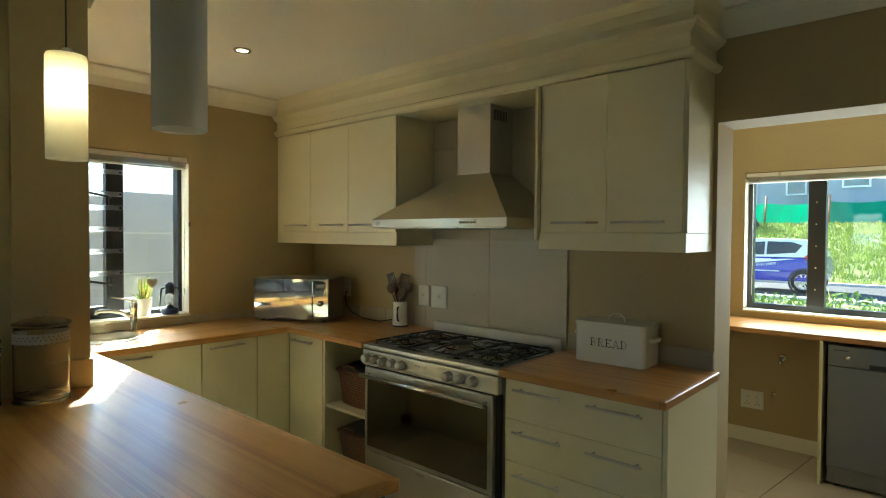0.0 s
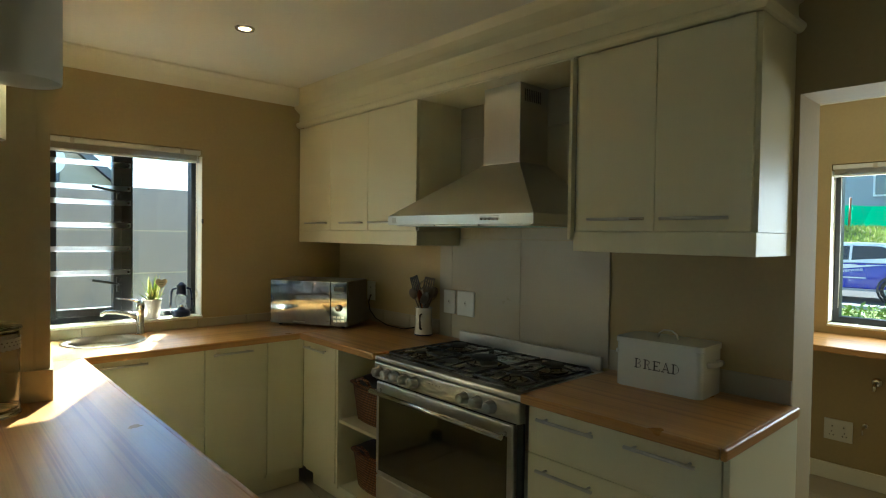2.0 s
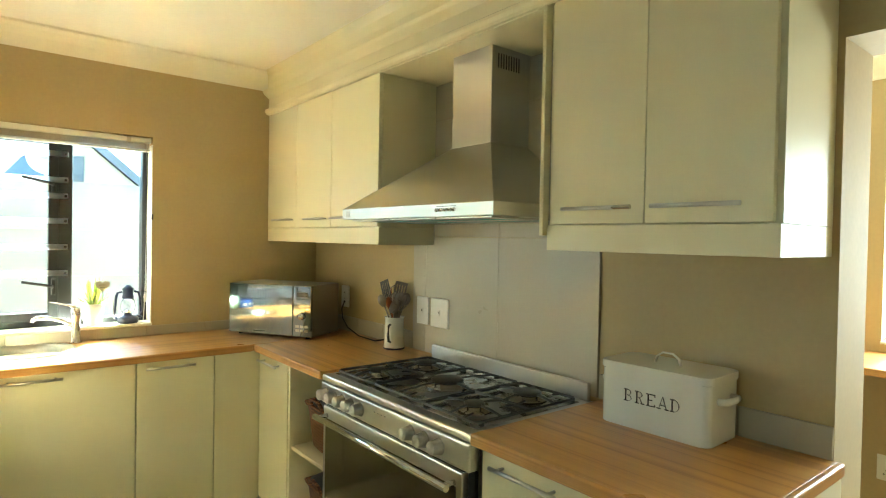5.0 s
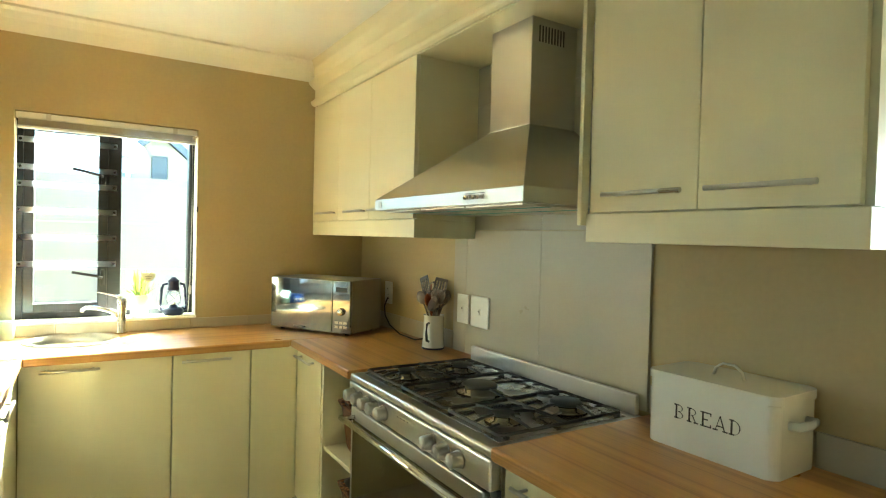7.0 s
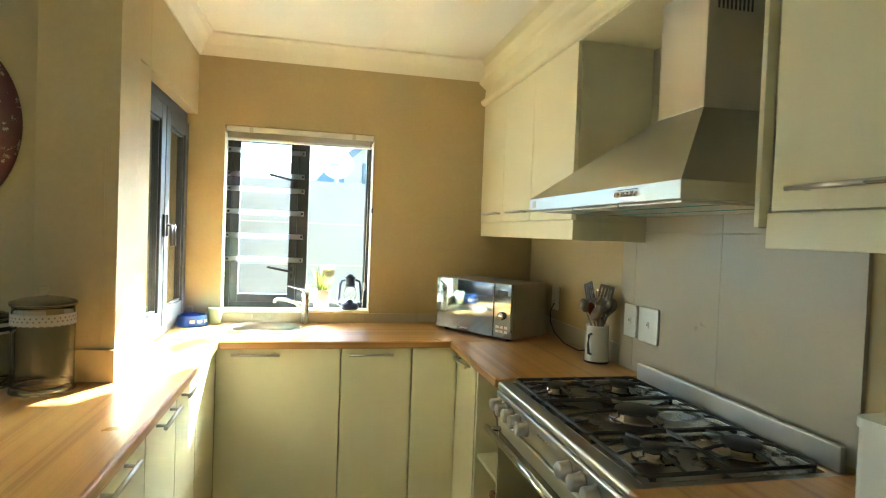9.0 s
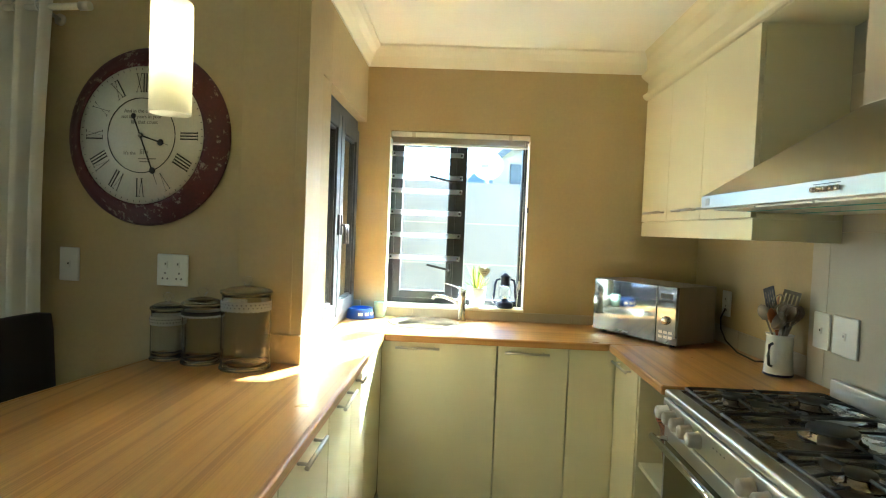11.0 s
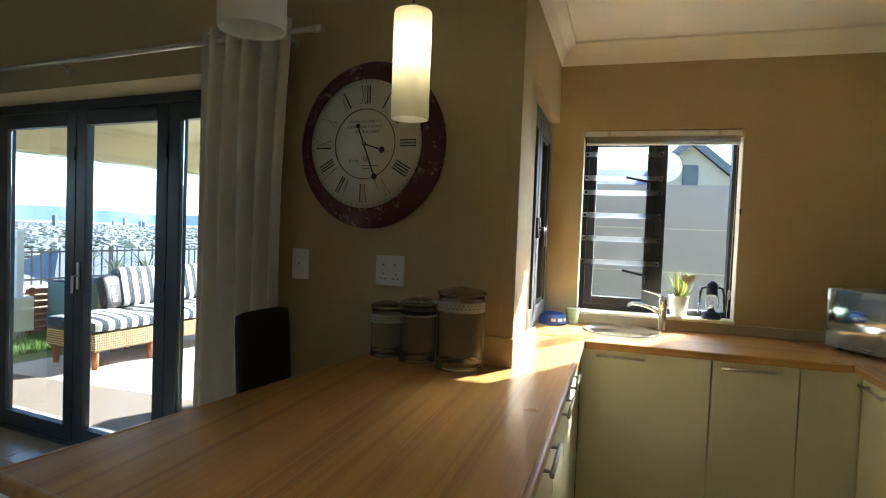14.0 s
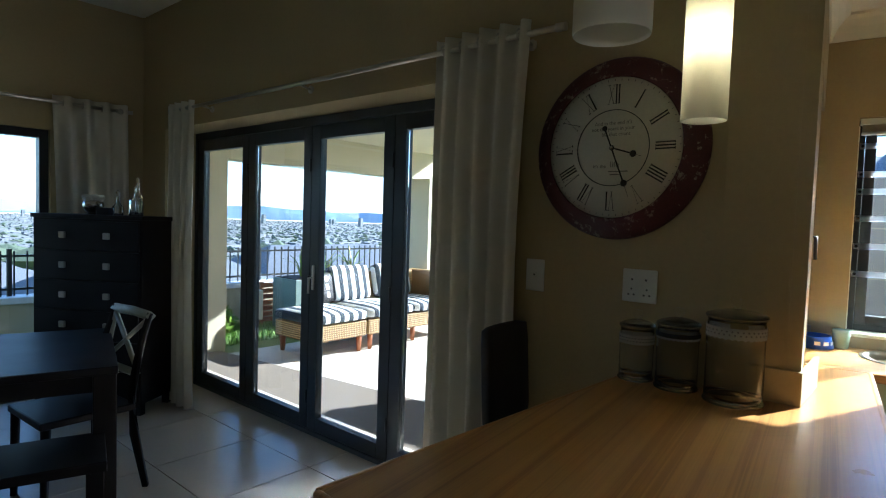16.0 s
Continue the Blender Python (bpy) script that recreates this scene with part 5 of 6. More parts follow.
pendant(-2.73, 4.69, 1.685, True)
pendant(-2.013, 4.694, 1.685, False)
dl = thing("downlight", "small recessed ceiling downlight, switched on", "downlight", pose(-3.60, 5.71, CEIL))
part("trim_ring", lathe([(0.028, -0.001), (0.03, -0.006), (0.043, -0.007), (0.046, -0.001), (0.046, 0), (0.028, 0)], 36), SILVER, dl)
part("lens", lathe([(0, -0.0035), (0.0275, -0.003)], 30), glow("lit_downlight", (1.0, 0.8, 0.5), 3.5), dl)

# ---- bar stool ----
stool = thing("bar_stool", "black leather bar stool with a curved back", "bar stool", pose(-3.08, 4.21, 0, 0, 0, -2))
part("seat", soft_box(-0.2, 0.2, -0.17, 0.2, 0.62, 0.69, 0.03), LEATHER, stool)
bm = soft_box(-0.15, 0.15, -0.03, 0.015, 0.69, 1.06, 0.022)
for v in bm.verts:
    v.co.y += -0.2 - 0.06 * (v.co.z - 0.69) + 0.9 * v.co.x ** 2
part("backrest", bm, LEATHER, stool)
part("column", lathe([(0, 0.02), (0.028, 0.02), (0.028, 0.6), (0.05, 0.62), (0, 0.62)], 24), CHROME, stool)
part("base", lathe([(0, 0), (0.2, 0), (0.2, 0.008), (0.05, 0.022), (0.03, 0.03), (0, 0.03)], 40), CHROME, stool)
part("footrest", tube([(0.14 * math.cos(t), 0.14 * math.sin(t) + 0.05, 0.25) for t in [2 * math.pi * k / 32 for k in range(32)]], 0.009, 8, True), CHROME, stool)


# ---- curtains ----
def curtain(w, z0, z1, folds, seed):
    """Hanging pleats along x with real thickness."""
    r = random.Random(seed)
    nx, nz = folds * 10, 14
    ph = [r.uniform(-0.4, 0.4) for _ in range(folds + 2)]
    bm = bmesh.new()
    grids = []
    for side in (0, 1):
        g = []
        for i in range(nx + 1):
            u = i / nx
            col = []
            for k in range(nz + 1):
                t = k / nz
                amp = 0.030 + 0.012 * t
                y = amp * math.sin(2 * math.pi * folds * u + 0.8 * ph[int(u * folds)] * t) + 0.006 * math.sin(9 * u + 5 * t)
                x = w * u * (1 - 0.05 * math.sin(math.pi * t)) + 0.004 * math.sin(7 * t + seed)
                col.append(bm.verts.new((x, y + 0.003 * side, z1 + (z0 - z1) * t)))
            g.append(col)
        grids.append(g)
    for s, g in enumerate(grids):
        for i in range(nx):
            for k in range(nz):
                q = (g[i][k], g[i + 1][k], g[i + 1][k + 1], g[i][k + 1])
                f = bm.faces.new(q if s else q[::-1])
                f.smooth = True
    a, b = grids
    for i in range(nx):
        bm.faces.new((a[i][0], a[i + 1][0], b[i + 1][0], b[i][0]))
        bm.faces.new((a[i][nz], b[i][nz], b[i + 1][nz], a[i + 1][nz]))
    return bm


def hung(m, w, folds, seed, ztop, group):
    c = thing("curtain", "off-white eyelet curtain drawn open on a steel rod", "curtain", m, group)
    part("cloth", curtain(w, 0.015, ztop, folds, seed), FABRIC, c)
    for k in range(folds):
        x = w * (k + 0.5) / folds
        part("eyelet", tube([(x + 0.0, 0.022 * math.cos(t), ztop - 0.05 + 0.022 * math.sin(t)) for t in [2 * math.pi * j / 16 for j in range(16)]], 0.004, 6, True), STEEL, c)
    return c


ROD = 2.16
hung(WEST @ pose(0.09, -1.43, 0, 0, 0, 90), 0.485, 5, 3, ROD + 0.055, "patio door curtains")
hung(WEST @ pose(0.09, -4.08, 0, 0, 0, 90), 0.40, 4, 5, ROD + 0.045, "patio door curtains")
hung(WEST @ pose(0.15, -4.66, 0), 0.52, 4, 8, 2.25, "south door curtains")


def rod(m, length, z, ends):
    r = thing("curtain_rod", "brushed steel curtain rod with end caps", "curtain rod", m)
    part("pole", tube([(0, 0, z), (length, 0, z)], 0.0125, 14), STEEL, r)
    for x in (0, length):
        part("end_cap", tube([(x - 0.02, 0, z), (x + 0.02, 0, z)], 0.016, 14), STEEL, r)
    for x in ends:
        part("bracket", join(tube([(x, 0, z), (x, 0.085, z - 0.015)], 0.007, 8), lathe([(0, 0), (0.022, 0), (0.022, 0.008), (0, 0.008)], 18, pose(x, 0.09, z - 0.015, 90, 0, 0))), STEEL, r)


rod(WEST @ pose(0.09, -3.94, 0, 0, 0, 90), 3.13, ROD, (0.35, 1.48, 2.95))
rod(WEST @ pose(0.14, -4.66, 0), 2.2, 2.2, (0.1, 1.1, 2.1))

# ---- dining side ----
chest = thing("chest_of_drawers", "tall black-brown chest of drawers with square knobs", "chest", WEST @ pose(0.60, -4.17, 0, 0, 0, 122))
CW, CD, CH = 0.84, 0.36, 1.385
part("body", boxes((-CW / 2, CW / 2, 0, CD, 0.08, CH - 0.03), bevel=0.003), DARKWOOD, chest)
part("top", boxes((-CW / 2 - 0.012, CW / 2 + 0.012, -0.015, CD, CH - 0.03, CH), bevel=0.004), DARKWOOD, chest)
for x in (-CW / 2 + 0.03, CW / 2 - 0.03):
    for y in (0.03, CD - 0.03):
        part("leg", boxes((x - 0.025, x + 0.025, y - 0.025, y + 0.025, 0, 0.08), bevel=0.003), DARKWOOD, chest)
for k in range(6):
    d = part("drawer", boxes((-CW / 2 + 0.015, CW / 2 - 0.015, -0.016, 0.0, 0.1 + 0.208 * k, 0.3 + 0.208 * k), bevel=0.003), DARKWOOD, chest)
    for x in (-0.17, 0.17):
        part("knob", boxes((x - 0.022, x + 0.022, -0.036, -0.016, 0.178 + 0.208 * k, 0.222 + 0.208 * k), bevel=0.004), KNOB, d, "square pewter knob")
CHESTTOP = chest.matrix_world @ pose(0, 0, CH)
fb = thing("flower_bowl", "glass bowl of pale roses on the chest", "flower bowl", CHESTTOP @ pose(-0.06, 0.13, 0))
part("bowl", lathe([(0, 0.0), (0.04, 0), (0.035, 0.01), (0.055, 0.03), (0.07, 0.065), (0.06, 0.1), (0.056, 0.1), (0.064, 0.065), (0.05, 0.03), (0, 0.016)], 32), SILVER, fb)
for k in range(9):
    a = k * 2.4
    s = 0.045 if k else 0
    part("rose", lathe([(0, -0.02), (0.022, -0.012), (0.03, 0.004), (0.026, 0.018), (0.016, 0.01), (0.012, 0.022), (0, 0.016)], 14, pose(s * math.cos(a), s * math.sin(a), 0.11 + 0.01 * (k % 2))), CERAMIC, fb, "pale rose bloom")


def bottle(x, y, prof, mt, label, stopper):
    b = thing("decanter", label, "bottle", CHESTTOP @ pose(x, y, 0), "bottles on the chest")
    part("glass_body", lathe(prof, 28), mt, b)
    z = prof[-1][1]
    part("stopper", lathe([(0, z), (0.008, z), (0.008, z + 0.008), (stopper, z + 0.02), (stopper, z + 0.03), (0, z + 0.045)], 18), JARGLASS, b)


bottle(0.12, 0.15, [(0, 0), (0.035, 0), (0.037, 0.01), (0.036, 0.06), (0.012, 0.09), (0.01, 0.13), (0.014, 0.135)], JARGLASS, "clear glass decanter with a round stopper", 0.014)
bottle(0.21, 0.24, [(0, 0), (0.03, 0), (0.032, 0.02), (0.03, 0.14), (0.011, 0.17), (0.01, 0.23), (0.013, 0.235)], JARGLASS, "tall slim glass decanter", 0.013)
bottle(0.27, 0.14, [(0, 0), (0.045, 0), (0.047, 0.005), (0.047, 0.1), (0.04, 0.12), (0.014, 0.135), (0.014, 0.16), (0.018, 0.165)], JARGLASS, "square-shouldered cut glass decanter", 0.016)
tb = thing("trinket_box", "small dark box on the chest", "box", CHESTTOP @ pose(0.1, 0.045, 0))
part("box_body", boxes((-0.05, 0.05, -0.025, 0.025, 0, 0.05), bevel=0.003), DARKWOOD, tb)

TABLE = WEST @ pose(1.05, -2.36, 0, 0, 0, -17.5)
table = thing("dining_table", "dark-stained wooden dining table", "table", TABLE)
part("tabletop", boxes((0, 1.7, -0.95, 0, 0.715, 0.75), bevel=0.004), DARKWOOD, table)
part("apron", boxes((0.08, 1.62, -0.89, -0.06, 0.63, 0.714)), DARKWOOD, table)
for x in (0.05, 1.65):
    for y in (-0.9, -0.05):
        part("leg", boxes((x - 0.045, x + 0.045, y - 0.045, y + 0.045, 0, 0.7145), bevel=0.004), DARKWOOD, table)
bench = thing("dining_bench", "dark-stained wooden bench at the table", "bench", TABLE @ pose(0.05, 0.14, 0))
part("seat", boxes((0, 1.2, -0.18, 0.18, 0.42, 0.46), bevel=0.004), DARKWOOD, bench)
for x in (0.04, 1.16):
    for y in (-0.14, 0.14):
        part("leg", boxes((x - 0.03, x + 0.03, y - 0.03, y + 0.03, 0, 0.42), bevel=0.003), DARKWOOD, bench)

# the chair stands at the table's end; its local +y looks at the table
chair = thing("dining_chair", "dark-stained dining chair with a pale cross back", "chair", WEST @ pose(0.85, -2.93, 0, 0, 0, -86))
part("seat", boxes((-0.21, 0.21, 0.0, 0.42, 0.42, 0.455), bevel=0.008), DARKWOOD, chair)
PALE = mat("worn_pale_paint", (0.38, 0.37, 0.29), 0.5, vary=0.15)
for x in (-0.19, 0.19):
    part("leg", tube([(x, 0.39, 0.42), (x, 0.4, 0.0)], [0.022, 0.016], 4), DARKWOOD, chair)
    part("leg", tube([(x, -0.06, 0.0), (x, 0.0, 0.3), (x, 0.015, 0.5), (x, -0.03, 0.75), (x, -0.08, 0.9)], [0.018, 0.024, 0.024, 0.02, 0.018], 4), DARKWOOD, chair)
part("top_rail", tube([(-0.2, -0.076, 0.885), (0, -0.085, 0.89), (0.2, -0.076, 0.885)], 0.026, 4), PALE, chair, "worn pale top rail")
part("lower_rail", tube([(-0.19, -0.01, 0.6), (0.19, -0.01, 0.6)], 0.022, 4), PALE, chair)
for s in (-1, 1):
    part("cross_bar", tube([(s * 0.17, -0.02, 0.62), (-s * 0.17, -0.07, 0.865)], 0.014, 4), PALE, chair, "worn pale diagonal slat")
    part("back_stile", tube([(s * 0.175, -0.02, 0.61), (s * 0.175, -0.074, 0.875)], 0.013, 4), PALE, chair)
part("stretcher", tube([(-0.19, 0.39, 0.2), (0.19, 0.39, 0.2)], 0.012, 6), DARKWOOD, chair)

# ---- scullery ----
sc = tagged(mesh("scullery_worktop", boxes((-2.698, 0.698, 8.22, 8.749, 0.866, 0.9), bevel=0.004), OAK), "honey-coloured wooden scullery worktop under the window", "worktop", "wooden worktops")
bt = tagged(mesh("support_batten", boxes((-2.699, -1.96, 8.24, 8.27, 0.83, 0.8655), bevel=0.002), WHITE), "white batten under the scullery worktop", "batten")
pl = tagged(mesh("partition_board", boxes((-1.445, -1.428, 8.225, 8.73, 0, 0.8655), bevel=0.001), CREAM), "cream panel beside the dishwasher", "panel")
dw = thing("dishwasher", "silver-grey freestanding dishwasher under the worktop", "dishwasher", pose(-1.405, 8.25, 0))
DWM = mat("grey_appliance", (0.20, 0.20, 0.195), 0.4, 0.7, vary=0.05)
part("body", boxes((0.002, 0.596, 0.03, 0.48, 0.03, 0.845)), DWM, dw)
part("door", boxes((0, 0.598, 0.0, 0.029, 0.12, 0.72), bevel=0.004), DWM, dw)
cpn = part("control_panel", boxes((0, 0.598, -0.004, 0.029, 0.723, 0.845), bevel=0.004), DWM, dw)
part("grip", boxes((0.2, 0.4, -0.008, -0.0042, 0.728, 0.752), bevel=0.002), BLACK, cpn)
part("button", lathe([(0, 0.006), (0.012, 0.006), (0.013, 0), (0, 0)], 18, pose(0.10, -0.0045, 0.775, 90, 0, 0)), CHROME, cpn)
part("panel_mark", boxes((0.03, 0.1, -0.0048, -0.0042, 0.815, 0.82)), BLACK, cpn)
part("kick_plate", boxes((0.004, 0.594, 0.02, 0.03, 0.02, 0.115)), DWM, dw)
for x in (0.05, 0.55):
    for y in (0.06, 0.44):
        part("foot", lathe([(0, 0), (0.018, 0), (0.015, 0.03), (0, 0.03)], 12, pose(x, y, 0)), BLACK, dw)
for x, z in ((-1.74, 0.64), (-1.79, 0.37)):
    v = thing("water_valve", "chrome water valve on the scullery wall", "valve", pose(x, 8.749, z))
    part("flange", lathe([(0, 0), (0.028, 0), (0.026, 0.008), (0.012, 0.012), (0, 0.012)], 24, pose(0, 0, 0, 90, 0, 0) if z > 0.5 else pose(0, 0, 0, 90, 0, 0) @ Matrix.Scale(0.6, 4)), CHROME, v)
    part("spout", tube([(0, -0.01, 0), (0, -0.05, 0.0), (0, -0.07, -0.012), (0, -0.072, -0.04)], 0.010 if z > 0.5 else 0.006, 10), CHROME, v)

# ---- patio ----
patio = structure("patio", boxes((-5.0, -0.345, -5.2, 0.0, -0.2, -0.026)), GROUT, "patio of large pale tiles", "patio", WEST)
structure("patio_roof", boxes((-4.4, -0.345, -5.6, -0.27, 2.36, 2.5)), PLASTER, "beige plastered patio ceiling", "ceiling", WEST)
structure("patio_beam", boxes((-4.4, -0.345, -5.6, -5.3, 1.99, 2.36)), PLASTER, "beige plastered beam along the patio edge", "beam", WEST)
structure("patio_pillar", boxes((-4.35, -3.9, -5.599, -5.06, -0.2, 1.99)), PLASTER, "beige plastered patio pillar", "pillar", WEST)
structure("patio_pier", boxes((-1.06, -0.345, -5.599, -5.3, -0.2, 1.99)), PLASTER, "beige plastered pier beside the glass door", "pillar", WEST)
gw = tagged(thing("garden_wall", "low beige plastered garden wall with a dark steel fence", "garden wall", WEST @ pose(0, -6.55, 0)), kind="structure")
part("wall", boxes((-3.3, 4.5, -0.2, 0, -0.6, 0.46)), PLASTER, gw)
part("coping", boxes((-3.32, 4.52, -0.22, 0.02, 0.46, 0.53), bevel=0.01), PAINTWHITE, gw)
fence = thing("palisade_fence", "dark steel railing on the garden wall", "fence", WEST @ pose(0, -6.65, 0))
for z in (0.60, 0.93):
    part("rail", boxes((-9.0, 4.5, -0.012, 0.012, z - 0.012, z + 0.012)), BLACK, fence)
rail = boxes((-0.007, 0.007, -0.007, 0.007, 0.5, 0.98))
first = part("picket", rail, BLACK, fence)
for k in range(1, 122):
    o = new("picket", first.data)
    o.parent = fence
    o.location = (-9.0 + 0.11 * k, 0, 0)
first.location = (-9.0, 0, 0)
for k in range(8):
    part("post", boxes((-9.0 + 1.9 * k - 0.02, -9.0 + 1.9 * k + 0.02, -0.02, 0.02, -0.6 if k < 3 else 0.53, 1.0)), BLACK, fence)

gate = thing("timber_screen", "slatted timber screen beside the planter", "screen", WEST @ pose(-2.9, -6.35, 0))
for k in range(7):
    part("slat", boxes((0.0, 0.85, 0, 0.02, 0.02 + 0.075 * k, 0.08 + 0.075 * k), bevel=0.003), TEAK, gate)
for x in (0.03, 0.78):
    part("post", boxes((x, x + 0.04, 0.02, 0.06, -0.3, 0.55)), TEAK, gate)
post = thing("camera_post", "white post with a grey control box and a camera", "post", WEST @ pose(-1.95, -6.3, 0))
part("pole", boxes((-0.035, 0.035, -0.035, 0.035, -0.3, 1.2), bevel=0.005), PAINTWHITE, post)
cb = part("control_box", boxes((-0.1, 0.16, 0.036, 0.12, 0.08, 0.46), bevel=0.01), PAINTWHITE, post, "white plastic control box")
part("conduit", tube([(0.0, 0.08, 0.08), (0.0, 0.08, -0.3)], 0.012, 8), KNOB, cb)
part("conduit", tube([(0.07, 0.08, 0.08), (0.07, 0.08, -0.3)], 0.012, 8), KNOB, cb)
part("arm", tube([(0, 0, 1.1), (0.09, 0.02, 1.1)], 0.012, 8), PAINTWHITE, post)
part("camera_dome", lathe([(0, -0.05), (0.03, -0.04), (0.042, -0.01), (0.042, 0.02), (0, 0.03)], 20, pose(0.11, 0.02, 1.08)), BLACK, post)
pln = thing("planter_box", "grey-green planter box behind the sofa", "planter", WEST @ pose(-2.95, -5.65, 0))
part("box_body", boxes((-0.6, 0.75, -0.55, -0.05, -0.3, 0.62), bevel=0.006), PLANTER, pln)
part("soil", boxes((-0.57, 0.72, -0.52, -0.08, 0.62, 0.63)), SOIL, pln)
rnd = random.Random(9)
for k in range(46):
    a, l = rnd.uniform(0, 2 * math.pi), rnd.uniform(0.2, 0.5)
    x = rnd.choice((-0.35, 0.1, 0.5))
    part("frond", blade((x, -0.3, 0.62), (x + 0.8 * l * math.cos(a), -0.3 + 0.6 * l * math.sin(a), 0.62 + l * rnd.uniform(0.5, 1.0)), 0.014, 0.06), LEAF if k % 3 else PETAL, pln)

sofa = thing("wicker_sofa", "wicker corner sofa with striped blue and white cushions", "sofa", WEST @ pose(0.25, -0.07, -0.02))
SB = -4.93


def wicker_box(x0, x1, y0, y1, z0, z1):
    bm = boxes((x0, x1, y0, y1, z0, z1), bevel=0.015, seg=3)
    return bm


part("ottoman_base", wicker_box(-2.42, -1.72, -4.95, -4.27, 0.17, 0.34), WICKER, sofa)
part("seat_base", wicker_box(-3.85, -2.44, -4.97, -4.27, 0.17, 0.34), WICKER, sofa)
part("back_frame", wicker_box(-3.85, -2.3, -5.06, -4.975, 0.17, 0.78), WICKER, sofa)
part("arm_frame", wicker_box(-3.95, -3.86, -5.06, -4.25, 0.17, 0.78), WICKER, sofa)
for x in (-1.78, -2.36, -2.52, -3.2, -3.78):
    for y in (-4.33, -4.89):
        part("leg", tube([(x, y, 0.0), (x, y, 0.172)], [0.028, 0.045], 4), TEAK, sofa, "tapered teak leg")
for x0, x1 in ((-2.42, -1.70), (-3.14, -2.44), (-3.85, -3.16)):
    part("seat_cushion", soft_box(x0, x1, -4.96, -4.24, 0.342, 0.46, 0.05, puff=0.02), STRIPE_X, sofa, "striped blue and white seat cushion")
for x0, x1 in ((-3.0, -2.4), (-3.7, -3.1)):
    c = part("back_cushion", soft_box(x0, x1, -0.07, 0.07, 0.0, 0.42, 0.06, puff=0.0), STRIPE_X, sofa, "striped blue and white back cushion")
    c.matrix_basis = pose(0, -4.88, 0.462, 14, 0, 0)
c = part("scatter_cushion", soft_box(-0.17, 0.17, -0.06, 0.06, 0, 0.34, 0.055), LEATHER, sofa, "dark scatter cushion with pale squares")
c.matrix_basis = pose(-2.34, -4.86, 0.465, 12, 0, 25)
for k in range(3):
    q = part("pale_square", boxes((0.02, 0.09, -0.064, -0.0605, 0.06 + 0.09 * k, 0.12 + 0.09 * k)), PAINTWHITE, sofa)
    q.matrix_basis = pose(-2.34, -4.86, 0.465, 12, 0, 25) @ pose(0, 0.125, 0)

# ---- beyond the windows ----
tagged(thing("boundary_wall", "grey plastered boundary wall with raised joints", "boundary wall", pose(-7.2, 0, 0)), kind="structure")
bw = bpy.data.objects["boundary_wall"]
part("wall", boxes((-0.2, 0, 3.7, 16.0, -0.4, 1.9)), BOUNDARY, bw)
for z in (1.05, 1.47):
    part("joint", boxes((0.001, 0.012, 3.7, 16.0, z, z + 0.012)), KERB, bw)
house = thing("gable_house", "beige gabled house with a dark tiled roof", "house", pose(-18, 6.97, 0))
GABLE = mat("house_plaster", (0.47, 0.42, 0.35), 0.85, vary=0.05)
bm = bmesh.new()
prof = [(-3.2, -0.5), (3.2, -0.5), (3.2, 1.15), (0, 3.9), (-3.2, 1.15)]
f0 = [bm.verts.new((0, y, z)) for y, z in prof]
f1 = [bm.verts.new((-6, y, z)) for y, z in prof]
bm.faces.new(f0), bm.faces.new(f1[::-1])
for i in range(5):
    bm.faces.new((f0[i], f1[i], f1[(i + 1) % 5], f0[(i + 1) % 5]))
bmesh.ops.recalc_face_normals(bm, faces=bm.faces[:])
part("wall", bm, GABLE, house)
for s in (-1, 1):
    part("roof", join(*[boxes((-6.3, 0.3, -0.02, 0.37, 0.0, 0.05), m=pose(0, 0, 4.06, s * -40.7 if s > 0 else 40.7, 0, 0) @ pose(0, s * 0.34 * k - (0.37 if s < 0 else 0), -0.01 * (k % 2))) for k in range(14)]), SLATE, house)
    part("barge_board", boxes((0.3, 0.34, -0.05, 4.75, -0.14, 0.05), m=pose(0, 0, 4.06, -40.7, 0, 0) if s > 0 else pose(0, 0, 4.06, -40.7, 0, 0) @ Matrix.Identity(4)) if s > 0 else boxes((0.3, 0.34, -4.75, 0.05, -0.14, 0.05), m=pose(0, 0, 4.06, 40.7, 0, 0)), SLATE, house)
win = part("window", boxes((0.01, 0.05, -0.17, 0.19, 1.9, 3.35)), SLATE, house)
part("frame", ring(-0.19, 0.21, 1.88, 3.37, 0, 0.06, 0.03), KERB, win).matrix_basis = pose(0.0, 0, 0, 0, 0, 90)
hh = thing("tiled_house", "low house with a blue-grey tiled roof", "house", pose(-15, 2.0, 0))
part("wall", boxes((-5, 0, -5, 3.9, -0.5, 2.2)), GABLE, hh)
part("roof", join(*[boxes((-0.36, 0.02, -5.3, 4.2, 0, 0.05), m=pose(0.3 - 0.33 * k, 0, 2.2 + 0.105 * k, 0, 18, 0)) for k in range(9)]), SLATE, hh)
dish = thing("satellite_dish", "white satellite dish on a pole", "satellite dish", pose(-10.35, 5.83, 2.42, 0, 0, 0))
part("reflector", lathe([(0, -0.02), (0.1, -0.012), (0.18, 0.01), (0.24, 0.045), (0.245, 0.05), (0.24, 0.052), (0.17, 0.02), (0, -0.01)], 36, pose(0, 0, 0, 0, 75, 0)), PAINTWHITE, dish)
part("arm", tube([(0.02, 0, -0.2), (0.3, 0, -0.08)], 0.012, 8), KERB, dish)
part("mast", tube([(-0.05, 0, -3.0), (-0.05, 0, 0.0)], 0.03, 10), KERB, dish)
part("maker_mark", boxes((0.055, 0.06, -0.1, 0.02, -0.02, 0.02)), FADED, dish)


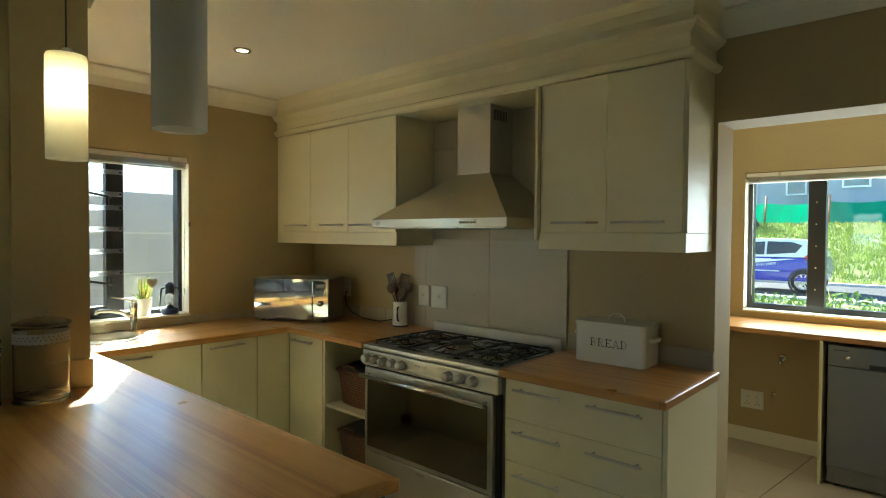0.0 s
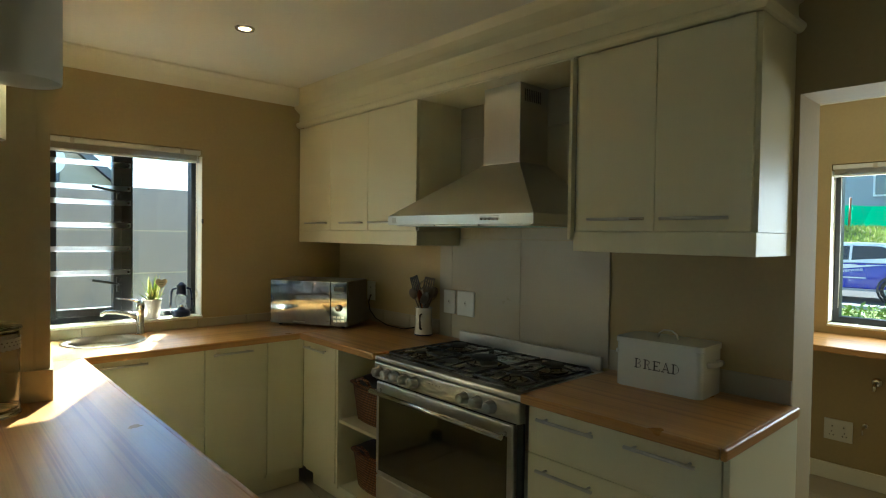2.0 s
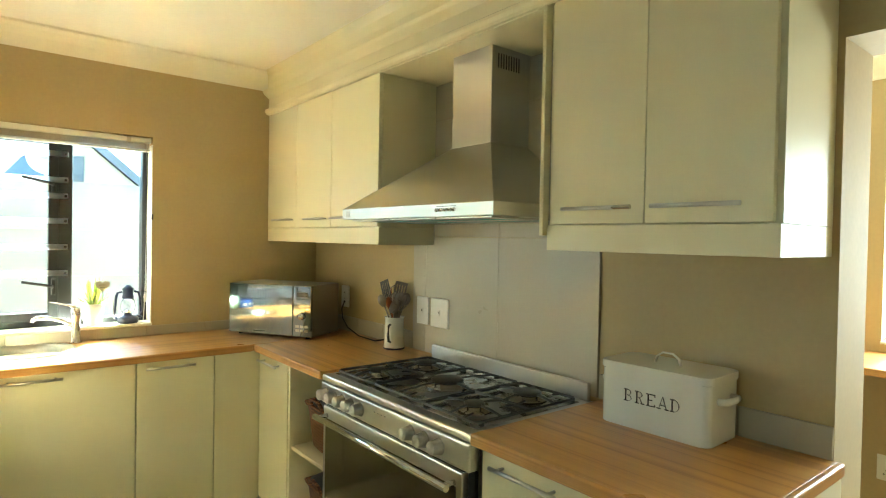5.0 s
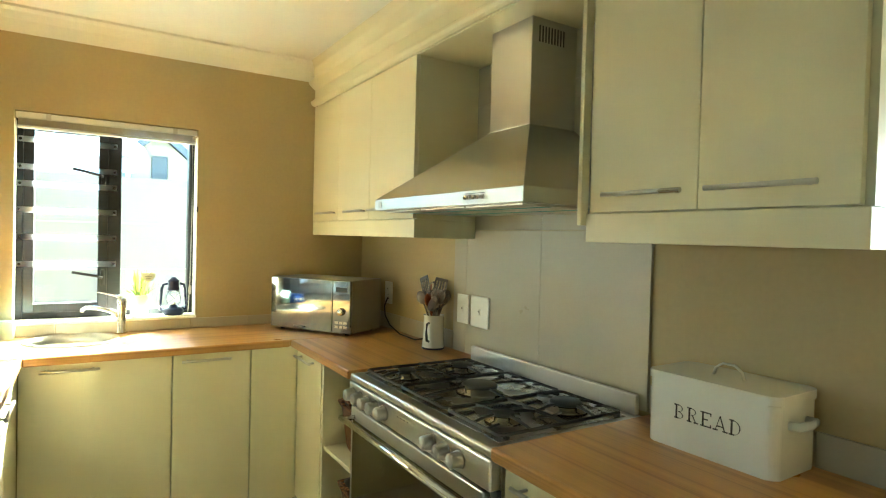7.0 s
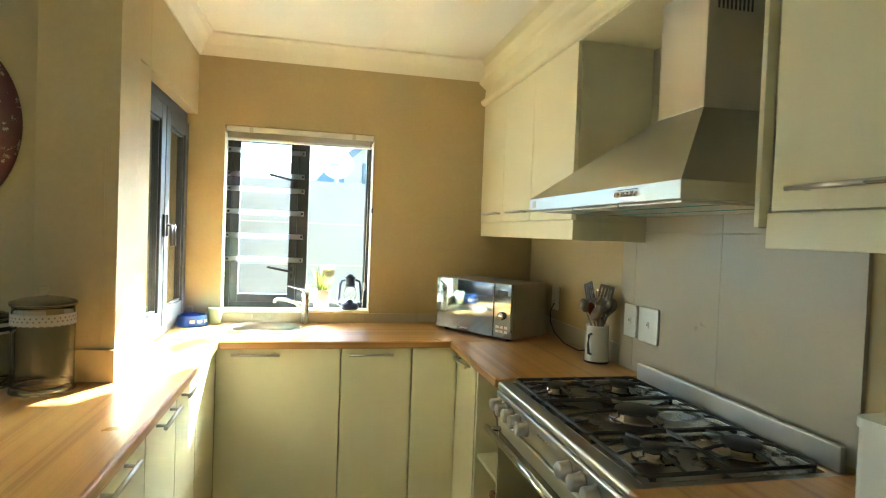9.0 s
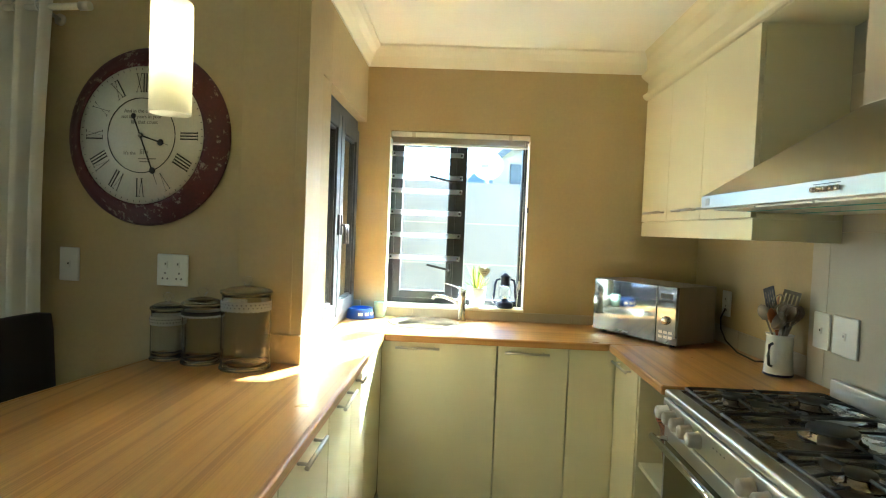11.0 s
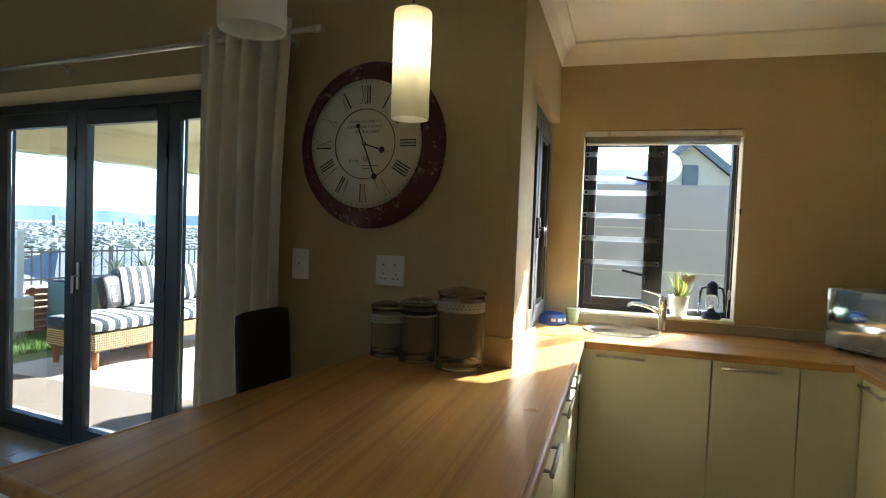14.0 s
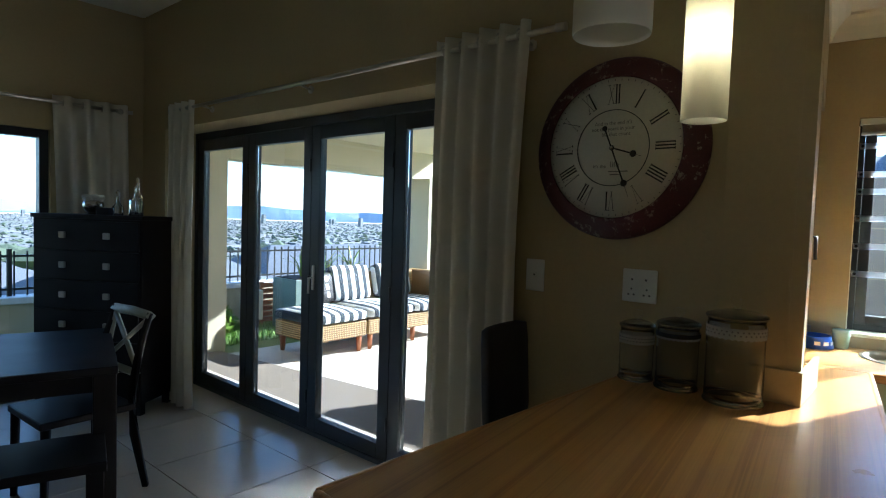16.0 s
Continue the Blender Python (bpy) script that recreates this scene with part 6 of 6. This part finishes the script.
# the land: flat round the house, a bank to the north, falling away to a plain and the sea to the south-west
def land(x, y):
    z = -0.06
    if y > 27:
        z += min(2.3, (y - 27) * 0.18)
    d = max(-(y + 3.2), 0) + max(-(x + 25), 0)
    if d > 0:
        z -= min(34, 0.0012 * d * d if d < 120 else 17 + (d - 120) * 0.03)
        z -= 2.0 * min(1, d / 4.0) if y < -3.2 else 0
    return z


coords = sorted({*[-40 + 2 * k for k in range(46)], *[s * 55 * 1.38 ** k for k in range(13) for s in (-1, 1)]})
bm = bmesh.new()
vg = [[bm.verts.new((x, y, land(x, y))) for y in coords] for x in coords]
for i in range(len(coords) - 1):
    for j in range(len(coords) - 1):
        f = bm.faces.new((vg[i][j], vg[i + 1][j], vg[i + 1][j + 1], vg[i][j + 1]))
        f.smooth = True
bmesh.ops.delete(bm, geom=[f for f in bm.faces if -4.1 < f.calc_center_median().x < 2.0 and -1.0 < f.calc_center_median().y < 8.0], context="FACES")
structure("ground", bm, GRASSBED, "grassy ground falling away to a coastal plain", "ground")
SEA = mat("sea", (0.05, 0.12, 0.20), 0.3, vary=0.1, scale=0.002)
structure("sea", boxes((-4990, 4990, -4990, -3700, -36, -33)), SEA, "pale blue sea at the horizon", "water")
# distance haze is painted into the base colour of the mountain and hills
HAZE = mat("mountain_painted_haze", (0.34, 0.44, 0.57), 1.0, vary=0.1, scale=0.003)
bm = bmesh.new()
rnd = random.Random(2)
prevv = None
for k in range(25):
    x = 300 + k * 120
    hgt = -60 + 330 * math.exp(-((k - 14) / 6.5) ** 2) * (0.85 + 0.15 * math.sin(k * 2.1))
    v = [bm.verts.new((x, -4500, -72)), bm.verts.new((x, -4560, hgt)), bm.verts.new((x, -4900, -72))]
    if prevv:
        for q in range(2):
            bm.faces.new((prevv[q], v[q], v[q + 1], prevv[q + 1]))
    prevv = v
# low ridge in the same blue, standing in for the haze band at the horizon
prevv = None
for k in range(80):
    a = math.radians(185 + 1.35 * k)
    hgt = 38 + 20 * math.sin(k * 0.31) * math.sin(k * 0.13) + 5 * math.sin(k * 1.7)
    v = [bm.verts.new((r * math.cos(a), r * math.sin(a), z)) for r, z in ((4400, -40), (4450, hgt), (4700, -40))]
    if prevv:
        for q in range(2):
            bm.faces.new((prevv[q], v[q], v[q + 1], prevv[q + 1]))
    prevv = v
structure("backdrop_mountain", bm, HAZE, "mountain and low hills across the bay, painted in haze blue", "mountain")


def scatter(name, label, category, material, count, place, seed):
    """Many small boxes or blades in one mesh."""
    r = np.random.default_rng(seed)
    verts, faces = [], []
    for k in range(count):
        vs, fs = place(r)
        b = len(verts)
        verts += vs
        faces += [tuple(b + i for i in f) for f in fs]
    me = bpy.data.meshes.new(name)
    me.from_pydata(verts, [], faces)
    me.materials.append(material)
    return tagged(new(name, me), label, category, kind="stuff")


CUBE = [(0, 3, 2, 1), (4, 5, 6, 7), (0, 1, 5, 4), (1, 2, 6, 5), (2, 3, 7, 6), (3, 0, 4, 7)]


def far_house(r):
    a = r.uniform(math.radians(195), math.radians(285))
    d = 420 + 3000 * r.uniform() ** 0.9
    x, y = -3 + d * math.cos(a), 2 + d * math.sin(a)
    w, l, h = r.uniform(5, 11), r.uniform(5, 11), r.uniform(2, 3.6)
    if r.uniform() < 0.004 and d > 2300:
        w, l, h = 14, 14, r.uniform(20, 38)
    z = land(x, y) - 1
    return [(x - w / 2, y - l / 2, z), (x + w / 2, y - l / 2, z), (x + w / 2, y + l / 2, z), (x - w / 2, y + l / 2, z), (x - w / 2, y - l / 2, z + h), (x + w / 2, y - l / 2, z + h), (x + w / 2, y + l / 2, z + h), (x - w / 2, y + l / 2, z + h)], CUBE


CITY = mat("far_houses", (0.42, 0.40, 0.38), 0.9, vary=0.1)
cn, cl = CITY.node_tree.nodes, CITY.node_tree.links
cg = [k for k in cn if k.type == "NEW_GEOMETRY"][0]
cr = cn.new("ShaderNodeValToRGB")
cr.color_ramp.elements[0].color, cr.color_ramp.elements[1].color = (0.12, 0.135, 0.135, 1), (0.19, 0.195, 0.21, 1)
cl.new(cg.outputs["Random Per Island"], cr.inputs[0])
cl.new(cr.outputs[0], cn["Principled BSDF"].inputs["Base Color"])
scatter("distant_town", "distant pale houses spread over the plain", "town", CITY, 11000, far_house, 3)


def far_bush(r):
    a = r.uniform(math.radians(195), math.radians(285))
    d = 60 + 1500 * r.uniform() ** 1.5
    x, y = -3 + d * math.cos(a), 2 + d * math.sin(a)
    s = r.uniform(2, 6)
    z = land(x, y)
    p = r.uniform(0.7, 1.3, 6)
    return [(x + s * p[0], y, z + s * 0.4), (x - s * p[1], y, z + s * 0.4), (x, y + s * p[2], z + s * 0.45), (x, y - s * p[3], z + s * 0.4), (x, y, z + s * 0.9 * p[4]), (x, y, z - 1)], [(0, 2, 4), (2, 1, 4), (1, 3, 4), (3, 0, 4), (2, 0, 5), (1, 2, 5), (3, 1, 5), (0, 3, 5)]


WOODS = mat("far_trees", (0.075, 0.10, 0.06), 0.9, vary=0.3)
scatter("distant_trees", "distant dark green trees over the plain", "trees", WOODS, 2600, far_bush, 5)


def near_roof(x, y, w, rot, zt):
    hs = thing("hillside_house", "grey-roofed house below the garden", "house", pose(x, y, 0, 0, 0, rot), "houses below the garden")
    part("wall", boxes((-w, w, -w * 0.7, w * 0.7, zt - 5, zt - 1.6)), CITY, hs)
    bm = bmesh.new()
    e = [bm.verts.new(v) for v in ((-w - 0.5, -w * 0.8, zt - 1.7), (w + 0.5, -w * 0.8, zt - 1.7), (w + 0.5, w * 0.8, zt - 1.7), (-w - 0.5, w * 0.8, zt - 1.7), (-w * 0.6, 0, zt), (w * 0.6, 0, zt))]
    for q in ((0, 1, 5, 4), (1, 2, 5), (2, 3, 4, 5), (3, 0, 4), (3, 2, 1, 0)):
        bm.faces.new([e[i] for i in q])
    part("roof", bm, SLATE, hs)


for x, y, w, rot, zt in ((-12, -14, 4, 20, 0.1), (-22, -16, 5, -10, 0.0), (-18, -24, 5, 35, -0.9), (-30, -27, 6, 5, -1.6), (-8, -24, 5, 15, -0.8), (-40, -22, 6, 30, -1.0), (-3, -18, 4, 0, 0.0), (-34, -40, 6, 12, -3.2), (-16, -40, 6, 40, -3.0)):
    near_roof(x, y, w, rot, zt)
lp = thing("street_lamp", "tall grey street lamp beyond the garden", "street lamp", pose(-19.5, -9.5, -2.5))
part("pole", tube([(0, 0, 0), (0, 0, 5.0)], [0.07, 0.045], 10), KERB, lp)
part("arm", tube([(0, 0, 4.9), (-0.3, 0.25, 5.05)], 0.035, 8), KERB, lp)
part("lamp_head", soft_box(-0.75, -0.25, 0.15, 0.35, 5.0, 5.1, 0.04), KERB, lp)


def lawn(x0, x1, y0, y1, h, m):
    def place(r):
        x, y, a = r.uniform(x0, x1), r.uniform(y0, y1), r.uniform(0, 6.28)
        p = m @ Vector((x, y, 0))
        z = land(p.x, p.y)
        w, l = r.uniform(0.004, 0.01), r.uniform(0.5, 1.2) * h
        dx, dy = math.cos(a), math.sin(a)
        return [(p.x - dx * w, p.y - dy * w, z), (p.x + dx * w, p.y + dy * w, z), (p.x + dy * l * 0.4, p.y - dx * l * 0.4, z + l)], [(0, 1, 2)]
    return place


EYE4 = Matrix.Identity(4)
scatter("lawn", "bright green lawn beside the patio", "grass", BLADE, 14000, lawn(-4.5, 0.5, -6.5, -5.65, 0.10, WEST), 11)
scatter("verge_grass", "yellow-green grass verge along the street", "grass", BLADE, 9000, lawn(-9, 1, 9.5, 19.3, 0.16, EYE4), 12)


def tuft(r):
    x, y = r.uniform(-16, 4), r.uniform(26.2, 39.5)
    z = land(x, y)
    vs, fs = [], []
    for k in range(3):
        a, l = r.uniform(0, 6.28), r.uniform(0.08, 0.22)
        w = 0.03
        b = len(vs)
        vs += [(x - w * math.cos(a), y - w * math.sin(a), z), (x + w * math.cos(a), y + w * math.sin(a), z), (x + 0.3 * l * math.sin(a), y, z + l)]
        fs.append((b, b + 1, b + 2))
    return vs, fs


TUFT = mat("bank_grass", (0.33, 0.40, 0.07), 0.7, vary=0.45, scale=0.8)
scatter("bank_grass", "short sunlit grass on the bank across the street", "grass", TUFT, 14000, tuft, 13)

# street
structure("road", boxes((-60, 60, 20.6, 26.0, -0.2, -0.045)), ASPHALT, "grey asphalt street", "road")
for y in (20.2, 26.0):
    structure("kerb", boxes((-60, 60, y, y + 0.4, -0.2, 0.03), bevel=0.02), KERB, "pale concrete kerb of the street", "kerb")


def bush(name, label, x, y, h, w, n, seed, mt):
    b = thing(name, label, "bush", pose(x, y, land(x, y)))
    r = random.Random(seed)
    for k in range(5):
        a = r.uniform(0, 6.28)
        part("stem", tube([(0, 0, 0), (0.3 * w * math.cos(a), 0.3 * w * math.sin(a), 0.5 * h)], [0.02, 0.008], 6), TEAK, b)
    rr = np.random.default_rng(seed)

    def leafy(q):
        u = q.normal(size=3)
        u /= np.linalg.norm(u)
        rad = q.uniform(0.55, 1.0)
        c = np.array((u[0] * w * rad, u[1] * w * rad, h * 0.5 + u[2] * h * 0.5 * rad))
        d1, d2 = q.normal(size=3), q.normal(size=3)
        s = q.uniform(0.03, 0.07)
        p = c + d1 / np.linalg.norm(d1) * s
        o = d2 / np.linalg.norm(d2) * s * 0.4
        return [tuple(c - o), tuple(p), tuple(c + o), tuple(2 * c - p)], [(0, 1, 2, 3)]
    o = scatter("crown", "", "", mt, n, leafy, seed)
    o.parent = b
    del o["kind"]
    return b


bush("leafy_bush", "dense green bush by the street verge", -1.9, 14.2, 0.75, 0.8, 900, 21, LEAF)
bush("leafy_bush", "dense green bush by the street verge", -3.0, 14.6, 0.65, 0.6, 600, 23, LEAF)
bush("garden_shrub", "bright green shrub beside the patio", *(WEST @ Vector((-1.35, -6.2, 0))).xy, 0.4, 0.3, 700, 22, LEAF)
for k, (x, y) in enumerate(((-5.1, 17.5), (-4.2, 17.8), (-2.6, 17.2), (-6.0, 17.3))):
    sp = thing("strap_leaf_plant", "spiky yellow-green strap-leaf plant on the verge", "plant", pose(x, y, land(x, y)), "verge plants")
    r = random.Random(k)
    for q in range(14):
        a = r.uniform(0, 6.28)
        part("leaf", blade((0, 0, 0), (0.25 * math.cos(a), 0.25 * math.sin(a), r.uniform(0.3, 0.6)), 0.02, 0.05, 4), PETAL if q % 2 else LEAF, sp)

# hatchback, nose towards -x
car = thing("hatchback_car", "parked blue and white hatchback with white lettering", "car", pose(-4.55, 23.0, -0.02))
side_lo = [(-3.3, 0.3), (0.98, 0.3), (1.08, 0.45), (1.1, 0.62), (1.04, 0.86), (1.0, 0.95), (-1.75, 0.92), (-2.9, 0.8), (-3.3, 0.6)]
side_hi = [(-1.75, 0.925), (1.0, 0.955), (0.98, 1.1), (0.8, 1.36), (0.72, 1.42), (0.2, 1.46), (-0.5, 1.47), (-0.95, 1.42), (-1.25, 1.28)]


def shell(profile, half, top_in, zref, ztop):
    bm = bmesh.new()
    rows = []
    for s in (-1, 1):
        rows.append([bm.verts.new((x, s * (half - top_in * max(0, (z - zref) / (ztop - zref))), z)) for x, z in profile])
    n = len(profile)
    for i in range(n):
        f = bm.faces.new((rows[0][i], rows[0][(i + 1) % n], rows[1][(i + 1) % n], rows[1][i]))
    bm.faces.new(rows[0][::-1]), bm.faces.new(rows[1])
    bmesh.ops.recalc_face_normals(bm, faces=bm.faces[:])
    bmesh.ops.bevel(bm, geom=bm.edges[:], offset=0.035, segments=3, affect="EDGES", profile=0.6)
    for f in bm.faces:
        f.smooth = True
    return bm


part("body", shell(side_lo, 0.86, 0.06, 0.3, 0.95), CARBLUE, car)
part("cabin", shell(side_hi, 0.80, 0.17, 0.92, 1.47), CARWHITE, car, "white painted roof and pillars")


def side_sheet(pts, y, mt, name, label=""):
    bm = bmesh.new()
    a = [bm.verts.new((x, -(y - 0.17 * max(0, (z - 0.92) / 0.55)) if z > 0.92 else -y, z)) for x, z in pts]
    f = bm.faces.new(a)
    r = bmesh.ops.extrude_face_region(bm, geom=[f])
    bmesh.ops.translate(bm, verts=[v for v in r["geom"] if isinstance(v, bmesh.types.BMVert)], vec=(0, 0.02, 0))
    bmesh.ops.recalc_face_normals(bm, faces=bm.faces[:])
    return part(name, bm, mt, car, label)


side_sheet([(-1.35, 1.0), (-0.35, 1.02), (-0.35, 1.38), (-0.85, 1.35), (-1.15, 1.2)], 0.815, CARGLASS, "side_window")
side_sheet([(-0.29, 1.02), (0.42, 1.08), (0.56, 1.28), (0.3, 1.37), (-0.29, 1.385)], 0.815, CARGLASS, "side_window")
side_sheet([(-1.7, 0.9), (-3.2, 0.72), (-3.2, 0.62), (-1.5, 0.66), (0.2, 0.88), (0.5, 0.915)], 0.868, CARWHITE, "white_stripe", "white swoosh along the door")
side_sheet([(0.62, 0.95), (0.98, 0.78), (1.04, 0.9), (0.98, 1.02), (0.78, 1.14)], 0.87, TAIL, "tail_light", "red tail light")
side_sheet([(-0.15, 0.895), (0.05, 0.9), (0.05, 0.93), (-0.15, 0.925)], 0.88, CARBLUE, "door_handle")
words("A house for everyone", 0.135, pose(-0.62, -0.872, 0.72, 0, -7, 0), PAINTWHITE, car, 0.002)
part("writing", boxes((-1.2, 0.05, -0.874, -0.868, 0.56, 0.59), m=pose(0, 0, 0)), PAINTWHITE, car, "small white printed line")
for x in (0.32, -2.25):
    for s in (-1, 1):
        wpose = pose(x + 0.3, s * 0.76, 0.3, 90, 0, 0)
        wh = part("wheel", lathe([(0.21, -0.1), (0.29, -0.1), (0.305, -0.07), (0.305, 0.07), (0.29, 0.1), (0.21, 0.1)], 40, wpose), TYRE, car)
        part("rim", join(lathe([(0.2, 0.085), (0.212, 0.1), (0.215, 0.085), (0.215, -0.08), (0.2, -0.08)], 40), lathe([(0, 0.09), (0.045, 0.088), (0.05, 0.07), (0, 0.07)], 20), *[boxes((0.03, 0.205, -0.016, 0.016, 0.07, 0.09), m=pose(0, 0, 0, 0, 0, 36 * k)) for k in range(10)]), RIM, wh).matrix_basis = wpose
        part("arch", lathe([(0.31, 0.11), (0.36, 0.112), (0.36, 0.105), (0.31, 0.1)], 40, wpose), BLACK, car)

# across the street: shade net and flats
net = thing("shade_net_fence", "green shade-net fence on leaning posts", "fence", pose(0, 40.5, 2.2))
bm = bmesh.new()
pv = None
for k in range(61):
    x = -24 + 0.5 * k
    sag = 0.12 * abs(math.sin(math.pi * k / 6)) * -1
    v = [bm.verts.new((x, 0.05 * math.sin(k), -0.1)), bm.verts.new((x, 0.05 * math.sin(k * 1.7), 0.95 + sag + 0.03 * x * 0.3 + 0.3))]
    if pv:
        bm.faces.new((pv[0], v[0], v[1], pv[1]))
    pv = v
bmesh.ops.solidify(bm, geom=bm.faces[:], thickness=0.01)
part("netting", bm, NET, net)
for k in range(11):
    part("post", tube([(-24 + 3 * k, -0.06, -0.3), (-24 + 3 * k + 0.06, -0.06, 1.55)], 0.05, 8), TEAK, net)
heap = bmesh.new()
bmesh.ops.create_icosphere(heap, subdivisions=4, radius=1)
for v in heap.verts:
    v.co = Vector((v.co.x * 3.4, v.co.y * 2.2, v.co.z * 1.7)) * (1 + 0.12 * noise.noise(v.co * 3))
ho = mesh("soil_heap", heap, SOIL)
ho.location = (-12.2, 38.5, 2.0)
tagged(ho, "dark heap of soil on the bank", "soil heap")


def flats(x, y, w, h, wins):
    b = thing("apartment_block", "grey apartment block with white-framed windows", "building", pose(x, y, 1.8), "apartment blocks")
    part("wall", boxes((0, w, 0, 9, -1, h)), BLDG, b)
    part("roof", boxes((-0.3, w + 0.3, -0.3, 9.3, h, h + 0.3)), KERB, b)
    for x0, x1, z0, z1, bars in wins:
        o = part("window", boxes((x0, x1, -0.03, 0.02, z0, z1)), FARGLASS, b)
        part("frame", ring(x0 - 0.08, x1 + 0.08, z0 - 0.08, z1 + 0.08, -0.1, 0.0, 0.1, 0), PAINTWHITE, o)
        for q in range(1, bars):
            xx = x0 + (x1 - x0) * q / bars
            part("glazing_bar", boxes((xx - 0.04, xx + 0.04, -0.08, -0.02, z0, z1)), PAINTWHITE, o)


flats(-16, 46, 8.6, 9, [(2.9, 5.2, 1.6, 3.2, 3), (2.9, 5.2, 3.7, 5.4, 3), (7.0, 8.0, 2.4, 5.6, 1), (0.4, 2.2, 1.6, 3.2, 3)])
flats(-7.4, 44, 9, 9, [(1.6, 2.8, 2.6, 5.6, 1), (3.2, 5.4, 3.0, 3.9, 2), (3.0, 5.2, 4.6, 5.6, 2), (6.4, 8.4, 2.0, 3.6, 3), (6.4, 8.4, 4.2, 5.6, 3)])

# ---- floor tiles, last ----
def tiles(parent, x0, y0, nx, ny, step, z, material, keep, m):
    me = bpy.data.meshes.new("tile")
    bm = boxes((0.0025, step - 0.0025, 0.0025, step - 0.0025, -0.006, 0.0))
    bmesh.ops.bevel(bm, geom=[e for e in bm.edges if e.verts[0].co.z > -0.001 and e.verts[1].co.z > -0.001], offset=0.0015, segments=1, affect="EDGES")
    bm.to_mesh(me)
    me.materials.append(material)
    inv = parent.matrix_world.inverted()
    for i in range(nx):
        for j in range(ny):
            x, y = x0 + i * step, y0 + j * step
            if keep(x + step / 2, y + step / 2):
                o = new("tile", me)
                o.parent = parent
                o.matrix_basis = inv @ m @ pose(x, y, z)


bpy.context.view_layer.update()
tiles(floor, -1.75, -4.74, 15, 15, 0.6, 0.0, TILE, lambda x, y: (x > -0.35 or y > 0.1) and y < 4.2, WEST)
tiles(patio, -4.98, -5.19, 8, 9, 0.58, -0.02, STONE, lambda x, y: True, WEST)
